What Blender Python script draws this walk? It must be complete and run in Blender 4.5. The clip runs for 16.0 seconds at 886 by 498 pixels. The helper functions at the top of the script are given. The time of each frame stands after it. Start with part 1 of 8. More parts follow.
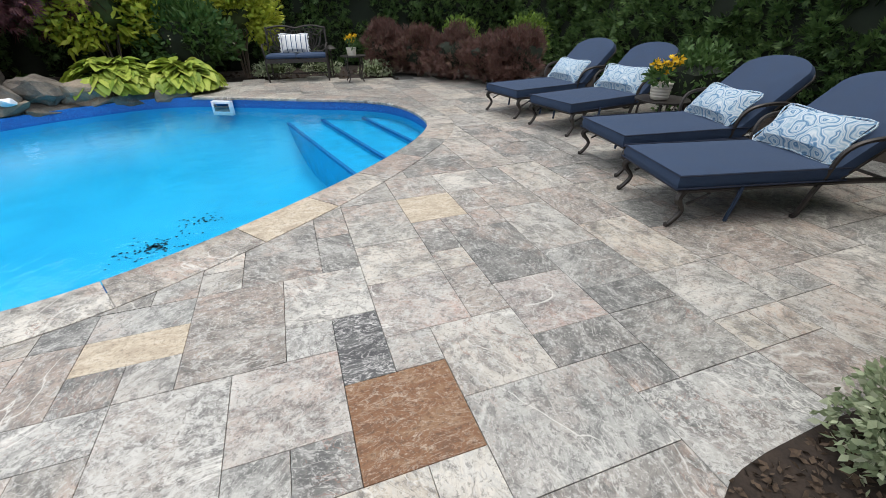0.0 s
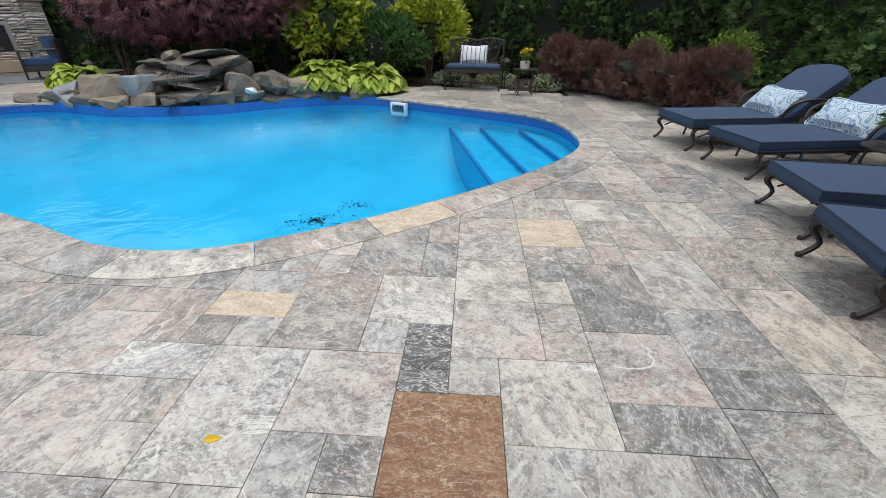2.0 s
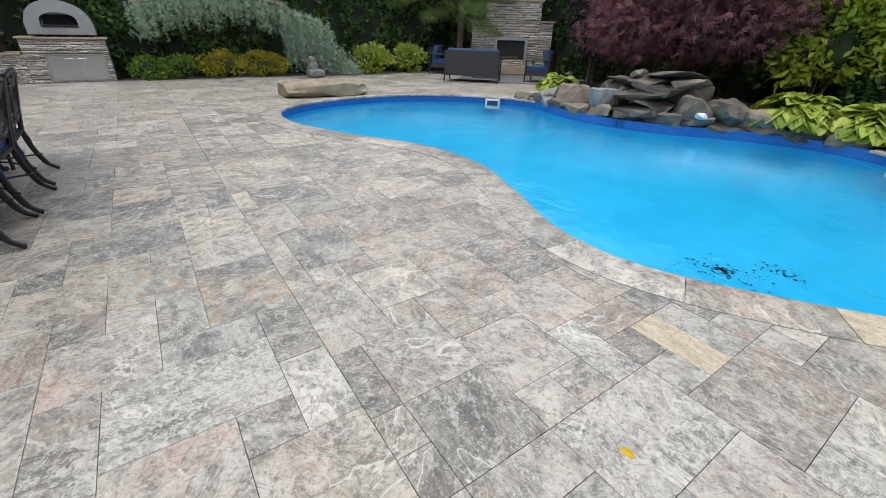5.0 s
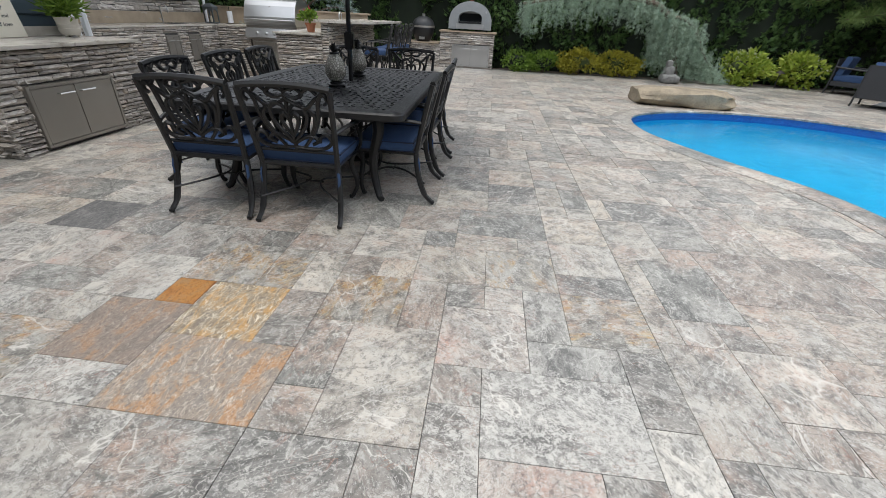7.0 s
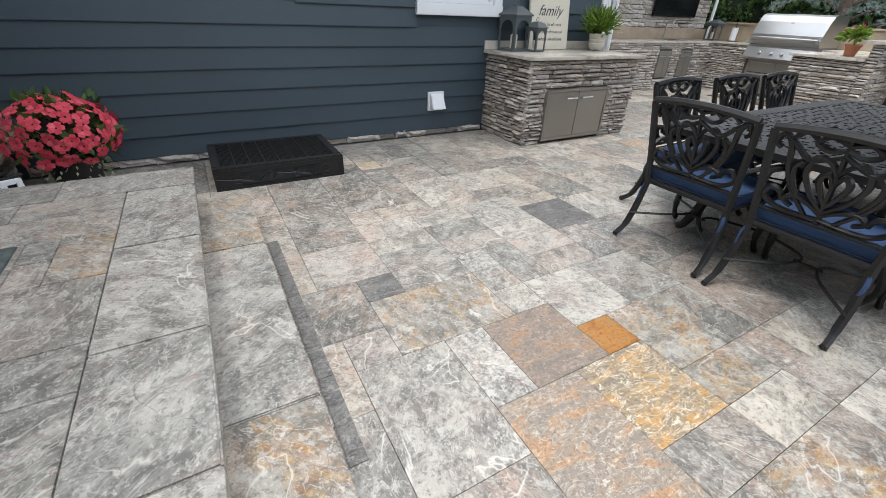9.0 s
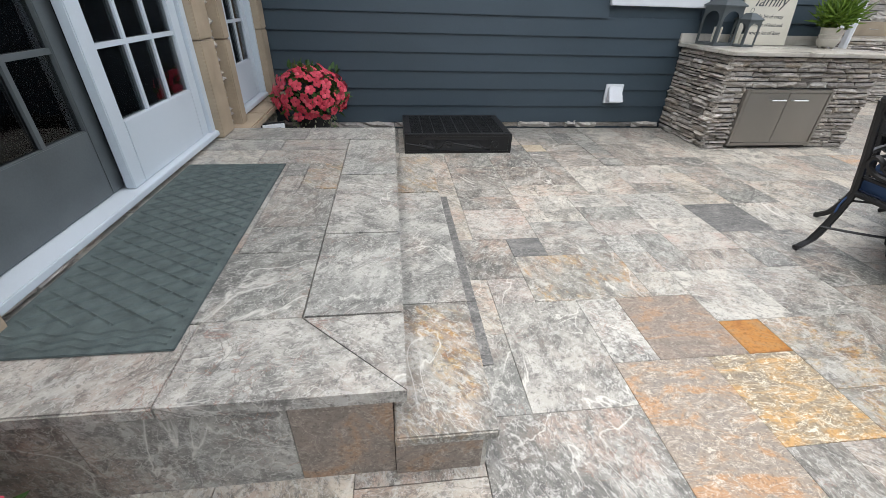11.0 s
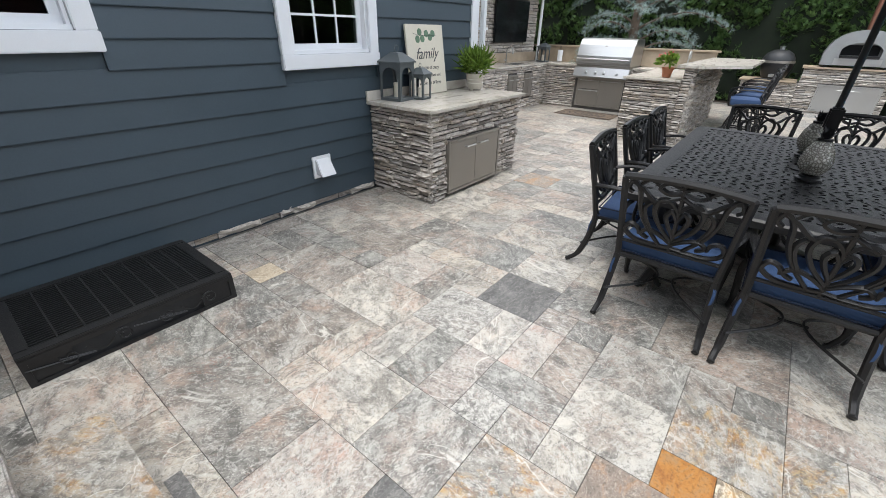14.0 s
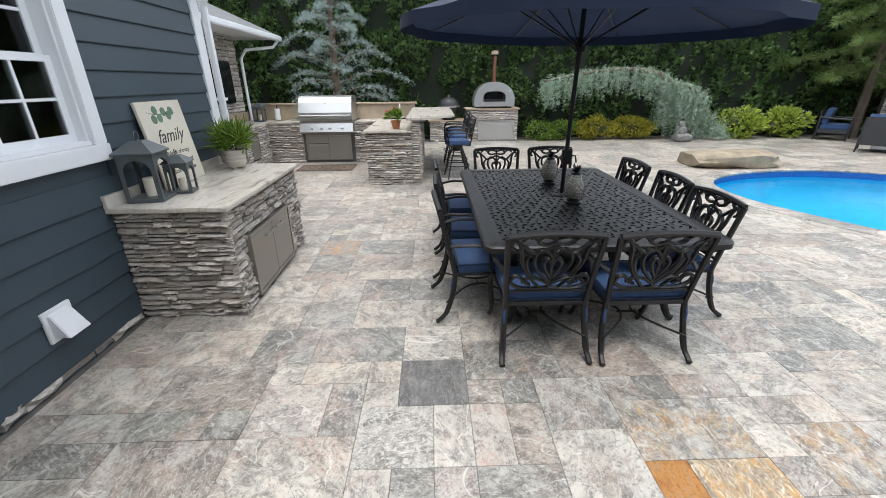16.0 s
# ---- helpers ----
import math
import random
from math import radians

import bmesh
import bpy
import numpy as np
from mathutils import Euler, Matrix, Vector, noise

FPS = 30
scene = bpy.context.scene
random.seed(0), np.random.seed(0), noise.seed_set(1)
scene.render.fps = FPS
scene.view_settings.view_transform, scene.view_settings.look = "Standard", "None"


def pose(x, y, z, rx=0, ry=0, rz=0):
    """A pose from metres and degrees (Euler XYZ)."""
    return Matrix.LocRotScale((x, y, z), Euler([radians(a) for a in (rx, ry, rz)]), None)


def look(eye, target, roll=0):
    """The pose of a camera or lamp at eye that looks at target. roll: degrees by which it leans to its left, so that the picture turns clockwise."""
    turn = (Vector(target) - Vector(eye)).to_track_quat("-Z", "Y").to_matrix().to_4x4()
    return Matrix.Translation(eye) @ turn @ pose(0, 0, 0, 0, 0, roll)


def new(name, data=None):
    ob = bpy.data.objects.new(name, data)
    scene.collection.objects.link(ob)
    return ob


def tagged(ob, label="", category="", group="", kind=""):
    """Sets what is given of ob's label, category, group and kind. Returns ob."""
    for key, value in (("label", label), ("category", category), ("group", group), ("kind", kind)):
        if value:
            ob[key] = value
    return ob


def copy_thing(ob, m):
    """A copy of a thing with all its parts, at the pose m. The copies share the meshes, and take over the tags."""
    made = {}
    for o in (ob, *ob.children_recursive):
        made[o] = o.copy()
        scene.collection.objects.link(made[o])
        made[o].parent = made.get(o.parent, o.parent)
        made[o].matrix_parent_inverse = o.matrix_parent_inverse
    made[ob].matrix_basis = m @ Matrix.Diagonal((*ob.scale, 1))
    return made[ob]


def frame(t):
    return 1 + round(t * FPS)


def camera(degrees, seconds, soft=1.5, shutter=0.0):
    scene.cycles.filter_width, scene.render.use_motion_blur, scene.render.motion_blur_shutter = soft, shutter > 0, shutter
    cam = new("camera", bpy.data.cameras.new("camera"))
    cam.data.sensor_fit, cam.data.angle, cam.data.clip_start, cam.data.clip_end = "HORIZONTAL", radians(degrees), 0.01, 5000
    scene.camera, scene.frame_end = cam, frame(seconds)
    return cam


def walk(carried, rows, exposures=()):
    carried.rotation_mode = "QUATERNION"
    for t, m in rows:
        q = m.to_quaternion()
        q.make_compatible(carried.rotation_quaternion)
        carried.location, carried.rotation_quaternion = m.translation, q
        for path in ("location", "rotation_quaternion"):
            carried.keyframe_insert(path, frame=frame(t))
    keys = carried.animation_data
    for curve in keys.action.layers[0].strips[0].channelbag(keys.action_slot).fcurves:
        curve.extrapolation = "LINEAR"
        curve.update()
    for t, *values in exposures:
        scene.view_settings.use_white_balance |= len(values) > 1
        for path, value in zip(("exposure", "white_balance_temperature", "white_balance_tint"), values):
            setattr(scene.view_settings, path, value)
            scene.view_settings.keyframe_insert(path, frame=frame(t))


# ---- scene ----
cam = camera(94.6, 16.0, soft=0.6)
PATH = [
    (0, (0.598, -0.099, 1.235), (1.171, 1.524, 0.216), -0.6),
    (0.5, (0.631, -0.153, 1.24), (1.098, 1.506, 0.226), -0.4),
    (1, (0.786, -0.086, 1.239), (1.102, 1.616, 0.237), -0.3),
    (1.5, (0.862, -0.057, 1.237), (0.984, 1.678, 0.25), -0.0),
    (2, (0.851, -0.064, 1.254), (0.739, 1.679, 0.28), 0.2),
    (2.5, (0.799, -0.078, 1.257), (0.435, 1.635, 0.291), 0.5),
    (3, (0.727, -0.106, 1.267), (0.104, 1.534, 0.307), 0.4),
    (3.5, (0.659, -0.131, 1.277), (-0.211, 1.396, 0.323), 0.5),
    (6, (0.228, -0.557, 1.33), (-1.456, -0.045, 0.38), 2.8),
    (6.5, (0.137, -0.698, 1.329), (-1.602, -0.502, 0.359), 3.2),
    (7, (-0.018, -0.851, 1.333), (-1.752, -0.995, 0.345), 3.1),
    (7.5, (-0.114, -1.091, 1.321), (-1.772, -1.595, 0.321), 2.9),
    (8, (-0.146, -1.426, 1.32), (-1.636, -2.305, 0.316), 2.5),
    (8.5, (-0.168, -1.537, 1.332), (-1.387, -2.763, 0.326), 2.4),
    (9, (-0.169, -1.444, 1.337), (-1.042, -2.93, 0.322), 2.5),
    (9.5, (-0.094, -1.299, 1.325), (-0.612, -2.928, 0.288), 2.5),
    (10, (-0.002, -1.084, 1.301), (-0.219, -2.765, 0.239), 2.0),
    (12.5, (-0.116, -1.554, 1.31), (-0.39, -3.247, 0.282), 1.0),
    (13, (-0.193, -1.982, 1.334), (-0.855, -3.585, 0.337), 1.2),
    (13.5, (-0.291, -2.277, 1.5), (-1.348, -3.67, 0.528), 1.1),
    (14, (-0.238, -2.494, 1.594), (-1.624, -3.583, 0.649), 1.1),
    (14.5, (-0.213, -2.687, 1.704), (-1.827, -3.431, 0.787), 0.7),
    (15, (-0.265, -2.98, 1.753), (-2.013, -3.384, 0.869), 0.2),
    (15.5, (-0.306, -3.28, 1.758), (-2.119, -3.409, 0.923), -0.3),
    (16, (-0.292, -3.489, 1.774), (-2.143, -3.446, 1.015), -0.6),
]
walk(cam, [(t, look(eye, target, roll)) for t, eye, target, roll in PATH], exposures=[(0.0, 0.02), (3.5, -0.08), (6.5, -0.04), (8.0, 0.2), (9.0, 0.42), (10.0, 0.5), (12.5, 0.55), (16.0, 0.45)])

# ---- light ----
world = bpy.data.worlds.new("sky")
scene.world = world
world.use_nodes = True
wn = world.node_tree.nodes
sky = wn.new("ShaderNodeTexSky")
sky.sky_type = "NISHITA"
sky.sun_disc = False
sky.sun_elevation = radians(74)
sky.sun_rotation = radians(250)
sky.air_density, sky.dust_density, sky.ozone_density = 1.0, 4.0, 0.6
haze = wn.new("ShaderNodeMixRGB")
haze.inputs["Fac"].default_value = 0.65
haze.inputs["Color2"].default_value = (9.0, 9.4, 10.0, 1)
world.node_tree.links.new(sky.outputs["Color"], haze.inputs["Color1"])
world.node_tree.links.new(haze.outputs["Color"], wn["Background"].inputs["Color"])
wn["Background"].inputs["Strength"].default_value = 0.205
sun = new("sun", bpy.data.lights.new("sun", "SUN"))
sun.data.energy, sun.data.angle, sun.data.color = 1.5, radians(20), (1.0, 0.97, 0.92)
sun.matrix_world = look((3.8, 0.2, 13.5), (0, 0, 0))


# ---- material helpers ----
class Nodes:
    def __init__(self, name):
        self.mat = bpy.data.materials.new(name)
        self.mat.use_nodes = True
        self.tree = self.mat.node_tree
        self.bsdf = self.tree.nodes["Principled BSDF"]
        self.out = self.tree.nodes["Material Output"]

    def add(self, kind, operation="", blend_type="", feature="", rotation_type=""):
        n = self.tree.nodes.new(kind)
        if operation:
            n.operation = operation
        if blend_type:
            n.blend_type = blend_type
        if feature:
            n.feature = feature
        if rotation_type:
            n.rotation_type = rotation_type
        return n

    def link(self, a, b):
        self.tree.links.new(a, b)

    def value(self, socket, v):
        if isinstance(v, bpy.types.NodeSocket):
            self.link(v, socket)
        else:
            socket.default_value = v

    def position(self):
        return self.add("ShaderNodeNewGeometry").outputs["Position"]

    def noise(self, vector, scale, detail=4.0, rough=0.55, distort=0.0):
        n = self.add("ShaderNodeTexNoise")
        self.link(vector, n.inputs["Vector"])
        n.inputs["Scale"].default_value, n.inputs["Detail"].default_value = scale, detail
        n.inputs["Roughness"].default_value, n.inputs["Distortion"].default_value = rough, distort
        return n.outputs["Fac"]

    def ramp(self, fac, stops):
        n = self.add("ShaderNodeValToRGB")
        self.value(n.inputs["Fac"], fac)
        e = n.color_ramp.elements
        while len(e) < len(stops):
            e.new(0.5)
        for k, (p, c) in zip(e, stops):
            k.position = p
            k.color = (*c, 1) if len(c) == 3 else c
        return n.outputs["Color"]

    def mix(self, fac, a, b, blend="MIX"):
        n = self.add("ShaderNodeMixRGB", blend_type=blend)
        self.value(n.inputs["Fac"], fac)
        for k, v in (("Color1", a), ("Color2", b)):
            self.value(n.inputs[k], (*v, 1) if isinstance(v, tuple) and len(v) == 3 else v)
        return n.outputs["Color"]

    def math(self, op, a, b=0.5):
        n = self.add("ShaderNodeMath", operation=op)
        self.value(n.inputs[0], a)
        self.value(n.inputs[1], b)
        return n.outputs["Value"]

    def bump(self, height, strength=0.3, distance=0.01):
        n = self.add("ShaderNodeBump")
        n.inputs["Strength"].default_value, n.inputs["Distance"].default_value = strength, distance
        self.link(height, n.inputs["Height"])
        self.link(n.outputs["Normal"], self.bsdf.inputs["Normal"])

    def set(self, color, rough=0.6, metal=0.0, spec=0.5):
        self.value(self.bsdf.inputs["Base Color"], (*color, 1) if isinstance(color, tuple) and len(color) == 3 else color)
        self.value(self.bsdf.inputs["Roughness"], rough)
        self.bsdf.inputs["Metallic"].default_value = metal
        self.bsdf.inputs["Specular IOR Level"].default_value = spec
        return self.mat


def plain(name, color, rough=0.6, metal=0.0, vary=0.15, scale=6.0, grain=120.0, bump=0.1, spec=0.5):
    """A surface with variation at two scales."""
    n = Nodes(name)
    p = n.position()
    a = n.noise(p, scale)
    b = n.noise(p, grain, 2.0)
    dark = tuple(c * (1 - vary) for c in color)
    light = tuple(min(1, c * (1 + vary)) for c in color)
    col = n.ramp(n.math("ADD", n.math("MULTIPLY", a, 0.7), n.math("MULTIPLY", b, 0.3)), [(0.3, dark), (0.7, light)])
    if bump:
        n.bump(b, bump, 0.004)
    r = n.math("ADD", n.math("MULTIPLY", a, 0.16), rough - 0.08)
    return n.set(col, r, metal, spec)


def slate(name, by_object=True, tones=None, blush=0.8, blush_color=(0.50, 0.35, 0.28), gold=0.0, pale=0.5, fleck=0.0):
    """Natural cleft stone: grey, green-grey, beige and pinkish pieces with foliation, lime bloom and pale veins."""
    n = Nodes(name)
    geo = n.add("ShaderNodeNewGeometry")
    pos = geo.outputs["Position"]
    rnd = n.add("ShaderNodeObjectInfo").outputs["Random"] if by_object else geo.outputs["Random Per Island"]
    shift = n.add("ShaderNodeVectorMath", operation="SCALE")
    shift.inputs[0].default_value = (37.0, 19.0, 23.0)
    n.link(rnd, shift.inputs["Scale"])
    moved = n.add("ShaderNodeVectorMath", operation="ADD")
    n.link(pos, moved.inputs[0])
    n.link(shift.outputs["Vector"], moved.inputs[1])
    turn = n.add("ShaderNodeVectorRotate", rotation_type="Z_AXIS")
    n.link(moved.outputs["Vector"], turn.inputs["Vector"])
    n.link(n.math("MULTIPLY", rnd, 41.0), turn.inputs["Angle"])
    p = turn.outputs["Vector"]

    def stretched(x, y):
        m = n.add("ShaderNodeMapping")
        m.inputs["Scale"].default_value = (x, y, 1.0)
        n.link(p, m.inputs["Vector"])
        return m.outputs["Vector"]

    def mask(v, lo, hi, gain=1.0):
        r = n.ramp(v, [(lo, (0, 0, 0)), (hi, (1, 1, 1))])
        return n.math("MULTIPLY", r, gain) if gain != 1.0 else r

    ps, pf = stretched(1.0, 1.35), stretched(1.0, 4.0)
    tones = tones or [(0.145, 0.142, 0.134), (0.29, 0.272, 0.25), (0.36, 0.328, 0.288), (0.18, 0.182, 0.173), (0.42, 0.388, 0.348), (0.25, 0.243, 0.23), (0.27, 0.23, 0.205),
                      (0.40, 0.358, 0.308), (0.205, 0.193, 0.18), (0.32, 0.288, 0.255), (0.14, 0.14, 0.136), (0.35, 0.332, 0.305), (0.25, 0.218, 0.195), (0.44, 0.415, 0.38)]
    tone = n.ramp(rnd, [(k / len(tones), c) for k, c in enumerate(tones)])
    tone.node.color_ramp.interpolation = "CONSTANT"
    cloud = n.noise(ps, 5.2, 9.0, 0.70, 0.9)
    fine = n.noise(ps, 17.0, 8.0, 0.75, 0.6)
    grain = n.noise(p, 140.0, 3.0, 0.65)
    folia = n.noise(pf, 11.0, 9.0, 0.74, 0.5)
    c = n.mix(mask(cloud, 0.40, 0.58), n.mix(1.0, tone, (0.53, 0.53, 0.525), "MULTIPLY"), n.mix(1.0, tone, (1.50, 1.49, 1.46), "MULTIPLY"))
    c = n.mix(mask(n.noise(ps, 2.6, 6.0, 0.62, 0.6), 0.54, 0.64, 0.55), c, (0.55, 0.535, 0.505))
    # warm blush, rust and gold stains
    c = n.mix(n.math("MULTIPLY", mask(n.noise(p, 2.3, 3.0), 0.50, 0.62), mask(n.noise(ps, 13.0, 7.0, 0.72), 0.38, 0.64, blush)), c, blush_color)
    if gold:
        stain = n.math("MULTIPLY", mask(n.noise(ps, 4.0, 4.0, 0.6, 1.0), 0.48, 0.58), mask(n.noise(pf, 9.0, 7.0, 0.7), 0.40, 0.58, gold))
        c = n.mix(stain, c, n.ramp(n.noise(p, 18.0, 5.0, 0.7), [(0.38, (0.30, 0.13, 0.04)), (0.5, (0.46, 0.26, 0.07)), (0.62, (0.50, 0.38, 0.20))]))
    # fine foliation, dark pores and pale bloom
    c = n.mix(mask(folia, 0.52, 0.66, 0.34), c, (0.50, 0.49, 0.47))
    c = n.mix(mask(n.noise(ps, 10.0, 9.0, 0.76, 0.9), 0.53, 0.59, 0.55), c, (0.085, 0.085, 0.083))
    c = n.mix(mask(fine, 0.53, 0.59, 0.60), c, (0.55, 0.54, 0.52))
    c = n.mix(mask(n.noise(p, 48.0, 6.0, 0.75, 0.4), 0.54, 0.60, 0.58), c, (0.08, 0.079, 0.077))
    c = n.mix(mask(n.noise(p, 80.0, 5.0, 0.75, 0.3), 0.56, 0.61, 0.55), c, (0.64, 0.63, 0.605))
    if fleck:
        c = n.mix(mask(n.noise(p, 34.0, 7.0, 0.8, 0.8), 0.50, 0.56, fleck), c, (0.60, 0.59, 0.565))

    # crooked veins
    def vein(source, scale, width, seed, bend):
        v = n.add("ShaderNodeTexNoise")
        v.inputs["Scale"].default_value, v.inputs["Detail"].default_value, v.inputs["Distortion"].default_value = scale, 5.0, bend
        off = n.add("ShaderNodeVectorMath", operation="ADD")
        n.link(source, off.inputs[0])
        off.inputs[1].default_value = (seed, seed * 0.7, 0)
        n.link(off.outputs["Vector"], v.inputs["Vector"])
        d = n.math("ABSOLUTE", n.math("SUBTRACT", v.outputs["Fac"], 0.5))
        return n.ramp(d, [(0.0, (1, 1, 1)), (width, (0, 0, 0))])

    def gated(v, scale, lo, hi, gain):
        return n.math("MULTIPLY", v, mask(n.noise(p, scale, 3.0), lo, hi, gain))

    c = n.mix(gated(vein(ps, 1.7, 0.009, 3.1, 1.0), 2.2, 0.45, 0.58, 0.6 + 0.4 * pale), c, (0.74, 0.72, 0.68))
    c = n.mix(gated(vein(pf, 5.0, 0.011, 7.7, 0.5), 3.4, 0.42, 0.58, 0.45 + 0.5 * pale), c, (0.62, 0.60, 0.565))
    c = n.mix(gated(vein(ps, 12.0, 0.014, 5.2, 1.0), 4.0, 0.44, 0.56, 0.35 + 0.6 * pale), c, (0.66, 0.64, 0.60))
    c = n.mix(gated(vein(ps, 3.1, 0.006, 12.3, 0.9), 2.9, 0.40, 0.55, 0.7), c, (0.095, 0.085, 0.08))
    c = n.mix(gated(vein(ps, 8.0, 0.010, 21.3, 0.8), 2.6, 0.52, 0.62, 0.7), c, (0.30, 0.15, 0.11))
    c = n.mix(n.math("MULTIPLY", grain, 0.22), c, (0.17, 0.166, 0.16))
    c = n.mix(1.0, c, (STONE_GAIN, STONE_GAIN * 0.998, STONE_GAIN * 0.962), "MULTIPLY")
    n.bump(n.math("ADD", n.math("ADD", fine, folia), n.math("MULTIPLY", grain, 0.4)), 0.25, 0.004)
    return n.set(c, n.math("ADD", n.math("MULTIPLY", cloud, 0.25), 0.30), 0.0, 0.5)


def accent_slate(name, dark, mid, light, flecks, amount=0.8, width=0.014):
    """A slab of strong colour: rust, ochre or dark with pale crusty flecks."""
    n = Nodes(name)
    p = n.position()
    m = n.add("ShaderNodeMapping")
    m.inputs["Scale"].default_value, m.inputs["Rotation"].default_value = (1.0, 2.2, 1.0), (0, 0, 0.6)
    n.link(p, m.inputs["Vector"])
    ps = m.outputs["Vector"]
    big = n.noise(ps, 5.0, 8.0, 0.68, 1.0)
    fine = n.noise(ps, 20.0, 8.0, 0.78, 0.6)
    c = n.ramp(big, [(0.38, dark), (0.5, mid), (0.60, light)])
    d = n.math("ABSOLUTE", n.math("SUBTRACT", n.noise(ps, 9.0, 6.0, 0.65, 1.2), 0.5))
    c = n.mix(n.ramp(d, [(0.0, (amount, amount, amount)), (width, (0, 0, 0))]), c, flecks)
    patch = n.ramp(n.noise(p, 4.5, 3.0), [(0.42, (0.25, 0.25, 0.25)), (0.58, (1, 1, 1))])
    c = n.mix(n.math("MULTIPLY", n.ramp(fine, [(0.55, (0, 0, 0)), (0.60, (amount, amount, amount))]), patch), c, flecks)
    c = n.mix(n.ramp(n.noise(p, 60.0, 5.0, 0.75), [(0.5, (0, 0, 0)), (0.66, (0.7, 0.7, 0.7))]), c, tuple(v * 0.4 for v in dark))
    c = n.mix(n.ramp(n.noise(p, 110.0, 4.0, 0.7), [(0.58, (0, 0, 0)), (0.66, (0.5, 0.5, 0.5))]), c, flecks)
    n.bump(fine, 0.4, 0.004)
    return n.set(c, 0.55)


def leafy(name, dark, light, tip=None, rough=0.55, trans=0.25):
    """Leaves that differ one by one, with a little light coming through."""
    n = Nodes(name)
    geo = n.add("ShaderNodeNewGeometry")
    p = geo.outputs["Position"]
    f = n.math("ADD", n.math("MULTIPLY", geo.outputs["Random Per Island"], 0.6), n.math("MULTIPLY", n.noise(p, 1.8, 3.0), 0.5))
    stops = [(0.15, dark), (0.75, light)] + ([(0.97, tip)] if tip else [])
    c = n.ramp(f, stops)
    c = n.mix(n.math("MULTIPLY", n.noise(p, 60.0), 0.35), c, tuple(v * 0.6 for v in dark))
    n.set(c, rough, 0.0, 0.3)
    t = n.add("ShaderNodeBsdfTranslucent")
    n.link(c, t.inputs["Color"])
    m = n.add("ShaderNodeMixShader")
    m.inputs["Fac"].default_value = trans
    n.link(n.bsdf.outputs["BSDF"], m.inputs[1])
    n.link(t.outputs["BSDF"], m.inputs[2])
    n.link(m.outputs["Shader"], n.out.inputs["Surface"])
    return n.mat


def ledgestone(name):
    """Split stacked stone in greys and browns, each piece its own tone."""
    n = Nodes(name)
    geo = n.add("ShaderNodeNewGeometry")
    p = geo.outputs["Position"]
    obj = n.add("ShaderNodeObjectInfo").outputs["Random"]
    r = n.math("FRACT", n.math("ADD", geo.outputs["Random Per Island"], obj), 0.0)
    c = n.ramp(r, [(0.0, (0.27, 0.255, 0.24)), (0.15, (0.56, 0.53, 0.49)), (0.30, (0.38, 0.35, 0.315)), (0.46, (0.66, 0.62, 0.57)), (0.60, (0.47, 0.405, 0.33)), (0.74, (0.42, 0.405, 0.385)), (0.86, (0.72, 0.68, 0.62)), (1.0, (0.33, 0.295, 0.26))])
    s = n.add("ShaderNodeMapping")
    s.inputs["Scale"].default_value = (1, 1, 3.5)
    n.link(p, s.inputs["Vector"])
    a = n.noise(s.outputs["Vector"], 14.0, 8.0, 0.7)
    c = n.mix(n.ramp(a, [(0.44, (0.0, 0.0, 0.0)), (0.60, (0.6, 0.6, 0.6))]), c, (0.14, 0.125, 0.11))
    c = n.mix(n.math("MULTIPLY", n.noise(p, 5.0), 0.25), c, (0.44, 0.38, 0.31))
    n.bump(a, 0.8, 0.012)
    return n.set(c, 0.85, 0.0, 0.25)


STONE_GAIN = 0.875
M_TILE = slate("honed_slate_tile")
M_TILE_JOINED = slate("honed_slate_joined", False)
M_TILE_LIGHT = slate("pale_slate_tile", True, [(0.40, 0.385, 0.36), (0.44, 0.425, 0.40), (0.38, 0.355, 0.325)], 0.4, pale=0.6)
M_TILE_DARK = slate("dark_grey_slate_tile", True, [(0.165, 0.165, 0.16), (0.19, 0.184, 0.175), (0.175, 0.178, 0.172)], 0.3, pale=0.7)
M_TILE_GREY = slate("mid_grey_slate_tile", True, [(0.28, 0.276, 0.264), (0.305, 0.295, 0.28), (0.265, 0.266, 0.258)], 0.35, pale=0.6)
M_TILE_PINK = slate("pinkish_slate_tile", True, [(0.33, 0.285, 0.262), (0.29, 0.25, 0.235), (0.35, 0.31, 0.285)], 1.0, (0.52, 0.33, 0.27), pale=0.8, fleck=0.4)
M_TILE_FLECK = slate("flecked_slate_tile", True, [(0.24, 0.238, 0.232), (0.29, 0.28, 0.268)], 0.3, pale=0.9, fleck=0.85)
M_TILE_BROWN = slate("brown_grey_slate_tile", True, [(0.215, 0.188, 0.168), (0.245, 0.215, 0.195)], 0.6, pale=0.7)
M_TILE_GOLD = slate("grey_slate_tile_with_gold", True, [(0.24, 0.23, 0.21), (0.27, 0.255, 0.232)], 0.7, (0.50, 0.30, 0.18), gold=0.9, pale=0.5)
M_RUST = accent_slate("rust_slate", (0.13, 0.058, 0.022), (0.18, 0.082, 0.032), (0.21, 0.115, 0.055), (0.42, 0.34, 0.26), 0.8)
M_OCHRE = accent_slate("ochre_slate", (0.19, 0.16, 0.125), (0.27, 0.21, 0.135), (0.44, 0.26, 0.10), (0.70, 0.63, 0.50), 1.0, 0.02)
M_ORANGE = accent_slate("orange_slate", (0.26, 0.10, 0.02), (0.38, 0.17, 0.035), (0.30, 0.17, 0.07), (0.36, 0.22, 0.10), 0.3)
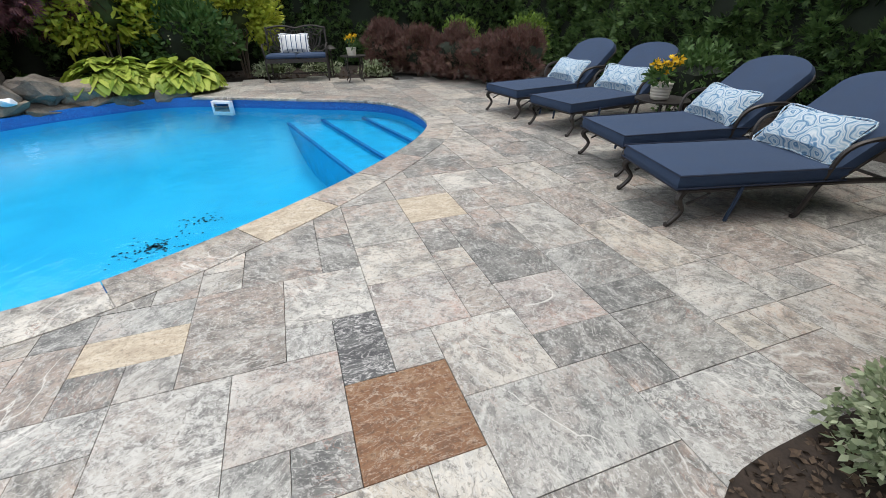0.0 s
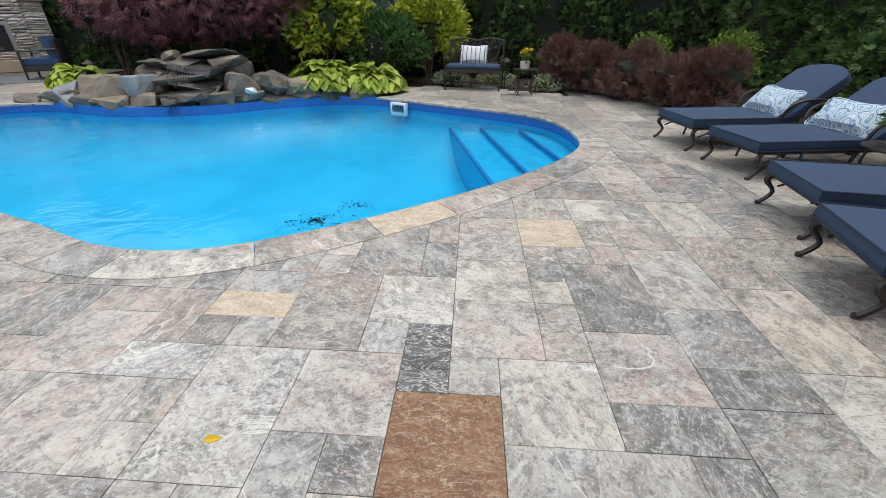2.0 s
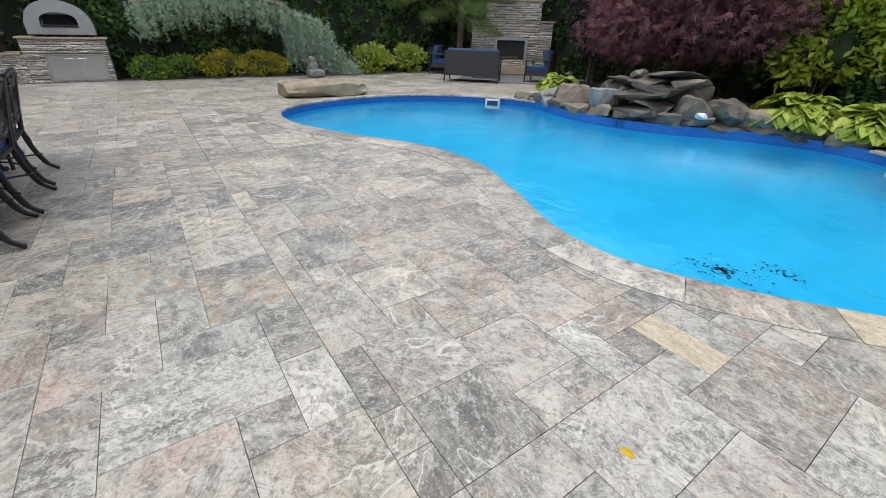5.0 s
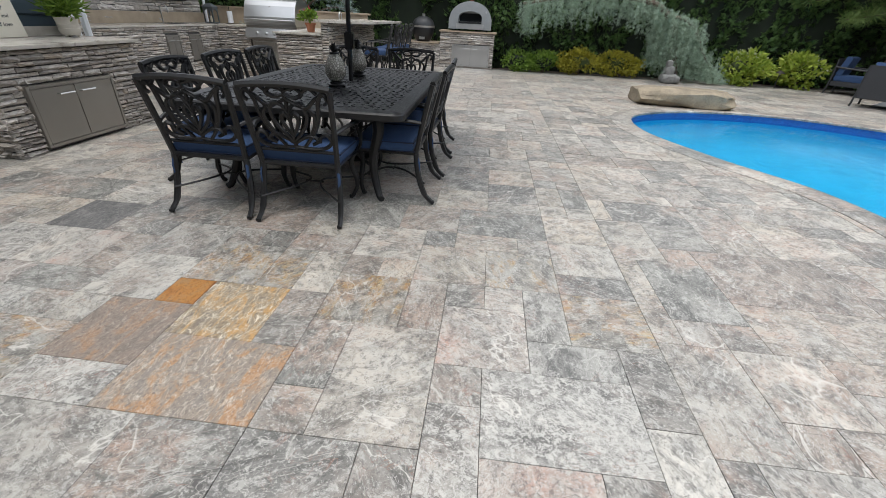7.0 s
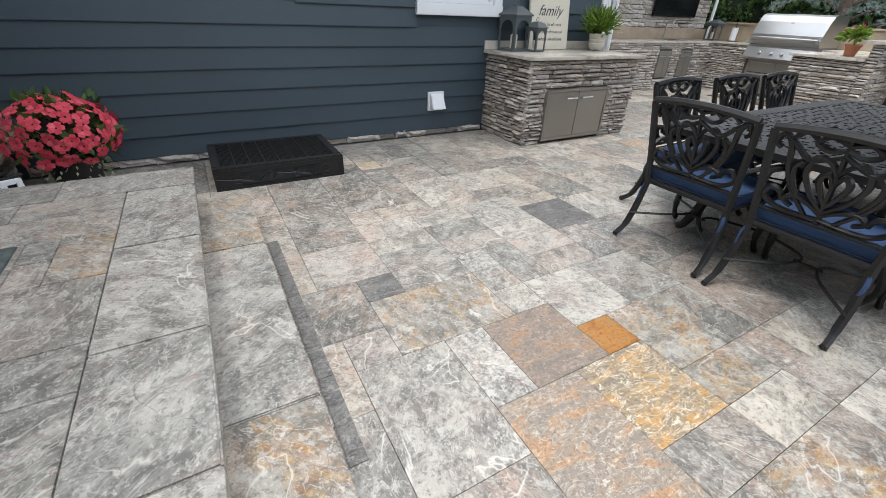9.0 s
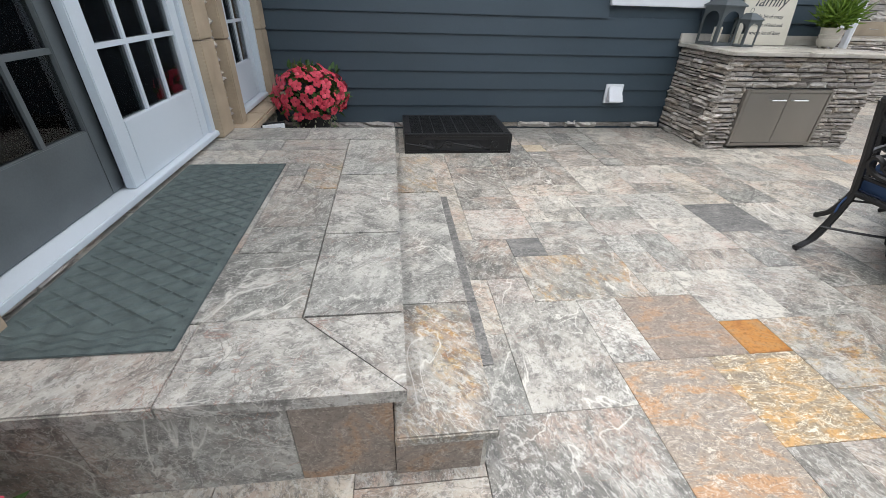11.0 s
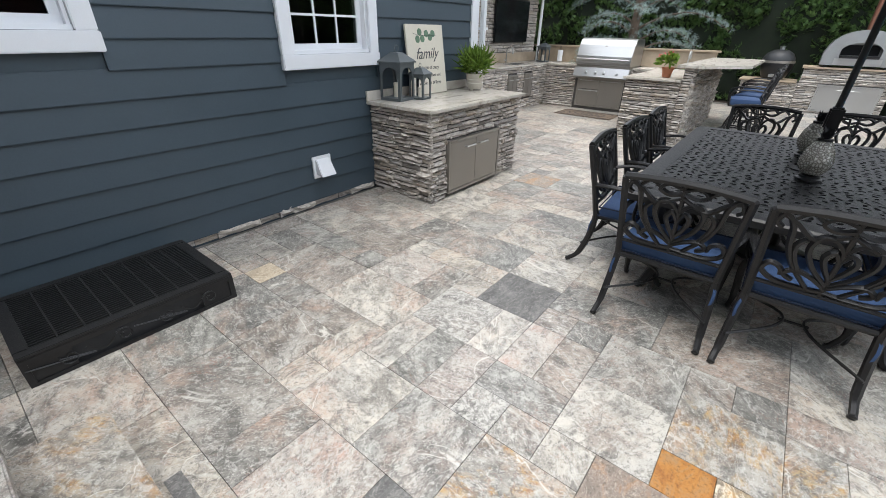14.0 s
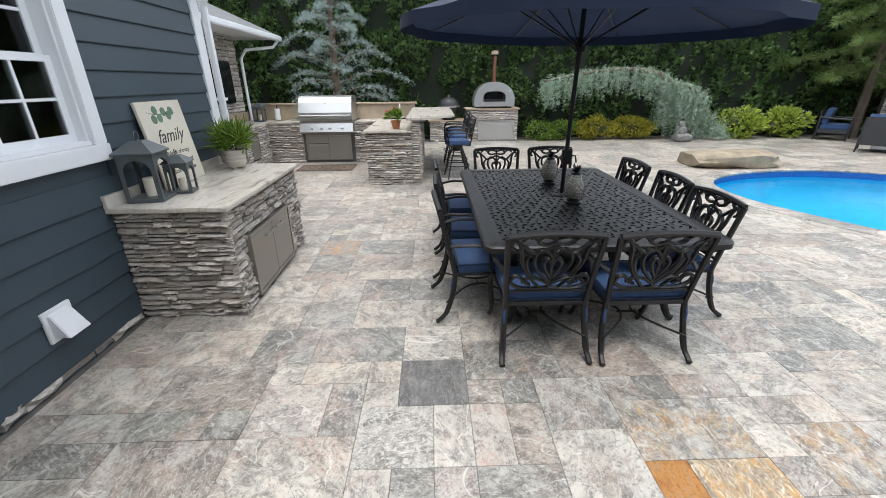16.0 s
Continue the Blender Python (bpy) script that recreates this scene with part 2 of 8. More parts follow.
M_BROWN = accent_slate("brown_slate", (0.18, 0.15, 0.125), (0.23, 0.185, 0.15), (0.29, 0.185, 0.115), (0.44, 0.39, 0.33), 0.6)
M_BROWNGOLD = accent_slate("brown_gold_slate", (0.22, 0.195, 0.17), (0.26, 0.215, 0.17), (0.36, 0.21, 0.11), (0.56, 0.50, 0.42), 0.9)
M_GREYSLAB = accent_slate("charcoal_slab", (0.085, 0.085, 0.082), (0.12, 0.12, 0.117), (0.17, 0.168, 0.16), (0.32, 0.31, 0.29))
M_DARK = accent_slate("dark_slate", (0.05, 0.05, 0.05), (0.075, 0.077, 0.076), (0.11, 0.11, 0.105), (0.60, 0.58, 0.55), 0.9, 0.022)
M_BEIGE = accent_slate("beige_slate", (0.36, 0.30, 0.22), (0.47, 0.40, 0.30), (0.53, 0.47, 0.37), (0.33, 0.26, 0.18))
M_JOINT = plain("joint_sand", (0.13, 0.125, 0.115), 0.95, vary=0.3, grain=300)
M_LEDGE = ledgestone("stacked_ledge_stone")
M_MORTAR = plain("shadow_mortar", (0.09, 0.085, 0.08), 0.95, vary=0.3)
M_SIDING = plain("slate_blue_siding", (0.041, 0.062, 0.079), 0.5, vary=0.10, scale=1.5, grain=70, bump=0.12)
M_WHITE = plain("white_trim_paint", (0.74, 0.76, 0.78), 0.4, vary=0.05, scale=2.0)
M_DOOR = plain("pale_grey_door_paint", (0.52, 0.58, 0.63), 0.4, vary=0.05, scale=2.0)
M_LIME = plain("tan_limestone_trim", (0.35, 0.28, 0.20), 0.8, vary=0.22, scale=5, bump=0.3)
M_STEEL = plain("brushed_steel", (0.52, 0.52, 0.51), 0.32, 0.95, vary=0.06, scale=2, grain=220, bump=0.04)
M_STEEL_DOOR = plain("satin_steel_panel", (0.34, 0.32, 0.29), 0.42, 0.75, vary=0.06, scale=2, grain=220, bump=0.04)
M_IRON = plain("black_cast_aluminium", (0.013, 0.013, 0.0135), 0.42, 0.0, vary=0.25, scale=30, grain=200, bump=0.25, spec=0.4)
M_BRONZE = plain("dark_bronze_cast_metal", (0.035, 0.030, 0.027), 0.45, 0.35, vary=0.3, scale=30, bump=0.25)
M_BLACK = plain("black_powder_coat", (0.009, 0.009, 0.010), 0.35, vary=0.2, scale=20)
M_NAVY = plain("navy_canvas", (0.021, 0.043, 0.09), 0.85, vary=0.12, scale=8, grain=600, bump=0.25)
M_NAVY_SEAT = plain("blue_canvas_seat", (0.028, 0.062, 0.145), 0.85, vary=0.14, scale=8, grain=600, bump=0.25)
M_PIPING = plain("navy_piping", (0.012, 0.02, 0.045), 0.8)
M_GRANITE = None
M_MULCH = plain("dark_bark_mulch", (0.028, 0.019, 0.013), 0.95, vary=0.6, scale=14, grain=70, bump=0.9)
M_BARK = plain("grey_brown_bark", (0.10, 0.075, 0.055), 0.9, vary=0.4, scale=12, grain=60, bump=0.9)
M_ROCK = plain("weathered_field_rock", (0.125, 0.108, 0.088), 0.85, vary=0.6, scale=5, grain=45, bump=0.8)
M_ROCKTAN = plain("tan_weathered_rock", (0.20, 0.165, 0.122), 0.85, vary=0.5, scale=4, grain=45, bump=0.8)
M_WETROCK = plain("wet_dark_rock", (0.055, 0.05, 0.043), 0.3, vary=0.5, scale=6, grain=45, bump=0.8)
M_WICKER = plain("charcoal_wicker", (0.030, 0.031, 0.034), 0.7, vary=0.3, scale=60, grain=260, bump=0.8)
M_CHAR = plain("charcoal_metal", (0.03, 0.032, 0.034), 0.5, 0.3)
M_ROOF = plain("grey_asphalt_shingle", (0.12, 0.125, 0.13), 0.9, vary=0.35, scale=10, grain=120, bump=0.5)
# near-black base colour stands for missing light in rooms and recesses
M_INTERIOR = plain("painted_interior_dimness", (0.02, 0.021, 0.023), 0.9)
M_CANDLE = plain("ivory_candle", (0.75, 0.70, 0.58), 0.5, vary=0.04)
M_POT = plain("cream_ribbed_pot", (0.45, 0.42, 0.36), 0.6, vary=0.15)
M_TERRA = plain("terracotta_pot", (0.36, 0.14, 0.07), 0.75, vary=0.2)
M_GREYMETAL = plain("grey_lantern_metal", (0.10, 0.115, 0.12), 0.5, 0.2)
M_BOARDSIGN = plain("whitewashed_board", (0.62, 0.58, 0.48), 0.7, vary=0.10, scale=3)
M_INK = plain("dark_grey_ink", (0.05, 0.055, 0.06), 0.8, bump=0)
M_SCREEN = plain("dark_screen_glass", (0.006, 0.007, 0.009), 0.12, vary=0.1, bump=0)
M_COPPER = plain("copper_flue", (0.20, 0.09, 0.06), 0.45, 0.7)
M_OVENSTEEL = plain("satin_oven_steel", (0.36, 0.37, 0.37), 0.4, 0.8, vary=0.08)
M_STATUE = plain("weathered_cast_stone", (0.17, 0.17, 0.16), 0.9, vary=0.35, scale=12)
M_BOULDER = plain("flat_sandstone_boulder", (0.24, 0.20, 0.14), 0.85, vary=0.5, scale=3.5, grain=40, bump=0.8)

M_HEDGE = leafy("arborvitae_spray", (0.030, 0.070, 0.022), (0.115, 0.20, 0.06), (0.22, 0.32, 0.10))
# near-black colour carries the shade inside hedges and dark shrubs
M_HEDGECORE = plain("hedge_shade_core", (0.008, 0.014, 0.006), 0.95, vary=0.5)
M_GOLD = leafy("yellow_green_leaf", (0.24, 0.30, 0.025), (0.48, 0.52, 0.055), (0.66, 0.64, 0.14))
M_HOSTA = leafy("chartreuse_hosta_leaf", (0.15, 0.24, 0.03), (0.40, 0.48, 0.07), (0.60, 0.60, 0.16))
M_GREENLEAF = leafy("mid_green_leaf", (0.03, 0.075, 0.018), (0.09, 0.17, 0.045), (0.16, 0.24, 0.08))
M_BOX = leafy("bright_boxwood_leaf", (0.06, 0.12, 0.014), (0.19, 0.30, 0.042), (0.29, 0.40, 0.07))
M_GOLDBOX = leafy("gold_boxwood_leaf", (0.16, 0.15, 0.012), (0.34, 0.31, 0.03), (0.45, 0.42, 0.05))
M_BARB = leafy("purple_barberry_leaf", (0.06, 0.034, 0.028), (0.155, 0.075, 0.062), (0.13, 0.135, 0.065))
M_MAPLE = leafy("dark_red_maple_leaf", (0.075, 0.027, 0.033), (0.20, 0.078, 0.086), (0.27, 0.13, 0.13))
M_PURPLE = leafy("near_black_beech_leaf", (0.014, 0.012, 0.012), (0.04, 0.03, 0.03), (0.07, 0.06, 0.06))
M_CEDAR = leafy("blue_cedar_needle", (0.13, 0.19, 0.18), (0.36, 0.46, 0.43), (0.52, 0.62, 0.58))
M_WEEP = leafy("pale_blue_green_needle", (0.16, 0.23, 0.16), (0.40, 0.52, 0.40), (0.56, 0.66, 0.52))
M_PINE = leafy("pine_needle", (0.05, 0.09, 0.02), (0.15, 0.22, 0.06), (0.22, 0.30, 0.10))
M_VARI = leafy("cream_edged_leaf", (0.15, 0.21, 0.10), (0.46, 0.51, 0.33), (0.80, 0.80, 0.65))
M_CORAL = leafy("coral_petal", (0.55, 0.035, 0.065), (0.82, 0.11, 0.16), (0.88, 0.28, 0.30), 0.5, 0.2)
M_YELLOW = leafy("yellow_petal", (0.60, 0.34, 0.01), (0.85, 0.58, 0.02), (0.9, 0.68, 0.05), 0.5, 0.2)
M_CREAMFLOWER = leafy("cream_blossom", (0.42, 0.45, 0.25), (0.62, 0.62, 0.42), (0.72, 0.72, 0.6), 0.6, 0.2)


def granite():
    n = Nodes("cream_veined_granite")
    p = n.position()
    s = n.add("ShaderNodeMapping")
    s.inputs["Scale"].default_value = (1.0, 3.2, 1.0)
    s.inputs["Rotation"].default_value = (0, 0, 0.25)
    n.link(p, s.inputs["Vector"])
    a = n.noise(s.outputs["Vector"], 3.0, 8.0, 0.65, 1.2)
    c = n.ramp(a, [(0.3, (0.26, 0.235, 0.20)), (0.45, (0.52, 0.485, 0.42)), (0.6, (0.62, 0.59, 0.53)), (0.72, (0.40, 0.36, 0.31))])
    c = n.mix(n.math("MULTIPLY", n.noise(p, 160.0), 0.3), c, (0.22, 0.20, 0.18))
    return n.set(c, 0.2)


def paisley():
    n = Nodes("blue_paisley_cloth")
    p = n.add("ShaderNodeTexCoord").outputs["Object"]
    v = n.add("ShaderNodeTexVoronoi", feature="F1")
    v.inputs["Scale"].default_value = 7.5
    w = n.add("ShaderNodeMixRGB", blend_type="ADD")
    w.inputs["Fac"].default_value = 0.22
    n.link(p, w.inputs["Color1"])
    tex = n.add("ShaderNodeTexNoise")
    tex.inputs["Scale"].default_value = 6.0
    n.link(p, tex.inputs["Vector"])
    n.link(tex.outputs["Color"], w.inputs["Color2"])
    n.link(w.outputs["Color"], v.inputs["Vector"])
    rings = n.math("FRACT", n.math("MULTIPLY", v.outputs["Distance"], 3.6), 0.0)
    c = n.ramp(rings, [(0.0, (0.46, 0.54, 0.59)), (0.22, (0.26, 0.39, 0.50)), (0.3, (0.075, 0.17, 0.30)), (0.45, (0.16, 0.29, 0.42)), (0.6, (0.58, 0.62, 0.63)), (0.8, (0.27, 0.40, 0.50)), (1.0, (0.55, 0.60, 0.62))])
    n.bump(n.noise(p, 300.0), 0.2, 0.002)
    return n.set(c, 0.85)


def glassy(name, tint=(0.02, 0.025, 0.03), rough=0.03):
    """Window glass over a dim room: clear, with the sky's gloss."""
    n = Nodes(name)
    t = n.add("ShaderNodeBsdfTransparent")
    t.inputs["Color"].default_value = (0.55, 0.58, 0.58, 1)
    g = n.add("ShaderNodeBsdfGlossy")
    g.inputs["Roughness"].default_value = rough
    f = n.add("ShaderNodeFresnel")
    f.inputs["IOR"].default_value = 1.5
    m = n.add("ShaderNodeMixShader")
    n.link(f.outputs["Fac"], m.inputs["Fac"])
    n.link(t.outputs["BSDF"], m.inputs[1])
    n.link(g.outputs["BSDF"], m.inputs[2])
    n.link(m.outputs["Shader"], n.out.inputs["Surface"])
    return n.mat


def water():
    n = Nodes("clear_pool_water")
    p = n.position()
    h = n.math("ADD", n.noise(p, 1.6, 3.0, 0.5, 0.4), n.math("MULTIPLY", n.noise(p, 7.0, 3.0, 0.5, 0.6), 0.3))
    b = n.add("ShaderNodeBump")
    b.inputs["Strength"].default_value, b.inputs["Distance"].default_value = 0.35, 0.05
    n.link(h, b.inputs["Height"])
    t = n.add("ShaderNodeBsdfTransparent")
    t.inputs["Color"].default_value = (0.7, 0.95, 0.99, 1)
    g = n.add("ShaderNodeBsdfGlossy")
    g.inputs["Roughness"].default_value = 0.06
    f = n.add("ShaderNodeFresnel")
    f.inputs["IOR"].default_value = 1.2
    for k in (g, f):
        n.link(b.outputs["Normal"], k.inputs["Normal"])
    m = n.add("ShaderNodeMixShader")
    n.link(f.outputs["Fac"], m.inputs["Fac"])
    n.link(t.outputs["BSDF"], m.inputs[1])
    n.link(g.outputs["BSDF"], m.inputs[2])
    n.link(m.outputs["Shader"], n.out.inputs["Surface"])
    return n.mat


def liner():
    n = Nodes("bright_blue_pool_liner")
    p = n.position()
    a = n.noise(p, 1.1, 4.0, 0.55, 0.8)
    c = n.ramp(a, [(0.35, (0.012, 0.36, 0.60)), (0.65, (0.022, 0.42, 0.67))])
    z = n.add("ShaderNodeSeparateXYZ")
    n.link(p, z.inputs["Vector"])
    speck = n.ramp(n.noise(p, 70.0, 3.0, 0.7), [(0.45, (0.006, 0.07, 0.30)), (0.6, (0.01, 0.20, 0.58))])
    band = n.ramp(n.math("GREATER_THAN", z.outputs["Z"], -0.16), [(0.0, (0, 0, 0)), (1.0, (1, 1, 1))])
    return n.set(n.mix(band, c, speck), 0.45)


M_GRANITE = granite()
M_PAISLEY = paisley()
M_GLASS = glassy("window_glass")
M_WATER = water()
M_LINER = liner()
M_STEP = plain("mid_blue_step_liner", (0.010, 0.35, 0.60), 0.45, vary=0.25, scale=6, grain=60)
M_STEPEDGE = plain("dark_speckled_step_edge", (0.007, 0.14, 0.36), 0.5, vary=0.6, scale=45, grain=90)


# ---- mesh helpers ----
def thing(name, label, category, at=None, group=""):
    """An Empty at a thing's base, under which its parts hang."""
    ob = new(name)
    ob.empty_display_size = 0.1
    if at is not None:
        ob.matrix_basis = at
    return tagged(ob, label, category, group)


def part(name, bm, material, parent=None, label="", smooth=True, kind=""):
    """Links a bmesh as one mesh object under a thing or a part."""
    bmesh.ops.recalc_face_normals(bm, faces=bm.faces)
    me = bpy.data.meshes.new(name)
    bm.to_mesh(me)
    bm.free()
    me.materials.append(material)
    if smooth:
        me.polygons.foreach_set("use_smooth", [True] * len(me.polygons))
        me.set_sharp_from_angle(angle=radians(38))
    ob = new(name, me)
    ob.parent = parent
    return tagged(ob, label, kind=kind)


def box(bm, lo, hi, bevel=0.0, m=None):
    x0, y0, z0 = lo
    x1, y1, z1 = hi
    v = [bm.verts.new(p) for p in ((x0, y0, z0), (x1, y0, z0), (x1, y1, z0), (x0, y1, z0), (x0, y0, z1), (x1, y0, z1), (x1, y1, z1), (x0, y1, z1))]
    for f in ((0, 3, 2, 1), (4, 5, 6, 7), (0, 1, 5, 4), (1, 2, 6, 5), (2, 3, 7, 6), (3, 0, 4, 7)):
        bm.faces.new([v[i] for i in f])
    if bevel:
        edges = {e for w in v for e in w.link_edges}
        r = bmesh.ops.bevel(bm, geom=list(edges), offset=bevel, segments=2, affect="EDGES")
        v = list({w for f in r["faces"] for w in f.verts} | {w for w in v if w.is_valid})
    if m is not None:
        bmesh.ops.transform(bm, matrix=m, verts=v)
    return bm


def boxes(*items, bevel=0.0):
    bm = bmesh.new()
    for lo, hi in items:
        box(bm, lo, hi, bevel)
    return bm


def tube(bm, pts, r, seg=6, closed=False, flat=1.0):
    """A round (or flattened) bar along points; r may be one radius or one for each point."""
    pts = [Vector(p) for p in pts]
    k = len(pts)
    rs = r if isinstance(r, (list, tuple)) else [r] * k
    rings, side = [], None
    for i, p in enumerate(pts):
        a = pts[(i - 1) % k] if closed or i else p
        b = pts[(i + 1) % k] if closed or i < k - 1 else p
        d = (b - a).normalized() if (b - a).length > 1e-9 else Vector((0, 0, 1))
        if side is None:
            side = d.orthogonal().normalized() if abs(d.z) > 0.9 else d.cross(Vector((0, 0, 1))).normalized()
        side = (side - d * side.dot(d)).normalized()
        up = d.cross(side)
        rings.append([bm.verts.new(p + (side * math.cos(t) * flat + up * math.sin(t)) * rs[i]) for t in (math.tau * j / seg for j in range(seg))])
    for i in range(k if closed else k - 1):
        a, b = rings[i], rings[(i + 1) % k]
        for j in range(seg):
            bm.faces.new((a[j], a[(j + 1) % seg], b[(j + 1) % seg], b[j]))
    if not closed:
        bm.faces.new(rings[0])
        bm.faces.new(rings[-1][::-1])
    return bm


def curve(points, n=8, closed=False):
    """Points of a smooth curve through the given ones."""
    P = [Vector(p) for p in points]
    k, out = len(P), []
    for i in range(k if closed else k - 1):
        a, b = P[i], P[(i + 1) % k]
        z = P[(i - 1) % k] if closed or i else a
        c = P[(i + 2) % k] if closed or i < k - 2 else b
        for j in range(n):
            t = j / n
            out.append(0.5 * (2 * a + (b - z) * t + (2 * z - 5 * a + 4 * b - c) * t * t + (3 * a - z - 3 * b + c) * t ** 3))
    return out if closed else out + [P[-1]]


def turned(bm, profile, seg=20, m=None):
    """A turned body from (radius, height) pairs."""
    rings = []
    for r, z in profile:
        rings.append([bm.verts.new((r * math.cos(t), r * math.sin(t), z)) for t in (math.tau * j / seg for j in range(seg))] if r > 1e-6 else [bm.verts.new((0, 0, z))])
    for a, b in zip(rings, rings[1:]):
        for j in range(seg):
            q = [a[j % len(a)], a[(j + 1) % len(a)], b[(j + 1) % len(b)], b[j % len(b)]]
            q = list(dict.fromkeys(q))
            if len(q) > 2:
                bm.faces.new(q)
    if len(rings[0]) > 1:
        bm.faces.new(rings[0][::-1])
    if len(rings[-1]) > 1:
        bm.faces.new(rings[-1])
    if m is not None:
        bmesh.ops.transform(bm, matrix=m, verts=[v for r in rings for v in r])
    return bm


def slab(bm, outline, z0, z1, m=None):
    """A flat plate with the given outline."""
    lo = [bm.verts.new((p[0], p[1], z0)) for p in outline]
    hi = [bm.verts.new((p[0], p[1], z1)) for p in outline]
    k = len(lo)
    bm.faces.new(lo[::-1])
    bm.faces.new(hi)
    for i in range(k):
        bm.faces.new((lo[i], lo[(i + 1) % k], hi[(i + 1) % k], hi[i]))
    if m is not None:
        bmesh.ops.transform(bm, matrix=m, verts=lo + hi)
    return bm


def cushion(bm, x0, y0, x1, y1, z0, z1, puff=0.02, m=None, nx=6, ny=6):
    """A soft pad with rounded sides and a crowned face."""
    made = []
    def face(zb, s):
        g = {}
        for i in range(nx + 1):
            for j in range(ny + 1):
                u, v = i / nx, j / ny
                du, dv = min(u, 1 - u) * 2, min(v, 1 - v) * 2
                h = (1 - (1 - du) ** 4) * (1 - (1 - dv) ** 4)
                edge = 0.0 if 0 < i < nx and 0 < j < ny else 0.012
                x = x0 + (x1 - x0) * u + (edge if i == 0 else -edge if i == nx else 0)
                y = y0 + (y1 - y0) * v + (edge if j == 0 else -edge if j == ny else 0)
                g[i, j] = bm.verts.new((x, y, zb + s * puff * h))
                made.append(g[i, j])
        for i in range(nx):
            for j in range(ny):
                bm.faces.new((g[i, j], g[i + 1, j], g[i + 1, j + 1], g[i, j + 1]))
        return g
    a, b = face(z0, -0.3), face(z1, 1)
    rim = [(i, 0) for i in range(nx)] + [(nx, j) for j in range(ny)] + [(i, ny) for i in range(nx, 0, -1)] + [(0, j) for j in range(ny, 0, -1)]
    c = Vector(((x0 + x1) / 2, (y0 + y1) / 2, 0))
    mid = []
    for q in rim:
        p = (a[q].co + b[q].co) / 2
        d = Vector(((-1 if q[0] == 0 else 1 if q[0] == nx else 0), (-1 if q[1] == 0 else 1 if q[1] == ny else 0), 0))
        mid.append(bm.verts.new(p + d * 0.012))
    made += mid
    k = len(rim)
    for i in range(k):
        j = (i + 1) % k
        bm.faces.new((a[rim[i]], a[rim[j]], mid[j], mid[i]))
        bm.faces.new((mid[i], mid[j], b[rim[j]], b[rim[i]]))
    if m is not None:
        bmesh.ops.transform(bm, matrix=m, verts=made)
    return bm


def raw_mesh(name, verts, faces, material, parent=None, label="", smooth=False, kind=""):
    """One object out of an (n, 3) array of points and an (m, k) array of corners."""
    me = bpy.data.meshes.new(name)
    verts, faces = np.asarray(verts, np.float32), np.asarray(faces, np.int32)
    m, k = faces.shape
    me.vertices.add(len(verts))
    me.vertices.foreach_set("co", verts.ravel())
    me.loops.add(m * k)
    me.loops.foreach_set("vertex_index", faces.ravel())
    me.polygons.add(m)
    me.polygons.foreach_set("loop_start", np.arange(m, dtype=np.int32) * k)
    me.update(calc_edges=True)
    me.polygons.foreach_set("use_smooth", [smooth] * m)
    me.materials.append(material)
    ob = new(name, me)
    ob.parent = parent
    return tagged(ob, label, kind=kind)


rng = np.random.default_rng(7)

# leaf shapes: y runs along the leaf, z out of it
BROAD = (np.array([(0, 0, 0), (-0.22, 0.3, 0.05), (0, 0.35, 0), (0.22, 0.3, 0.05), (-0.17, 0.68, 0.03), (0, 0.7, -0.02), (0.17, 0.68, 0.03), (0, 1, -0.1)]),
         np.array([(0, 2, 1), (0, 3, 2), (1, 2, 5), (1, 5, 4), (2, 3, 6), (2, 6, 5), (4, 5, 7), (5, 6, 7)]))
SMALL = (np.array([(0, 0, 0), (-0.28, 0.45, 0.06), (0.28, 0.45, 0.06), (0, 1, 0)]), np.array([(0, 2, 1), (1, 2, 3)]))


def fan(lobes, spread, width):
    v, f = [], []
    for i in range(lobes):
        a = (i / (lobes - 1) - 0.5) * spread
        l = 1 - 0.35 * abs(a) / (spread / 2)
        d, s = np.array((math.sin(a), math.cos(a), 0)), np.array((math.cos(a), -math.sin(a), 0))
        k = len(v)
        v += [d * 0.05, d * l * 0.55 - s * width + (0, 0, 0.05), d * l * 0.55 + s * width + (0, 0, 0.05), d * l + (0, 0, -0.06)]
        f += [(k, k + 2, k + 1), (k + 1, k + 2, k + 3)]
    return np.array(v), np.array(f)


SPRAY = fan(5, 1.5, 0.09)
TUFT = fan(6, 2.6, 0.035)
FINE = fan(5, 1.7, 0.055)


def scatter(name, pts, dirs, shape, size, material, parent=None, label="", spread=0.5, droop=0.0, kind="", vary=0.35):
    """One mesh of many leaves at pts, each turned roughly along its direction."""
    tv, tf = shape
    n = len(pts)
    d = np.asarray(dirs, float) + rng.normal(0, spread, (n, 3))
    d[:, 2] -= droop
    d /= np.linalg.norm(d, axis=1)[:, None]
    q = rng.normal(0, 1, (n, 3))
    s = np.cross(d, q)
    s /= np.linalg.norm(s, axis=1)[:, None] + 1e-9
    w = np.cross(s, d)
    k = size * (1 + rng.uniform(-vary, vary, n))
    v = (tv[None, :, 0, None] * s[:, None] + tv[None, :, 1, None] * d[:, None] + tv[None, :, 2, None] * w[:, None]) * k[:, None, None] + np.asarray(pts)[:, None]
    f = tf[None] + (np.arange(n) * len(tv))[:, None, None]
    return raw_mesh(name, v.reshape(-1, 3), f.reshape(-1, tf.shape[1]), material, parent, label, kind=kind)


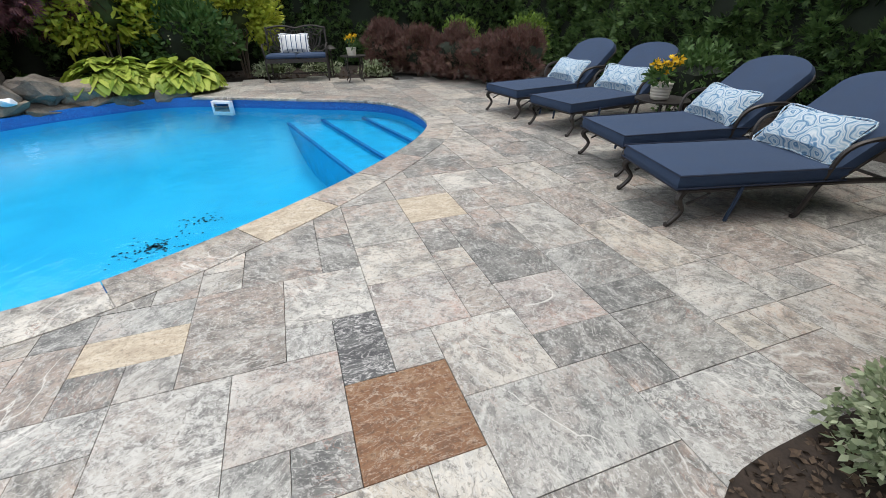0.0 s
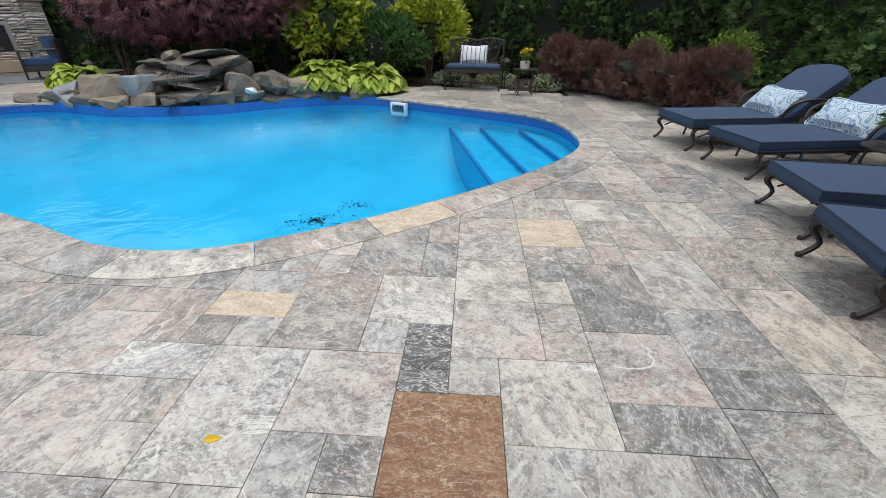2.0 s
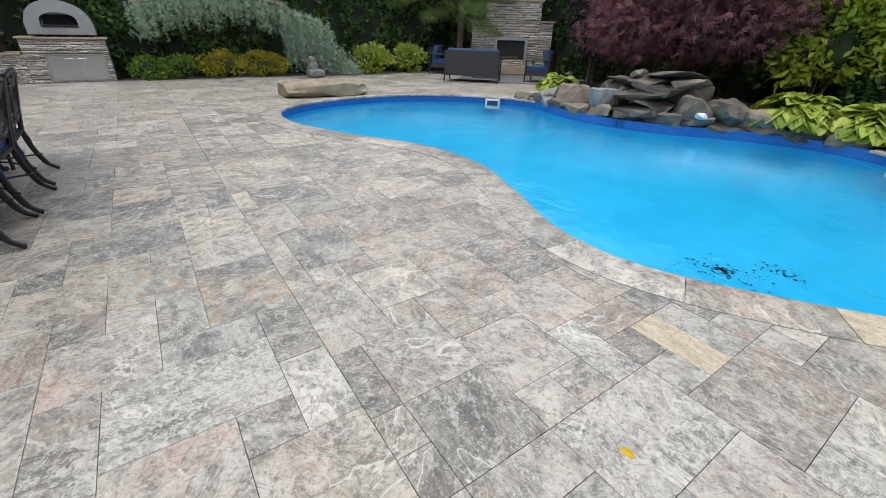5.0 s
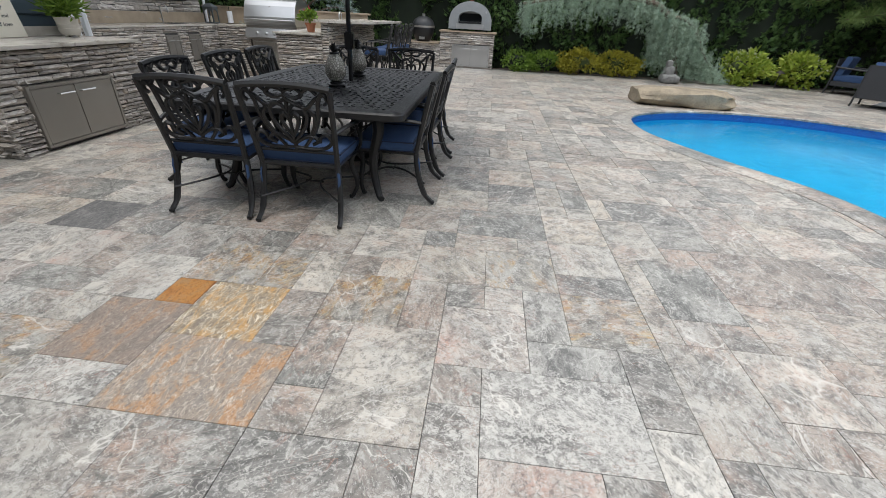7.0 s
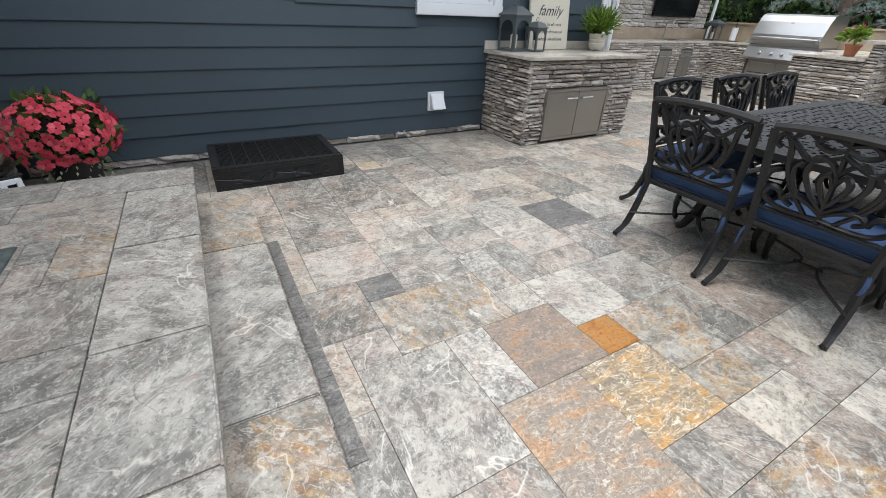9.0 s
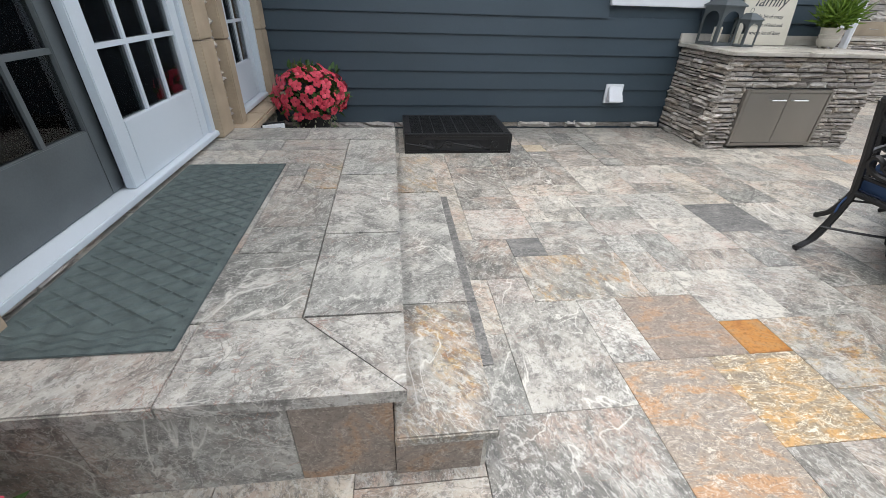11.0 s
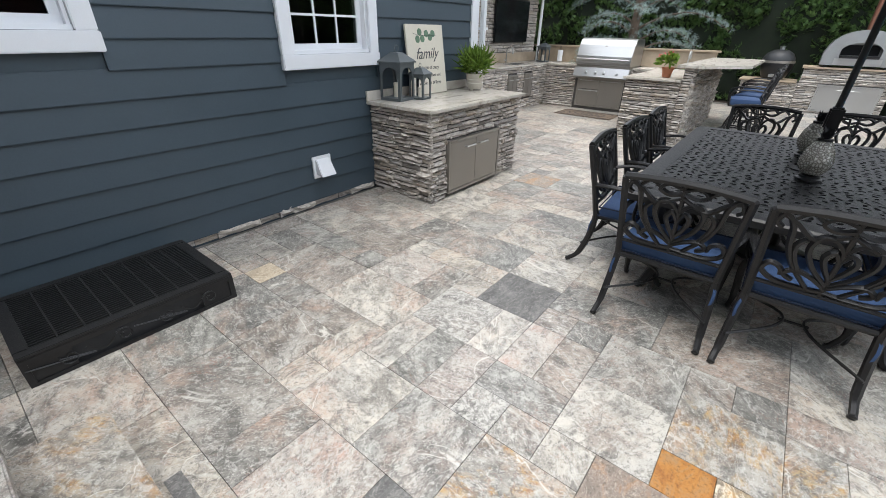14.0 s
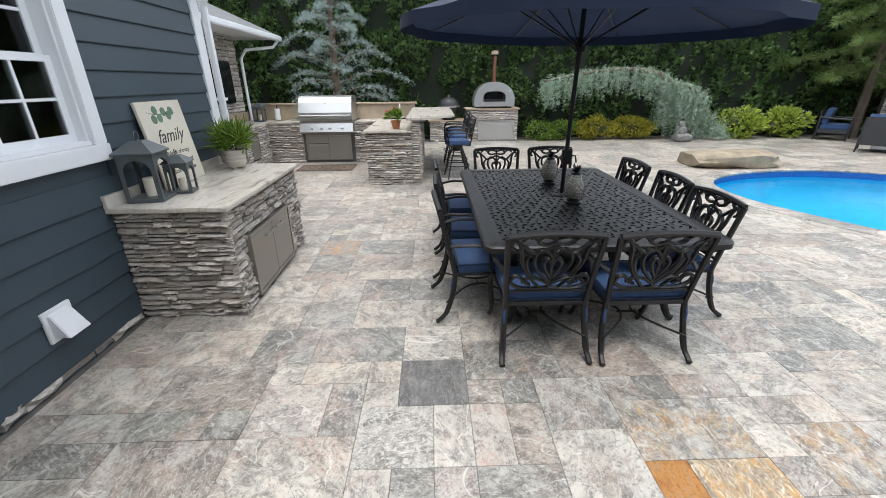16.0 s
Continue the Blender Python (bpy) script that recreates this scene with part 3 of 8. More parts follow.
def clump_points(n, centre, radii, lumps=14, low=-0.5, inner=0.75):
    """Points and outward directions over a lumpy crown."""
    c, r = np.array(centre, float), np.array(radii, float)
    u = rng.normal(0, 1, (lumps, 3))
    u /= np.linalg.norm(u, axis=1)[:, None]
    u[:, 2] = np.where(u[:, 2] < low, -u[:, 2], u[:, 2])
    heads = u * rng.uniform(0.5, 0.8, (lumps, 1))
    pick = rng.integers(0, lumps, n)
    e = rng.normal(0, 1, (n, 3))
    e /= np.linalg.norm(e, axis=1)[:, None]
    p = heads[pick] + e * rng.uniform(0.28, 0.48, (n, 1))
    out = p / (np.linalg.norm(p, axis=1)[:, None] + 1e-9)
    return c + p * r, out * 0.8 + np.array((0, 0, 0.25))


def blob(bm, centre, radii, seed, sub=3, rough=0.25, freq=1.6, flat_top=None):
    """A rough stone."""
    r = bmesh.ops.create_icosphere(bm, subdivisions=sub, radius=1.0)
    off = Vector((seed * 3.7, seed * 1.3, seed * 2.1))
    for v in r["verts"]:
        k = 1 + rough * noise.noise(v.co * freq + off) + rough * 0.35 * noise.noise(v.co * freq * 3.1 + off)
        p = Vector((v.co.x * radii[0], v.co.y * radii[1], v.co.z * radii[2])) * k
        for a in range(3):
            lim = radii[a] * 0.8
            p[a] = max(-lim, min(lim, p[a]))
        v.co = p + Vector(centre)
    return bm


# ---- ground, patio and pool ----
POOL = curve([(2.2, 5.1, 0), (1.9, 6.3, 0), (0.6, 7.13, 0), (-1.2, 7.98, 0), (-2.5, 7.6, 0), (-3.6, 6.85, 0), (-5.0, 6.55, 0), (-6.5, 6.85, 0), (-7.7, 6.1, 0),
              (-8.55, 4.6, 0), (-8.45, 2.9, 0), (-7.7, 1.72, 0), (-6.5, 1.48, 0), (-5.2, 1.95, 0), (-4.2, 2.5, 0), (-3.2, 2.63, 0), (-2.3, 2.36, 0),
              (-1.35, 2.02, 0), (-0.5, 2.17, 0), (0.8, 3.1, 0), (1.85, 4.2, 0)], 10, True)
POOLXY = np.array([(p.x, p.y) for p in POOL])
WATER_Z = -0.13


def pool_distance(x, y):
    """Signed distance to the pool's edge: negative inside."""
    a, b = POOLXY, np.roll(POOLXY, -1, 0)
    p = np.array((x, y))
    ab, ap = b - a, p - a
    t = np.clip((ap * ab).sum(1) / (ab * ab).sum(1), 0, 1)
    d = np.sqrt(((ap - ab * t[:, None]) ** 2).sum(1)).min()
    cross = ((a[:, 1] > y) != (b[:, 1] > y)) & (x < (b[:, 0] - a[:, 0]) * (y - a[:, 1]) / (b[:, 1] - a[:, 1] + 1e-12) + a[:, 0])
    return -d if cross.sum() % 2 else d


def offset_pool(d):
    t = np.roll(POOLXY, -1, 0) - np.roll(POOLXY, 1, 0)
    t /= np.linalg.norm(t, axis=1)[:, None]
    return POOLXY + np.stack([-t[:, 1], t[:, 0]], 1) * -d if pool_distance(*(POOLXY[0] + np.array((t[0, 1], -t[0, 0])) * 0.1)) > 0 else POOLXY + np.stack([-t[:, 1], t[:, 0]], 1) * d


# soil sheet to the horizon, open over the pool
bm = bmesh.new()
ring0 = [bm.verts.new((x, y, -0.05)) for x, y in offset_pool(0.1)]
centre = Vector((-3.2, 4.3, 0))
rings = [ring0]
for far in (3.0, 12.0, 60.0, 900.0):
    rings.append([bm.verts.new((centre.x + (v.co.x - centre.x) + (v.co.xy - centre.xy).normalized().x * far, centre.y + (v.co.y - centre.y) + (v.co.xy - centre.xy).normalized().y * far, -0.05)) for v in ring0])
for a, b in zip(rings, rings[1:]):
    for i in range(len(a)):
        bm.faces.new((a[i], a[(i + 1) % len(a)], b[(i + 1) % len(b)], b[i]))
ground = tagged(part("ground", bm, M_MULCH, smooth=False), "dark bark mulch over soil around the patio", "ground", kind="structure")

# pool shell with a sloping floor and a rounded bottom corner
bm = bmesh.new()
levels = [(0.1, -0.005), (0.012, -0.005), (0.012, -0.24), (-0.08, -0.42), (-0.30, -0.62), (-0.65, -0.82), (-1.0, -0.9)]
rr = [[bm.verts.new((x, y, z)) for x, y in offset_pool(d)] for d, z in levels]
for a, b in zip(rr, rr[1:]):
    for i in range(len(a)):
        bm.faces.new((a[i], a[(i + 1) % len(a)], b[(i + 1) % len(b)], b[i]))
bm.faces.new(rr[-1])
tagged(part("pool_shell", bm, M_LINER), "bright blue vinyl pool liner with speckled waterline band", "swimming pool", kind="structure")
bm = bmesh.new()
bm.faces.new([bm.verts.new((x, y, WATER_Z)) for x, y in offset_pool(0.008)])
pool_water = tagged(part("water", bm, M_WATER, smooth=False), "clear still pool water with faint ripples", "water", kind="structure")
pool_water.visible_shadow = False
if pool_water.data.polygons[0].normal.z < 0:
    pool_water.data.flip_normals()

# moulded entry steps in the rounded end
STEP_M = Matrix.Rotation(radians(12.7), 4, "Z")
for edge, z in ((3.01, -0.24), (2.50, -0.30), (2.04, -0.36)):
    inside = [p for p in offset_pool(-0.02)]
    bm = bmesh.new()
    inv = STEP_M.inverted()
    poly = []
    pts = [inv @ Vector((x, y, 0)) for x, y in inside]
    n = len(pts)
    for i in range(n):
        a, b = pts[i], pts[(i + 1) % n]
        ina, inb = a.x > edge, b.x > edge
        if ina:
            poly.append(a)
        if ina != inb:
            t = (edge - a.x) / (b.x - a.x + 1e-9)
            if 0 <= t <= 1:
                poly.append(a.lerp(b, t))
    slab(bm, [(p.x, p.y) for p in poly], -1.2, z, STEP_M)
    tread = tagged(part("pool_step", bm, M_STEP, smooth=False), "mid-blue moulded pool entry step under water", "pool step", kind="structure", group="pool steps")
    ys = [p.y for p in poly if abs(p.x - edge) < 0.03]
    if ys:
        bm = boxes(((edge - 0.004, min(ys), z - 0.03), (edge + 0.04, max(ys), z + 0.004)))
        bmesh.ops.transform(bm, matrix=STEP_M, verts=bm.verts[:])
        part("edge_band", bm, M_STEPEDGE, tread, "dark speckled tread edge", smooth=False)

# slabs on an 8 inch module, laid from two set-out lines that meet at SEAM
SEAM = 0.085
POOLSIDE, HOUSESIDE = (0.597, 1.04, 0.2035), (-1.76, 0.085, 0.2115)
SLABS = {
    POOLSIDE: {
        M_RUST: "0 -2 2 2", M_DARK: "0 0 1 2", M_BEIGE: "-5 2 2 1, 3 6 2 2",
        M_TILE_PINK: "-2 -1 2 2, -7 -2 2 2, -8 0 2 2, 4 0 2 2, 1 1 2 2",
        M_TILE_LIGHT: "-1 2 2 2, -5 -2 1 1, 8 -1 2 2, -3 -4 1 2, 2 -1 2 2",
        M_TILE_FLECK: "-4 -2 2 3, 5 -4 3 2, -1 1 1 1, -6 0 2 1",
        M_TILE_DARK: "-1 -2 1 1, 4 -1 2 1, 5 -2 3 2, 6 1 2 2, -6 -4 2 2",
        M_TILE_GREY: "2 -3 3 2, -2 -3 1 2, 1 0 1 1, -4 1 1 1, -4 -4 1 2, -8 -4 2 2, -5 3 2 1",
        M_TILE_BROWN: "-3 1 2 3, -6 1 1 2, -10 -1 2 2",
    },
    HOUSESIDE: {
        M_ORANGE: "0 -12 1 1", M_BROWN: "1 -13 2 2", M_OCHRE: "0 -11 2 2", M_BROWNGOLD: "2 -11 2 3, -15 -23 2 2", M_GREYSLAB: "4 -16 1 1, -4 -18 2 2", M_BEIGE: "1 -25 1 1",
        M_TILE_GOLD: "2 -15 3 2, -2 -10 2 1, -1 -2 2 2, -2 -12 2 2, -3 -4 2 2, -1 -8 2 2",
        M_TILE_BROWN: "-1 -24 2 2, -4 -25 2 3, 2 -22 2 2",
        M_TILE_PINK: "5 -14 1 1, -3 -22 2 2, 0 -5 2 2, 0 -17 2 1, -2 -16 2 1, 4 -18 2 2, 4 -4 2 2",
        M_TILE_LIGHT: "-1 -4 1 1, 3 -1 2 1, -2 -17 2 1, 0 -19 2 1, 1 -7 3 2, -1 -14 2 2",
        M_TILE_FLECK: "3 -13 1 2, 0 -14 1 2, 1 -16 1 1, 3 -5 2 1, -2 -19 2 2, 2 -4 2 3",
        M_TILE_GREY: "4 -13 2 3, 0 -16 1 2, 2 -17 2 2, 1 -3 1 2, 2 -5 1 1, 4 -2 1 1, -1 -3 2 1, -3 -14 2 2",
        M_TILE_DARK: "1 -1 2 1, 4 -6 2 1, 4 -8 2 2, -4 -6 1 1, 6 -12 1 2, 1 -24 1 2",
    },
}


def on_patio(x, y):
    if x < -13.55 or y < -7.9 or y > 9.35 or x > 5.3:
        return False
    if y > -5.86 and y < -0.5 and x > 1.2:
        return False
    if y < -5.86 and x > -5.1:
        return False
    if x > 1.6 and y < 0.30:
        return False
    # planting along the north and east sides
    if x > -1.0 and (x + 1.0) * 0.55 + y > 10.4 + max(0, (1.6 - x)) * 0.35:
        return False
    if -6.9 < x <= -1.0 and y > 7.6:
        return False
    if x <= -6.9 and y > 12.5:
        return False
    return True


placed = []
dice = random.Random(11)
SIZES = [(2, 2), (3, 2), (2, 3), (2, 1), (1, 2), (2, 2), (2, 3), (1, 1)]


def lay(lattice, columns, courses):
    """Fill one side of the seam: first the known slabs, then a random modular pattern."""
    gx, gy, cell = lattice
    taken = set()

    def put(i, j, w, h, m=None):
        cells = [(a, b) for a in range(i, i + w) for b in range(j, j + h)]
        if not taken.isdisjoint(cells):
            return False
        taken.update(cells)
        y0, y1 = gy + j * cell, gy + (j + h) * cell
        if lattice is POOLSIDE:
            y0 = max(y0, SEAM)
        placed.append((gx + i * cell, y0, gx + (i + w) * cell, y1, m))
        return True

    for m, slabs in SLABS[lattice].items():
        for text in slabs.split(","):
            put(*map(int, text.split()), m)
    for j in courses:
        for i in columns:
            if (i, j) in taken or not on_patio(gx + (i + 0.5) * cell, gy + (j + 0.5) * cell):
                continue
            order = SIZES[:]
            dice.shuffle(order)
            if dice.random() < 0.6:
                order.sort(key=lambda s: -(s[0] * s[1] > 2))
            for w, h in order + [(1, 1)]:
                if j + h <= courses.stop and put(i, j, w, h):
                    break


lay(POOLSIDE, range(-70, 24), range(-5, 42))
lay(HOUSESIDE, range(-56, 34), range(-38, 0))

tile_meshes = {}
def tile_mesh(w, h):
    key = (round(w, 3), round(h, 3))
    if key not in tile_meshes:
        a, b, g, e = w / 2, h / 2, 0.0009, 0.0019
        v = [(-a + g, -b + g, -0.02), (a - g, -b + g, -0.02), (a - g, b - g, -0.02), (-a + g, b - g, -0.02)]
        v += [(x, y, -0.0016) for x, y, _ in v] + [(-a + e, -b + e, 0), (a - e, -b + e, 0), (a - e, b - e, 0), (-a + e, b - e, 0)]
        f = [(8, 9, 10, 11)] + [(k + i, k + (i + 1) % 4, k + 4 + (i + 1) % 4, k + 4 + i) for k in (0, 4) for i in range(4)]
        me = bpy.data.meshes.new("tile")
        me.from_pydata(v, [], f)
        tile_meshes[key] = me
    return tile_meshes[key]


floor_bed = boxes(((-14.0, -8.3, -0.045), (5.5, 1.2, -0.012)), ((2.75, 1.2, -0.045), (5.5, 9.4, -0.012)), ((-14.0, 1.2, -0.045), (-9.1, 12.5, -0.012)))
patio = tagged(part("floor", floor_bed, M_JOINT, smooth=False), "natural stone patio of grey and beige slabs in a random modular pattern", "patio", kind="structure")
rest_v, rest_f = [], []
near_tiles = []
for x0, y0, x1, y1, m in placed:
    x, y, w, h = (x0 + x1) / 2, (y0 + y1) / 2, x1 - x0, y1 - y0
    corners = [pool_distance(x0 + a * w, y0 + b * h) for a in (0, 0.5, 1) for b in (0, 0.5, 1)]
    if max(corners) < 0.1:
        continue
    whole = min(corners) > 0.06
    if whole and (m or (-3.9 < x < 1.9 and -4.6 < y < 2.2)) and not (x > -0.1 and -4.5 < y < -1.8):
        near_tiles.append((w, h, x, y, m))
    elif whole:
        b = len(rest_v)
        a, c, g, e, z = w / 2, h / 2, 0.0009, 0.0019, dice.uniform(-0.0008, 0.0008)
        rest_v += [(x - a + g, y - c + g, -0.012), (x + a - g, y - c + g, -0.012), (x + a - g, y + c - g, -0.012), (x - a + g, y + c - g, -0.012)]
        rest_v += [(x - a + e, y - c + e, z), (x + a - e, y - c + e, z), (x + a - e, y + c - e, z), (x - a + e, y + c - e, z)]
        rest_f += [(b + 4, b + 5, b + 6, b + 7)] + [(b + k, b + (k + 1) % 4, b + 4 + (k + 1) % 4, b + 4 + k) for k in range(4)]
    else:
        # pieces cut to the curve, their rough side hidden under the coping
        grid = {}
        nu, nv = max(2, round(w / 0.1)), max(1, round(h / 0.1))
        for a in range(nu):
            for c in range(nv):
                if pool_distance(x0 + (a + 0.5) * w / nu, y0 + (c + 0.5) * h / nv) < 0.12:
                    continue
                q = []
                for u, v in ((a, c), (a + 1, c), (a + 1, c + 1), (a, c + 1)):
                    if (u, v) not in grid:
                        grid[u, v] = len(rest_v)
                        gx = 0.0018 if u == 0 else -0.0018 if u == nu else 0
                        gy = 0.0018 if v == 0 else -0.0018 if v == nv else 0
                        rest_v.append((x0 + u * w / nu + gx, y0 + v * h / nv + gy, 0.0))
                    q.append(grid[u, v])
                rest_f.append(tuple(q))
raw_mesh("stone_tiles", rest_v, rest_f, M_TILE_JOINED, patio, "further patio slabs", kind="stuff")

# coping stones, bullnosed, round the pool but for the rockwork
inner, outer = offset_pool(-0.03), offset_pool(0.30)
coping = tagged(new("pool_coping"), "honed stone coping round the curved pool edge", "coping", kind="structure")
lens = np.r_[0, np.cumsum(np.linalg.norm(np.diff(np.vstack([POOLXY, POOLXY[:1]]), axis=0), axis=1))]
total = lens[-1]
def at_length(arr, s):
    s %= total
    k = min(int(np.searchsorted(lens, s, "right")) - 1, len(arr) - 1)
    t = (s - lens[k]) / (lens[k + 1] - lens[k])
    return arr[k] * (1 - t) + arr[(k + 1) % len(arr)] * t
s = 0.0
while s < total - 0.05:
    l = min(dice.choice((0.4, 0.6, 0.6, 0.75)), total - s)
    if total - s - l < 0.2:
        l = total - s
    mid = at_length(POOLXY, s + l / 2)
    if not (-6.7 < mid[0] < -1.1 and mid[1] > 6.0):
        bm = bmesh.new()
        n = 5
        rows = []
        for q in range(n + 1):
            t = s + 0.003 + (l - 0.006) * q / n
            a, b = at_length(inner, t), at_length(outer, t)
            d = (b - a) / np.linalg.norm(b - a)
            rows.append([bm.verts.new((*p, z)) for p, z in ((b, -0.03), (b, 0.004), (b - d * 0.004, 0.007), (a + d * 0.012, 0.007), (a + d * 0.003, 0.002), (a, -0.012), (a + d * 0.004, -0.032), (a + d * 0.06, -0.036))])
        for r0, r1 in zip(rows, rows[1:]):
            for q in range(7):
                bm.faces.new((r0[q], r0[q + 1], r1[q + 1], r1[q]))
        bm.faces.new(rows[0])
        bm.faces.new(rows[-1][::-1])
        part("stone", bm, M_BEIGE if 0.35 < mid[0] < 0.8 and mid[1] < 3.2 else M_TILE, coping)
    s += l
for sx, sy, ang in ((-0.45, 7.63, 62), (-7.3, 6.42, 128)):
    sk = thing("pool_skimmer", "white plastic skimmer opening in the pool wall", "skimmer", pose(sx, sy, -0.1, 0, 0, ang + 90), "pool skimmers")
    bm = boxes(((-0.17, -0.03, -0.16), (-0.13, 0.05, 0.06)), ((0.13, -0.03, -0.16), (0.17, 0.05, 0.06)), ((-0.13, -0.03, 0.02), (0.13, 0.05, 0.06)), ((-0.13, -0.03, -0.16), (0.13, 0.05, -0.1)), bevel=0.006)
    part("frame", bm, M_WHITE, sk)
    part("flap", boxes(((-0.128, 0.03, -0.1), (0.128, 0.045, -0.02))), M_GREYMETAL, sk, "grey weir flap")


# ---- stacked stone ----
def unit_stone(seed):
    d = random.Random(seed)
    nx, nz = 4, 2
    v, f = [], []
    for i in range(nx + 1):
        for k in range(nz + 1):
            edge = i in (0, nx) or k in (0, nz)
            y = d.uniform(0.1, 0.65) if edge else d.uniform(0.7, 1.0)
            v.append((i / nx + (d.uniform(-0.05, 0.05) if 0 < i < nx else 0), y, k / nz + (d.uniform(-0.08, 0.08) if 0 < k < nz else d.uniform(0, 0.07) * (1 if k == 0 else -1))))
    def at(i, k):
        return i * (nz + 1) + k
    for i in range(nx):
        for k in range(nz):
            f.append((at(i, k), at(i + 1, k), at(i + 1, k + 1), at(i, k + 1)))
    rim = [(i, 0) for i in range(nx)] + [(nx, k) for k in range(nz)] + [(i, nz) for i in range(nx, 0, -1)] + [(0, k) for k in range(nz, 0, -1)]
    base = len(v)
    for i, k in rim:
        x, _, z = v[at(i, k)]
        v.append((x, -0.3, z))
    n = len(rim)
    for j in range(n):
        f.append((at(*rim[j]), at(*rim[(j + 1) % n]), base + (j + 1) % n, base + j))
    return np.array(v), np.array(f)


STONES = [unit_stone(k) for k in range(8)]
stone_meshes = []
for v, f in STONES:
    me = bpy.data.meshes.new("stone")
    me.from_pydata(v.tolist(), [], f.tolist())
    me.materials.append(M_LEDGE)
    stone_meshes.append(me)


def ledge(parent, origin, along, out, length, height, seed, singly=False, holes=(), name="stone_facing", low=0.022, high=0.060, long=(0.07, 0.30)):
    """Stacked stone over a wall face; holes are (u0, z0, u1, z1)."""
    d = random.Random(seed)
    o, u, n = Vector(origin), Vector(along).normalized(), Vector(out).normalized()
    vs, fs, count = [], [], 0
    z = 0.0
    while z < height - 0.004:
        h = min(d.uniform(low, high), height - z)
        if height - z - h < 0.015:
            h = height - z
        x = 0.0
        while x < length - 0.004:
            w = min(d.uniform(*long), length - x)
            if length - x - w < 0.05:
                w = length - x
            spans = [(x, x + w)]
            for a, b, c, e in holes:
                if z + h > b + 0.01 and z < e - 0.01:
                    spans = [s for p, q in spans for s in ((p, min(q, a)), (max(p, c), q)) if s[1] - s[0] > 0.015]
            for p, q in spans:
                depth = d.uniform(0.010, 0.062)
                k = d.randrange(len(STONES))
                m = Matrix.Translation(o + u * (p + 0.002) + Vector((0, 0, z + 0.002 + d.uniform(-0.004, 0.004)))) @ Matrix.Rotation(d.uniform(-0.02, 0.02), 4, n) @ Matrix(((u.x * (q - p - 0.004), n.x * depth, 0, 0), (u.y * (q - p - 0.004), n.y * depth, 0, 0), (0, 0, h - d.uniform(0.003, 0.009), 0), (0, 0, 0, 1)))
                if singly:
                    ob = new("stone", stone_meshes[k])
                    ob.parent = parent
                    ob.matrix_basis = parent.matrix_basis.inverted() @ m
                else:
                    v, f = STONES[k]
                    mm = np.array(m)
                    fs.append(f + count)
                    vs.append(v @ mm[:3, :3].T + mm[:3, 3])
                    count += len(v)
            x += w
        z += h
    if vs:
        v = np.vstack(vs)
        inv = np.array(parent.matrix_basis.inverted()) if parent else np.eye(4)
        raw_mesh(name, v @ inv[:3, :3].T + inv[:3, 3], np.vstack(fs), M_LEDGE, parent, kind="stuff")


# ---- the house: siding wall ----
WY = -5.90
WIN1 = (-3.40, 1.27, -2.32, 2.62)
WIN2 = (-1.12, 1.44, -0.04, 2.79)
bm = boxes(((-5.1, -6.12, -0.05), (-3.30, WY, 3.3)), ((-2.42, -6.12, -0.05), (-1.02, WY, 3.3)), ((-0.14, -6.12, -0.05), (1.5, WY, 3.3)),
           ((-3.30, -6.12, -0.05), (-2.42, WY, 1.40)), ((-3.30, -6.12, 2.5), (-2.42, WY, 3.3)), ((-1.02, -6.12, -0.05), (-0.14, WY, 1.56)), ((-1.02, -6.12, 2.68), (-0.14, WY, 3.3)))
wall_s = tagged(part("wall_south", bm, M_SIDING, smooth=False), "house wall clad in dark slate-blue lap siding", "wall", kind="structure")
z = 0.075
while z < 3.25:
    spans = [(-5.08, 1.2)]
    for a, b, c, e in (WIN1, WIN2):
        if z + 0.19 > b + 0.02 and z < e - 0.02:
            spans = [s for p, q in spans for s in ((p, min(q, a + 0.01)), (max(p, c - 0.01), q)) if s[1] - s[0] > 0.02]
    for p, q in spans:
        bm = bmesh.new()
        prof = [(WY + 0.001, z - 0.012), (WY + 0.027, z - 0.012), (WY + 0.029, z - 0.006), (WY + 0.009, z + 0.18), (WY + 0.001, z + 0.18)]
        a = [bm.verts.new((p, y, zz)) for y, zz in prof]
        b = [bm.verts.new((q, y, zz)) for y, zz in prof]
        for i in range(5):
            bm.faces.new((a[i], a[(i + 1) % 5], b[(i + 1) % 5], b[i]))
        bm.faces.new(a[::-1])
        bm.faces.new(b)
        part("siding_board", bm, M_SIDING, wall_s, smooth=False)
    z += 0.181
base_course = tagged(new("stone_base_course"), "low strip of split stone along the foot of the siding", "base course", kind="structure")
ledge(base_course, (-3.25, WY + 0.0, 0.0), (1, 0, 0), (0, 1, 0), 4.45, 0.085, 5, low=0.08, high=0.09, long=(0.15, 0.4))


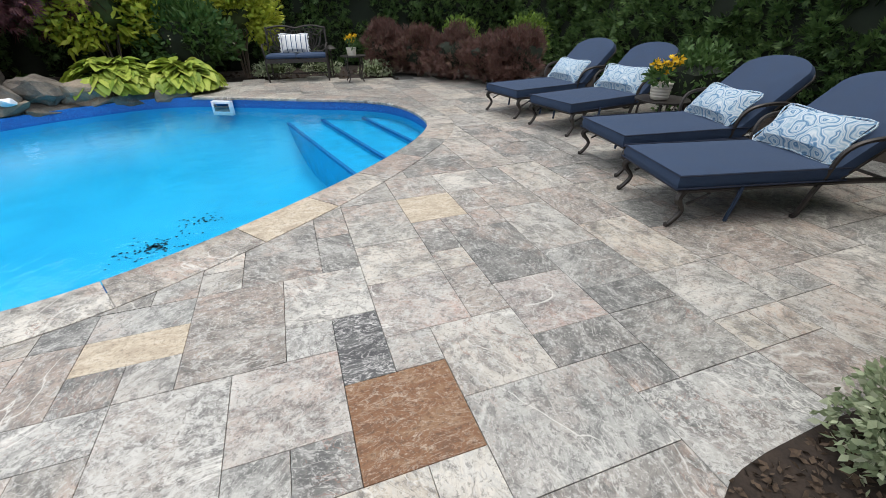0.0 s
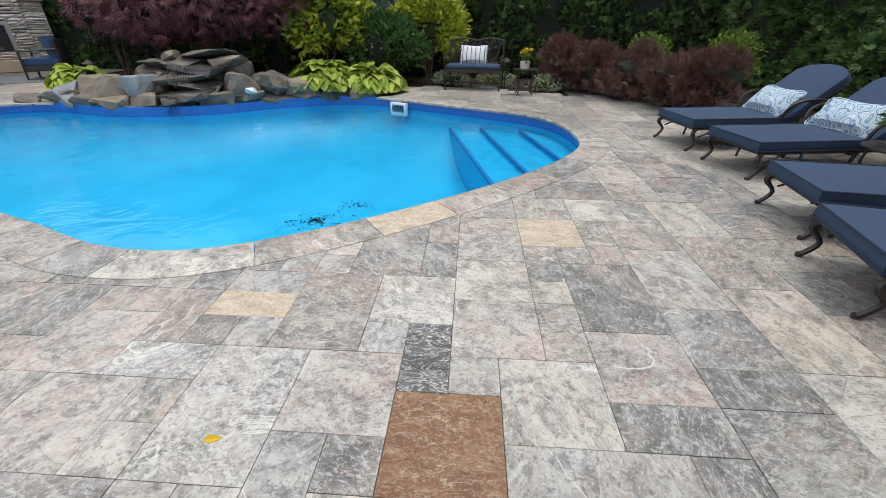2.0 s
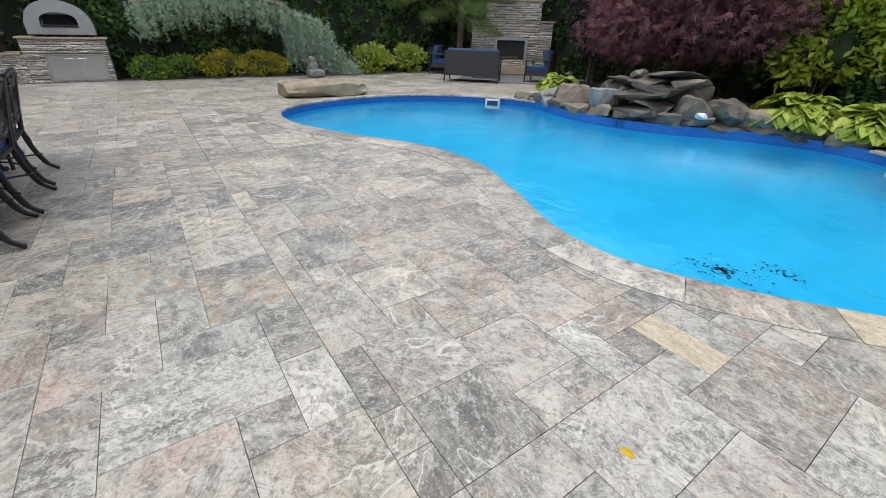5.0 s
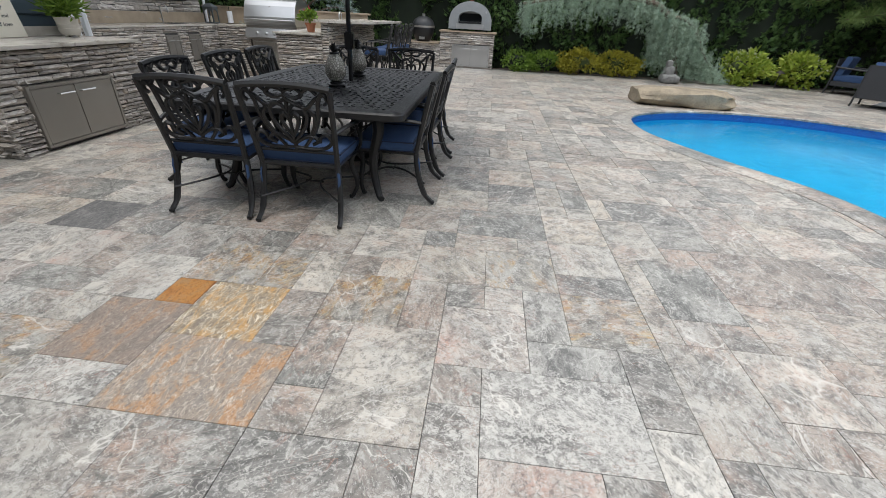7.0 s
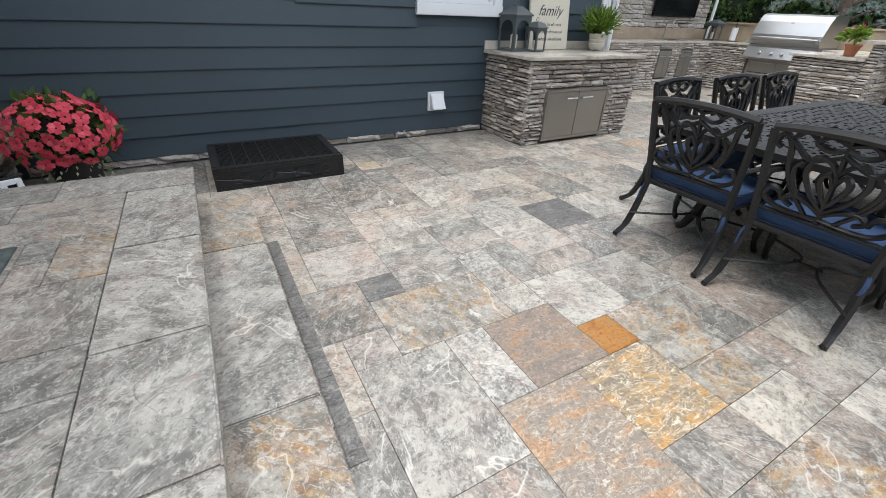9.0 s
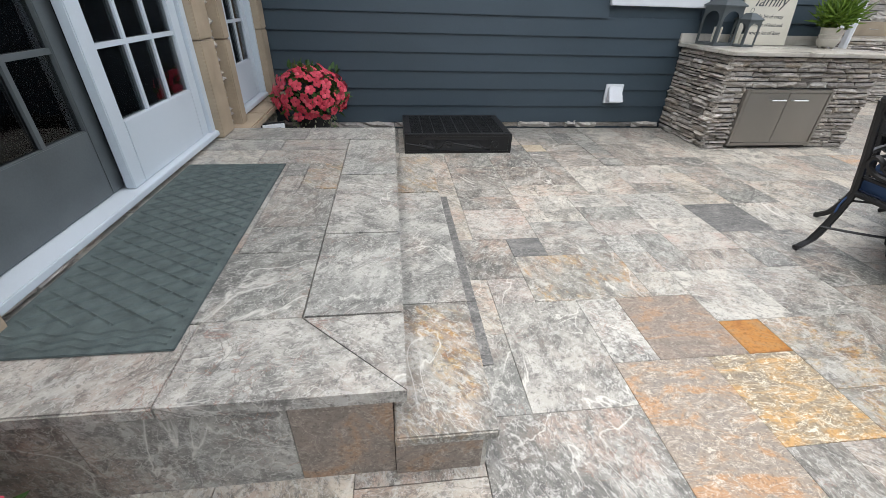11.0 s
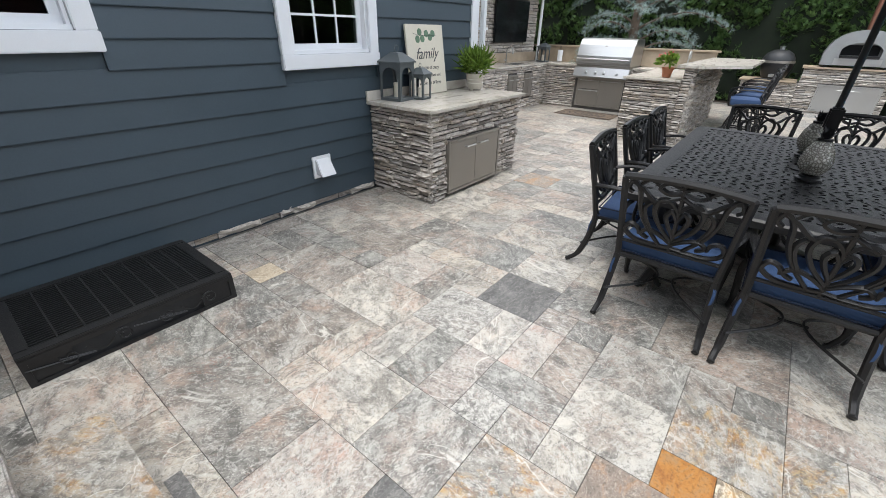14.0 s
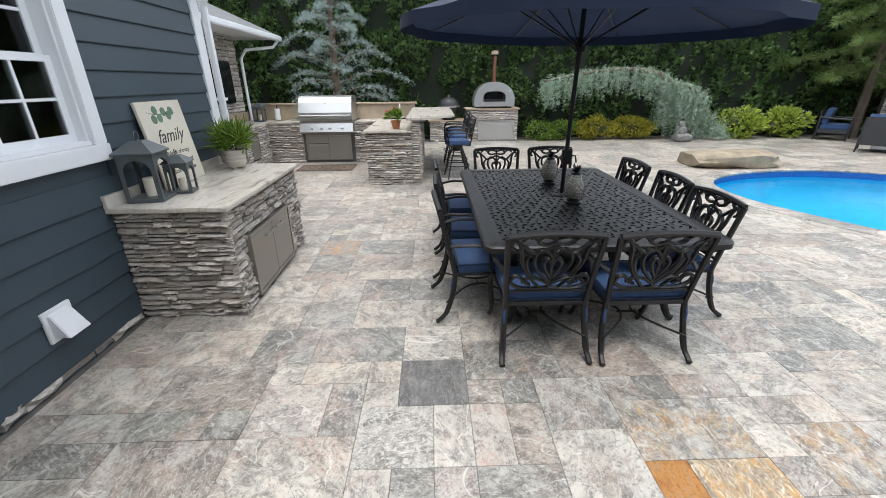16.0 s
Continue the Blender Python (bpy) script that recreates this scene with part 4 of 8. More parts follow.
def sash_window(name, x0, z0, x1, z1, y):
    w = tagged(new(name), "white double-hung window with grilles in the siding", "window", kind="structure")
    t = 0.115
    for k, (lo, hi) in enumerate((((x0, y, z0 + t), (x0 + t, y + 0.045, z1 - t)), ((x1 - t, y, z0 + t), (x1, y + 0.045, z1 - t)), ((x0, y, z1 - t), (x1, y + 0.05, z1)), ((x0 - 0.005, y, z0), (x1 + 0.005, y + 0.055, z0 + t)))):
        part("window_trim" if k < 3 else "window_sill", boxes((lo, hi), bevel=0.006), M_WHITE, w)
    a, b, c, d = x0 + t + 0.002, z0 + t + 0.002, x1 - t - 0.002, z1 - t - 0.002
    mid = (b + d) / 2 - 0.02
    jamb = boxes(((a, y - 0.16, b), (a + 0.02, y + 0.01, d)), ((c - 0.02, y - 0.16, b), (c, y + 0.01, d)), ((a, y - 0.16, d - 0.02), (c, y + 0.01, d)), ((a, y - 0.16, b), (c, y + 0.02, b + 0.03)))
    part("window_frame", jamb, M_WHITE, w)
    for zz0, zz1, yy in ((b + 0.03, mid + 0.03, y - 0.05), (mid - 0.01, d - 0.02, y - 0.09)):
        s = 0.05
        bm = boxes(((a + 0.02, yy - 0.03, zz0), (a + 0.02 + s, yy, zz1)), ((c - 0.02 - s, yy - 0.03, zz0), (c - 0.02, yy, zz1)), ((a + 0.02 + s, yy - 0.03, zz0), (c - 0.02 - s, yy, zz0 + s)), ((a + 0.02 + s, yy - 0.03, zz1 - s * 0.8), (c - 0.02 - s, yy, zz1)))
        gx0, gx1, gz0, gz1 = a + 0.02 + s, c - 0.02 - s, zz0 + s, zz1 - s * 0.8
        for k in (1, 2):
            xx = gx0 + (gx1 - gx0) * k / 3
            box(bm, (xx - 0.009, yy - 0.02, gz0), (xx + 0.009, yy - 0.006, gz1))
        zz = (gz0 + gz1) / 2
        box(bm, (gx0, yy - 0.0205, zz - 0.009), (gx1, yy - 0.0055, zz + 0.009))
        part("sash", bm, M_WHITE, w)
        g = part("pane", boxes(((gx0, yy - 0.018, gz0), (gx1, yy - 0.012, gz1))), M_GLASS, w, smooth=False)
        g.visible_shadow = False
    # room faces painted near-black in place of indoor shade
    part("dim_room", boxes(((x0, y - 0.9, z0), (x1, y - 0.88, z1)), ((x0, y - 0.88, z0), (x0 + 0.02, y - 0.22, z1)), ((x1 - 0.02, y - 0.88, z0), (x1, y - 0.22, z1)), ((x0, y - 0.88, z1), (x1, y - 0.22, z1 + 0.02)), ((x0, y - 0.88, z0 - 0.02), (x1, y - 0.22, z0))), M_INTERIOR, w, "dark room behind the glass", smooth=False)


sash_window("window_1", *WIN1, WY + 0.012)
sash_window("window_2", *WIN2, WY + 0.012)

vent = thing("dryer_vent", "white plastic dryer vent hood on the siding", "vent", pose(-2.58, WY + 0.03, 0.39))
part("flange", boxes(((-0.105, -0.01, -0.105), (0.105, 0.012, 0.105)), bevel=0.004), M_WHITE, vent)
bm = bmesh.new()
v = [bm.verts.new(p) for p in ((-0.08, 0.012, 0.08), (0.08, 0.012, 0.08), (0.08, 0.012, -0.07), (-0.08, 0.012, -0.07), (-0.075, 0.03, 0.078), (0.075, 0.03, 0.078), (0.085, 0.115, -0.075), (-0.085, 0.115, -0.075))]
for f in ((0, 1, 5, 4), (4, 5, 6, 7), (1, 2, 6, 5), (3, 0, 4, 7), (2, 3, 7, 6)):
    bm.faces.new([v[i] for i in f])
bmesh.ops.bevel(bm, geom=bm.edges[:], offset=0.006, segments=2, affect="EDGES")
part("hood", bm, M_WHITE, vent)

corner = tagged(part("corner_trim", boxes(((-5.17, -6.1, 0.0), (-5.02, WY + 0.04, 3.3)), bevel=0.004), M_WHITE), "white corner board at the end of the siding", "trim", kind="structure")
spout = thing("downspout", "white metal downspout beside the house corner", "downspout", pose(-5.24, -5.84, 0.0))
bm = tube(bmesh.new(), [(0, 0, 0.02), (0, 0, 2.52), (0.05, 0.06, 2.62), (0.3, 0.22, 2.85), (0.3, 0.24, 3.2)], 0.04, 8)
part("pipe", bm, M_WHITE, spout)
part("bracket", boxes(((-0.05, -0.06, 1.6), (0.05, 0.045, 1.63))), M_WHITE, spout)

# eave of the main roof, out of reach above
tagged(part("roof", boxes(((-5.4, -12.0, 3.32), (8.0, -5.35, 3.5)), ((0.95, -5.35, 3.32), (8.0, -0.2, 3.5))), M_ROOF, smooth=False), "grey shingle roof of the house", "roof", kind="structure")

# ---- television wall and low roof of the outdoor kitchen ----
TVY = -8.0
wall_k = tagged(part("wall_kitchen", boxes(((-10.85, -8.25, -0.05), (-5.1, TVY, 2.95)), ((-5.1, -8.25, -0.05), (-4.9, -6.12, 3.3))), M_MORTAR, smooth=False), "stacked stone wall behind the outdoor kitchen sink", "wall", kind="structure")
ledge(wall_k, (-10.85, TVY, 0.95), (1, 0, 0), (0, 1, 0), 5.6, 1.95, 21, low=0.05, high=0.09, long=(0.2, 0.5))
roof_k = tagged(new("roof_kitchen"), "low shingled roof with white soffit over the kitchen wall", "roof", kind="structure")
bm = bmesh.new()
for lo, hi in (((-11.9, -7.3, 2.86), (-5.2, -7.3, 2.90)),):
    v = [bm.verts.new(p) for p in ((-11.9, -7.3, 2.84), (-5.2, -7.3, 2.84), (-5.2, -9.2, 3.7), (-11.9, -9.2, 3.7), (-11.9, -7.3, 2.88), (-5.2, -7.3, 2.88), (-5.2, -9.2, 3.74), (-11.9, -9.2, 3.74))]
    for f in ((0, 1, 2, 3), (4, 7, 6, 5), (0, 4, 5, 1), (1, 5, 6, 2), (2, 6, 7, 3), (3, 7, 4, 0)):
        bm.faces.new([v[i] for i in f])
part("shingles", bm, M_ROOF, roof_k, "grey shingles", smooth=False)
part("soffit", boxes(((-11.85, -9.1, 2.77), (-5.2, -7.36, 2.80))), M_WHITE, roof_k, "white soffit", smooth=False)
part("gutter", boxes(((-11.92, -7.36, 2.74), (-5.2, -7.22, 2.86)), bevel=0.02), M_WHITE, roof_k, "white gutter")
bm = tube(bmesh.new(), [(-11.8, -7.3, 2.75), (-11.7, -7.4, 2.6), (-11.1, -7.85, 2.5), (-10.9, -7.9, 2.3), (-10.9, -7.9, 0.05)], 0.035, 8)
part("downpipe", bm, M_WHITE, roof_k)
tv = thing("television", "large dark flat television on the stone wall", "television", pose(-9.55, TVY + 0.05, 1.36))
part("screen", boxes(((-0.72, 0.03, 0.02), (0.72, 0.04, 0.84))), M_SCREEN, tv, "dark glossy screen", smooth=False)
part("bezel", boxes(((-0.74, -0.0, 0.0), (0.74, 0.028, 0.86)), bevel=0.006), M_BLACK, tv)

# ---- the house: door wall ----
DX = 1.25
wall_e = tagged(part("wall_east", boxes(((DX + 0.02, -5.9, -0.05), (1.5, -5.62, 3.3)), ((DX + 0.02, -4.62, -0.05), (1.5, -4.14, 3.3)), ((DX + 0.02, -2.18, -0.05), (1.5, -0.55, 3.3)),
                                      ((DX + 0.02, -5.62, -0.05), (1.5, -4.62, 0.42)), ((DX + 0.02, -4.14, -0.05), (1.5, -2.18, 0.44)), ((DX + 0.02, -5.62, 2.5), (1.5, -2.18, 3.3)),
                                      ((1.5, -0.75, -0.05), (7.5, -0.55, 3.3))), M_MORTAR, smooth=False), "house wall of stacked stone around pale doors", "wall", kind="structure")
ledge(wall_e, (DX + 0.02, -4.62, 0.0), (0, 1, 0), (-1, 0, 0), 0.30, 3.2, 31, low=0.03, high=0.06, long=(0.1, 0.26))
ledge(wall_e, (DX + 0.02, -5.9, 0.0), (0, 1, 0), (-1, 0, 0), 0.14, 3.2, 32, long=(0.06, 0.14))
ledge(wall_e, (DX + 0.02, -5.8, 0.0), (0, 1, 0), (-1, 0, 0), 1.4, 0.33, 33)
ledge(wall_e, (DX + 0.0, -4.3, 0.34), (0, 1, 0), (-1, 0, 0), 3.5, 0.1, 34, low=0.045, high=0.055)
ledge(wall_e, (DX + 0.02, -2.0, 0.0), (0, 1, 0), (-1, 0, 0), 1.45, 3.2, 35)
for k, (y0, y1) in enumerate(((-4.38, -4.15), (-4.70, -4.58), (-5.78, -5.60), (-2.2, -1.98))):
    zz = 0.40 if k in (0, 3) else 0.37
    while zz < 3.0:
        t = part("trim_block", boxes(((DX - 0.075, y0, zz), (DX + 0.02, y1, min(zz + 0.62, 3.1) - 0.004)), bevel=0.008), M_LIME, wall_e, "tan limestone trim block")
        zz += 0.62
for y0, y1 in ((-5.9, -5.42), (-5.415, -4.95), (-4.945, -4.42)):
    part("sill_block", boxes(((DX - 0.17, y0, 0.325), (DX + 0.05, y1, 0.385)), bevel=0.012), M_LIME, wall_e, "tan limestone window sill")


def glazed_door(name, label, y0, y1, z0, z1, x, stile, glass0, cols, material, muntins=True):
    """A glazed door leaf with muntins; y0 < y1, facing -x."""
    d = tagged(new(name), label, "door", kind="structure")
    bm = boxes(((x, y0, z0), (x + 0.045, y0 + stile, z1)), ((x, y1 - stile, z0), (x + 0.045, y1, z1)), ((x, y0 + stile, z0), (x + 0.045, y1 - stile, glass0)), ((x, y0 + stile, z1 - stile), (x + 0.045, y1 - stile, z1)), bevel=0.004)
    part("door_leaf", bm, material, d)
    a, b = y0 + stile, y1 - stile
    bm = bmesh.new()
    for k in range(1, cols):
        yy = a + (b - a) * k / cols
        box(bm, (x + 0.008, yy - 0.011, glass0), (x + 0.022, yy + 0.011, z1 - stile))
    rows = 4
    for k in range(1, rows + 1):
        zz = glass0 + 0.315 * k
        if zz < z1 - stile - 0.05:
            box(bm, (x + 0.0075, a, zz - 0.011), (x + 0.0225, b, zz + 0.011))
    part("muntins", bm, material, d, smooth=False)
    g = part("pane", boxes(((x + 0.02, a, glass0), (x + 0.026, b, z1 - stile))), M_GLASS, d, smooth=False)
    g.visible_shadow = False
    return d


d1 = glazed_door("door_1", "closed pale grey glazed patio door with grilles", -4.08, -3.12, 0.46, 2.46, DX - 0.01, 0.10, 0.76, 3, M_DOOR)
glazed_door("door_2", "recessed sliding patio door leaf with grilles", -3.16, -2.22, 0.46, 2.46, DX + 0.06, 0.10, 0.76, 3, M_GREYMETAL)
glazed_door("door_3", "pale glazed door leaf beside the stone trim", -5.56, -4.74, 0.44, 2.46, DX + 0.03, 0.11, 0.76, 3, M_DOOR)
tagged(part("door_frame", boxes(((DX - 0.03, -4.15, 0.44), (DX + 0.11, -4.085, 2.5)), ((DX - 0.03, -2.2, 0.44), (DX + 0.11, -2.14, 2.5)), ((DX - 0.05, -4.15, 0.425), (DX + 0.12, -2.14, 0.458)), ((DX - 0.03, -4.08, 2.462), (DX + 0.11, -2.2, 2.5)),
                               ((DX - 0.015, -4.73, 0.43), (DX + 0.09, -4.69, 2.5)), ((DX - 0.015, -5.61, 0.43), (DX + 0.09, -5.565, 2.5)), ((DX - 0.03, -5.61, 0.40), (DX + 0.1, -4.69, 0.436)), bevel=0.004), M_DOOR), "pale grey door frames and thresholds", "door frame", kind="structure")
# dimness indoors is in the near-black colour of these faces
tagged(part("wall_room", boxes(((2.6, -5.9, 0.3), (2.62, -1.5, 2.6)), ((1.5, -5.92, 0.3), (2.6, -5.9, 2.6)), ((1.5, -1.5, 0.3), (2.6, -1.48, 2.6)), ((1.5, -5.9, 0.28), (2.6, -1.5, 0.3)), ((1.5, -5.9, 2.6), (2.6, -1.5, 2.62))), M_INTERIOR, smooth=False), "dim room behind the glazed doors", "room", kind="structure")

# ---- landing and step ----
landing = tagged(part("landing", boxes(((0.025, -4.38, 0.0), (DX, -1.885, 0.355)), ), M_JOINT, smooth=False), "raised stone landing with two steps before the doors", "landing", kind="structure")
def cut_stone(x0, y0, x1, y1, z0, z1, parent, m=None, bevel=0.006, name="slab"):
    return part(name, boxes(((x0 + 0.0015, y0 + 0.0015, z0), (x1 - 0.0015, y1 - 0.0015, z1)), bevel=bevel), m or M_TILE, parent)
PZ = 0.40
ys = [-2.17, -2.72, -3.42, -4.11]
for a, b in zip(ys, ys[1:]):
    cut_stone(-0.03, b, 0.30, a, PZ - 0.045, PZ, landing, M_TILE_GREY)
# mitred corner slabs
for pts in ([(-0.0285, -1.8515), (0.61, -1.8515), (0.61, -2.1685), (0.302, -2.1685)], [(-0.0285, -1.8555), (0.2985, -2.1715), (0.2985, -2.168), (-0.0285, -2.168)],
            [(-0.0285, -4.4185), (0.302, -4.1115), (0.61, -4.1115), (0.61, -4.4185)], [(-0.0285, -4.4145), (-0.0285, -4.1115), (0.2985, -4.1115)]):
    bm = slab(bmesh.new(), pts, PZ - 0.045, PZ)
    part("slab", bm, M_TILE_GREY, landing, smooth=False)
cut_stone(0.61, -2.17, DX, -1.85, PZ - 0.045, PZ, landing, M_TILE_GREY)
cut_stone(0.61, -4.42, DX, -4.11, PZ - 0.045, PZ, landing, M_TILE_GREY)
for x0, y0, x1, y1, m in ((0.30, -2.58, 0.70, -2.17, None), (0.70, -2.58, DX, -2.17, None), (0.30, -2.80, 0.62, -2.58, M_TILE_DARK), (0.62, -2.98, DX, -2.58, None), (0.30, -3.22, 0.62, -2.80, M_TILE_DARK), (0.62, -3.4, DX, -2.98, None),
                          (0.30, -3.62, 0.50, -3.22, M_TILE_GOLD), (0.50, -3.42, 0.62, -3.22, None), (0.50, -3.62, 0.62, -3.42, M_TILE_DARK), (0.62, -3.62, DX, -3.4, None), (0.30, -3.88, 0.82, -3.62, None), (0.82, -3.88, DX, -3.62, None), (0.30, -4.11, 0.74, -3.88, None), (0.74, -4.11, DX, -3.88, M_TILE_GREY)):
    cut_stone(x0, y0, x1, y1, PZ - 0.045, PZ, landing, m, 0.002)
# riser facings
for x0, x1, m in ((0.012, 0.30, M_BROWN), (0.30, 0.86, None), (0.86, DX, None)):
    part("riser", boxes(((x0 + 0.001, -1.885, 0.0), (x1 - 0.001, -1.868, 0.354))), m or M_TILE, landing, smooth=False)
step = tagged(part("step", boxes(((-0.26, -4.28, 0.0), (0.0, -1.87, 0.16)),), M_JOINT, smooth=False), "low stone step along the landing", "step", kind="structure")
ys = [-1.84, -2.45, -3.6, -4.3]
for k, (a, b) in enumerate(zip(ys, ys[1:])):
    cut_stone(-0.305, b, 0.012, a, 0.158, 0.2, step, M_TILE_GREY if k == 1 else M_TILE_GOLD)
    part("riser", boxes(((-0.275, b + 0.001, 0.0), (-0.261, a - 0.02, 0.157))), M_TILE, step, smooth=False)
part("riser", boxes(((-0.26, -1.87, 0.0), (0.01, -1.856, 0.157))), M_BROWN, step, smooth=False)
# narrow dark strip in four pieces, just above the paving beside the step
strip = tagged(new("paving_strip"), "narrow dark stone strip beside the step", "paving", kind="structure")
for k in range(4):
    part("stone", boxes(((-0.40, -3.95 + k * 0.42, 0.0015), (-0.335, -3.534 + k * 0.42, 0.004))), M_GREYSLAB, strip, smooth=False)

# ribbed rubber-backed mat
mat_thing = thing("door_mat", "grey-green woven door mat with diamond ribs", "doormat", pose(0.64, -3.6, PZ))
M_MAT = plain("grey_green_mat", (0.072, 0.095, 0.094), 0.95, vary=0.4, scale=20, grain=350, bump=0.6)
part("pad", boxes(((0, 0, 0), (0.555, 1.55, 0.008)), bevel=0.003), M_MAT, mat_thing)
bm = bmesh.new()
def clipped(a, b, lo, hi):
    t0, t1 = 0.0, 1.0
    for k in (0, 1):
        d = b[k] - a[k]
        for bound, sgn in ((lo[k], 1), (hi[k], -1)):
            q, r = sgn * d, sgn * (a[k] - bound)
            if abs(q) < 1e-9:
                continue
            t = -r / q
            if q > 0:
                t0 = max(t0, t)
            else:
                t1 = min(t1, t)
    return None if t0 >= t1 else ([a[k] + (b[k] - a[k]) * t0 for k in (0, 1)], [a[k] + (b[k] - a[k]) * t1 for k in (0, 1)])
for s in (-1, 1):
    for k in range(-16, 40):
        a = (0.0, k * 0.075 if s > 0 else k * 0.075)
        b = (0.555, a[1] + s * 0.36)
        c = clipped(a, b, (0.03, 0.12), (0.525, 1.43))
        if c:
            tube(bm, [(*c[0], 0.009), (*c[1], 0.009)], 0.0055, 4)
for yy in (0.03, 0.06, 0.09, 1.46, 1.49, 1.52):
    tube(bm, curve([(x, yy + 0.008 * (-1) ** i, 0.009) for i, x in enumerate(np.linspace(0.03, 0.525, 10))], 3), 0.005, 4)
part("ribs", bm, M_MAT, mat_thing, smooth=False)

# black grated box against the siding
M_STEEL_GRATE = plain("worn_black_grating", (0.014, 0.0145, 0.015), 0.4, 0.0, vary=0.3, scale=20, spec=0.35)
gb = thing("vent_box", "low black steel grate box with scrollwork apron", "grate box", pose(-0.64, -5.33, 0.0))
L, W, H = 0.52, 0.37, 0.185
bm = boxes(((-L, -W, H - 0.02), (L, -W + 0.06, H)), ((-L, W - 0.06, H - 0.02), (L, W, H)), ((-L, -W + 0.06, H - 0.02), (-L + 0.06, W - 0.06, H)), ((L - 0.06, -W + 0.06, H - 0.02), (L, W - 0.06, H)), bevel=0.004)
part("top_frame", bm, M_IRON, gb)
bm = bmesh.new()
for k in range(9):
    x = -L + 0.06 + (2 * L - 0.12) * k / 8
    box(bm, (x - 0.004, -W + 0.06, H - 0.022), (x + 0.004, W - 0.06, H - 0.001))
for k in range(26):
    y = -W + 0.07 + (2 * W - 0.14) * k / 25
    box(bm, (-L + 0.06, y - 0.004, H - 0.02), (L - 0.06, y + 0.004, H - 0.004))
part("grate", bm, M_STEEL_GRATE, gb, smooth=False)
bm = boxes(((-L, W - 0.012, 0.0), (-L + 0.03, W, H - 0.02)), ((L - 0.03, W - 0.012, 0.0), (L, W, H - 0.02)), ((-L + 0.03, W - 0.012, 0.0), (L - 0.03, W, 0.02)), ((-L + 0.03, W - 0.012, H - 0.05), (L - 0.03, W, H - 0.02)),
           ((-L + 0.03, W - 0.010, 0.02), (-L + 0.2, W - 0.008, H - 0.05)), ((L - 0.2, W - 0.010, 0.02), (L - 0.03, W - 0.008, H - 0.05)),
           ((-L, -W, 0.0), (-L + 0.012, W - 0.012, H - 0.02)), ((L - 0.012, -W, 0.0), (L, W - 0.012, H - 0.02)))
part("apron", bm, M_IRON, gb, smooth=False)
# near-black sheet paints the shade below the grate
part("dark_pit", boxes(((-L + 0.015, -W + 0.02, 0.002), (L - 0.015, W - 0.02, 0.012))), M_INTERIOR, gb, smooth=False)


def spiral(cx, cz, r, turns, start, y=0.0, sgn=1):
    return [(cx + r * (1 - 0.75 * t) * math.cos(start + sgn * turns * math.tau * t), y, cz + r * (1 - 0.75 * t) * math.sin(start + sgn * turns * math.tau * t)) for t in np.linspace(0, 1, 14)]


bm = bmesh.new()
for cx, s in ((-0.36, 1), (-0.12, -1), (0.1, 1), (0.34, -1)):
    tube(bm, spiral(cx, 0.08, 0.045, 1.2, 0.5, W - 0.002, s), 0.004, 5)
    tube(bm, curve([(cx + 0.045, W - 0.002, 0.09), (cx + 0.1 * s, W - 0.002, 0.05), (cx + 0.17, W - 0.002, 0.1)], 5), 0.004, 5)
part("scrollwork", bm, M_BLACK, gb)


# ---- outdoor kitchen ----
def steel_doors(parent, x, y, z, w, h, along, out, m=M_STEEL_DOOR, drawers=0):
    """A framed pair of steel access doors in a stone face, in the parent's space."""
    u, n = Vector(along), Vector(out)
    rot = Matrix(((u.x, n.x, 0, x), (u.y, n.y, 0, y), (0, 0, 1, z), (0, 0, 0, 1)))
    def put_box(name, items, mat_, bevel=0.003, label=""):
        bm = boxes(*items, bevel=bevel)
        bmesh.ops.transform(bm, matrix=rot, verts=bm.verts[:])
        return part(name, bm, mat_, parent, label)
    put_box("door_frame", [((0, -0.03, 0), (0.03, 0.052, h)), ((w - 0.03, -0.03, 0), (w, 0.052, h)), ((0.03, -0.03, h - 0.03), (w - 0.03, 0.052, h)), ((0.03, -0.03, 0), (w - 0.03, 0.052, 0.03))], m)
    mid = w / 2
    if drawers:
        leafs = [((0.034, -0.02, h * 0.62), (mid - 0.002, 0.046, h - 0.034)), ((0.034, -0.02, 0.034), (mid - 0.002, 0.046, h * 0.6)), ((mid + 0.002, -0.02, 0.034), (w - 0.034, 0.046, h - 0.034))]
    else:
        leafs = [((0.034, -0.02, 0.034), (mid - 0.002, 0.046, h - 0.034)), ((mid + 0.002, -0.02, 0.034), (w - 0.034, 0.046, h - 0.034))]
    for k, (lo, hi) in enumerate(leafs):
        d = put_box("door", [(lo, hi)], m)
        bm = bmesh.new()
        if drawers:
            a, b = (lo[0] + 0.03, hi[2] - 0.02), (hi[0] - 0.03, hi[2] - 0.02)
        else:
            a, b = ((hi[0] - 0.2, h - 0.1), (hi[0] - 0.04, h - 0.1)) if k == 0 else ((lo[0] + 0.04, h - 0.1), (lo[0] + 0.2, h - 0.1))
        tube(bm, [(a[0], 0.045, a[1]), (a[0], 0.075, a[1]), (b[0], 0.075, b[1]), (b[0], 0.045, b[1])], 0.008, 6)
        bmesh.ops.transform(bm, matrix=rot, verts=bm.verts[:])
        part("handle", bm, M_STEEL, d, "polished bar handle")


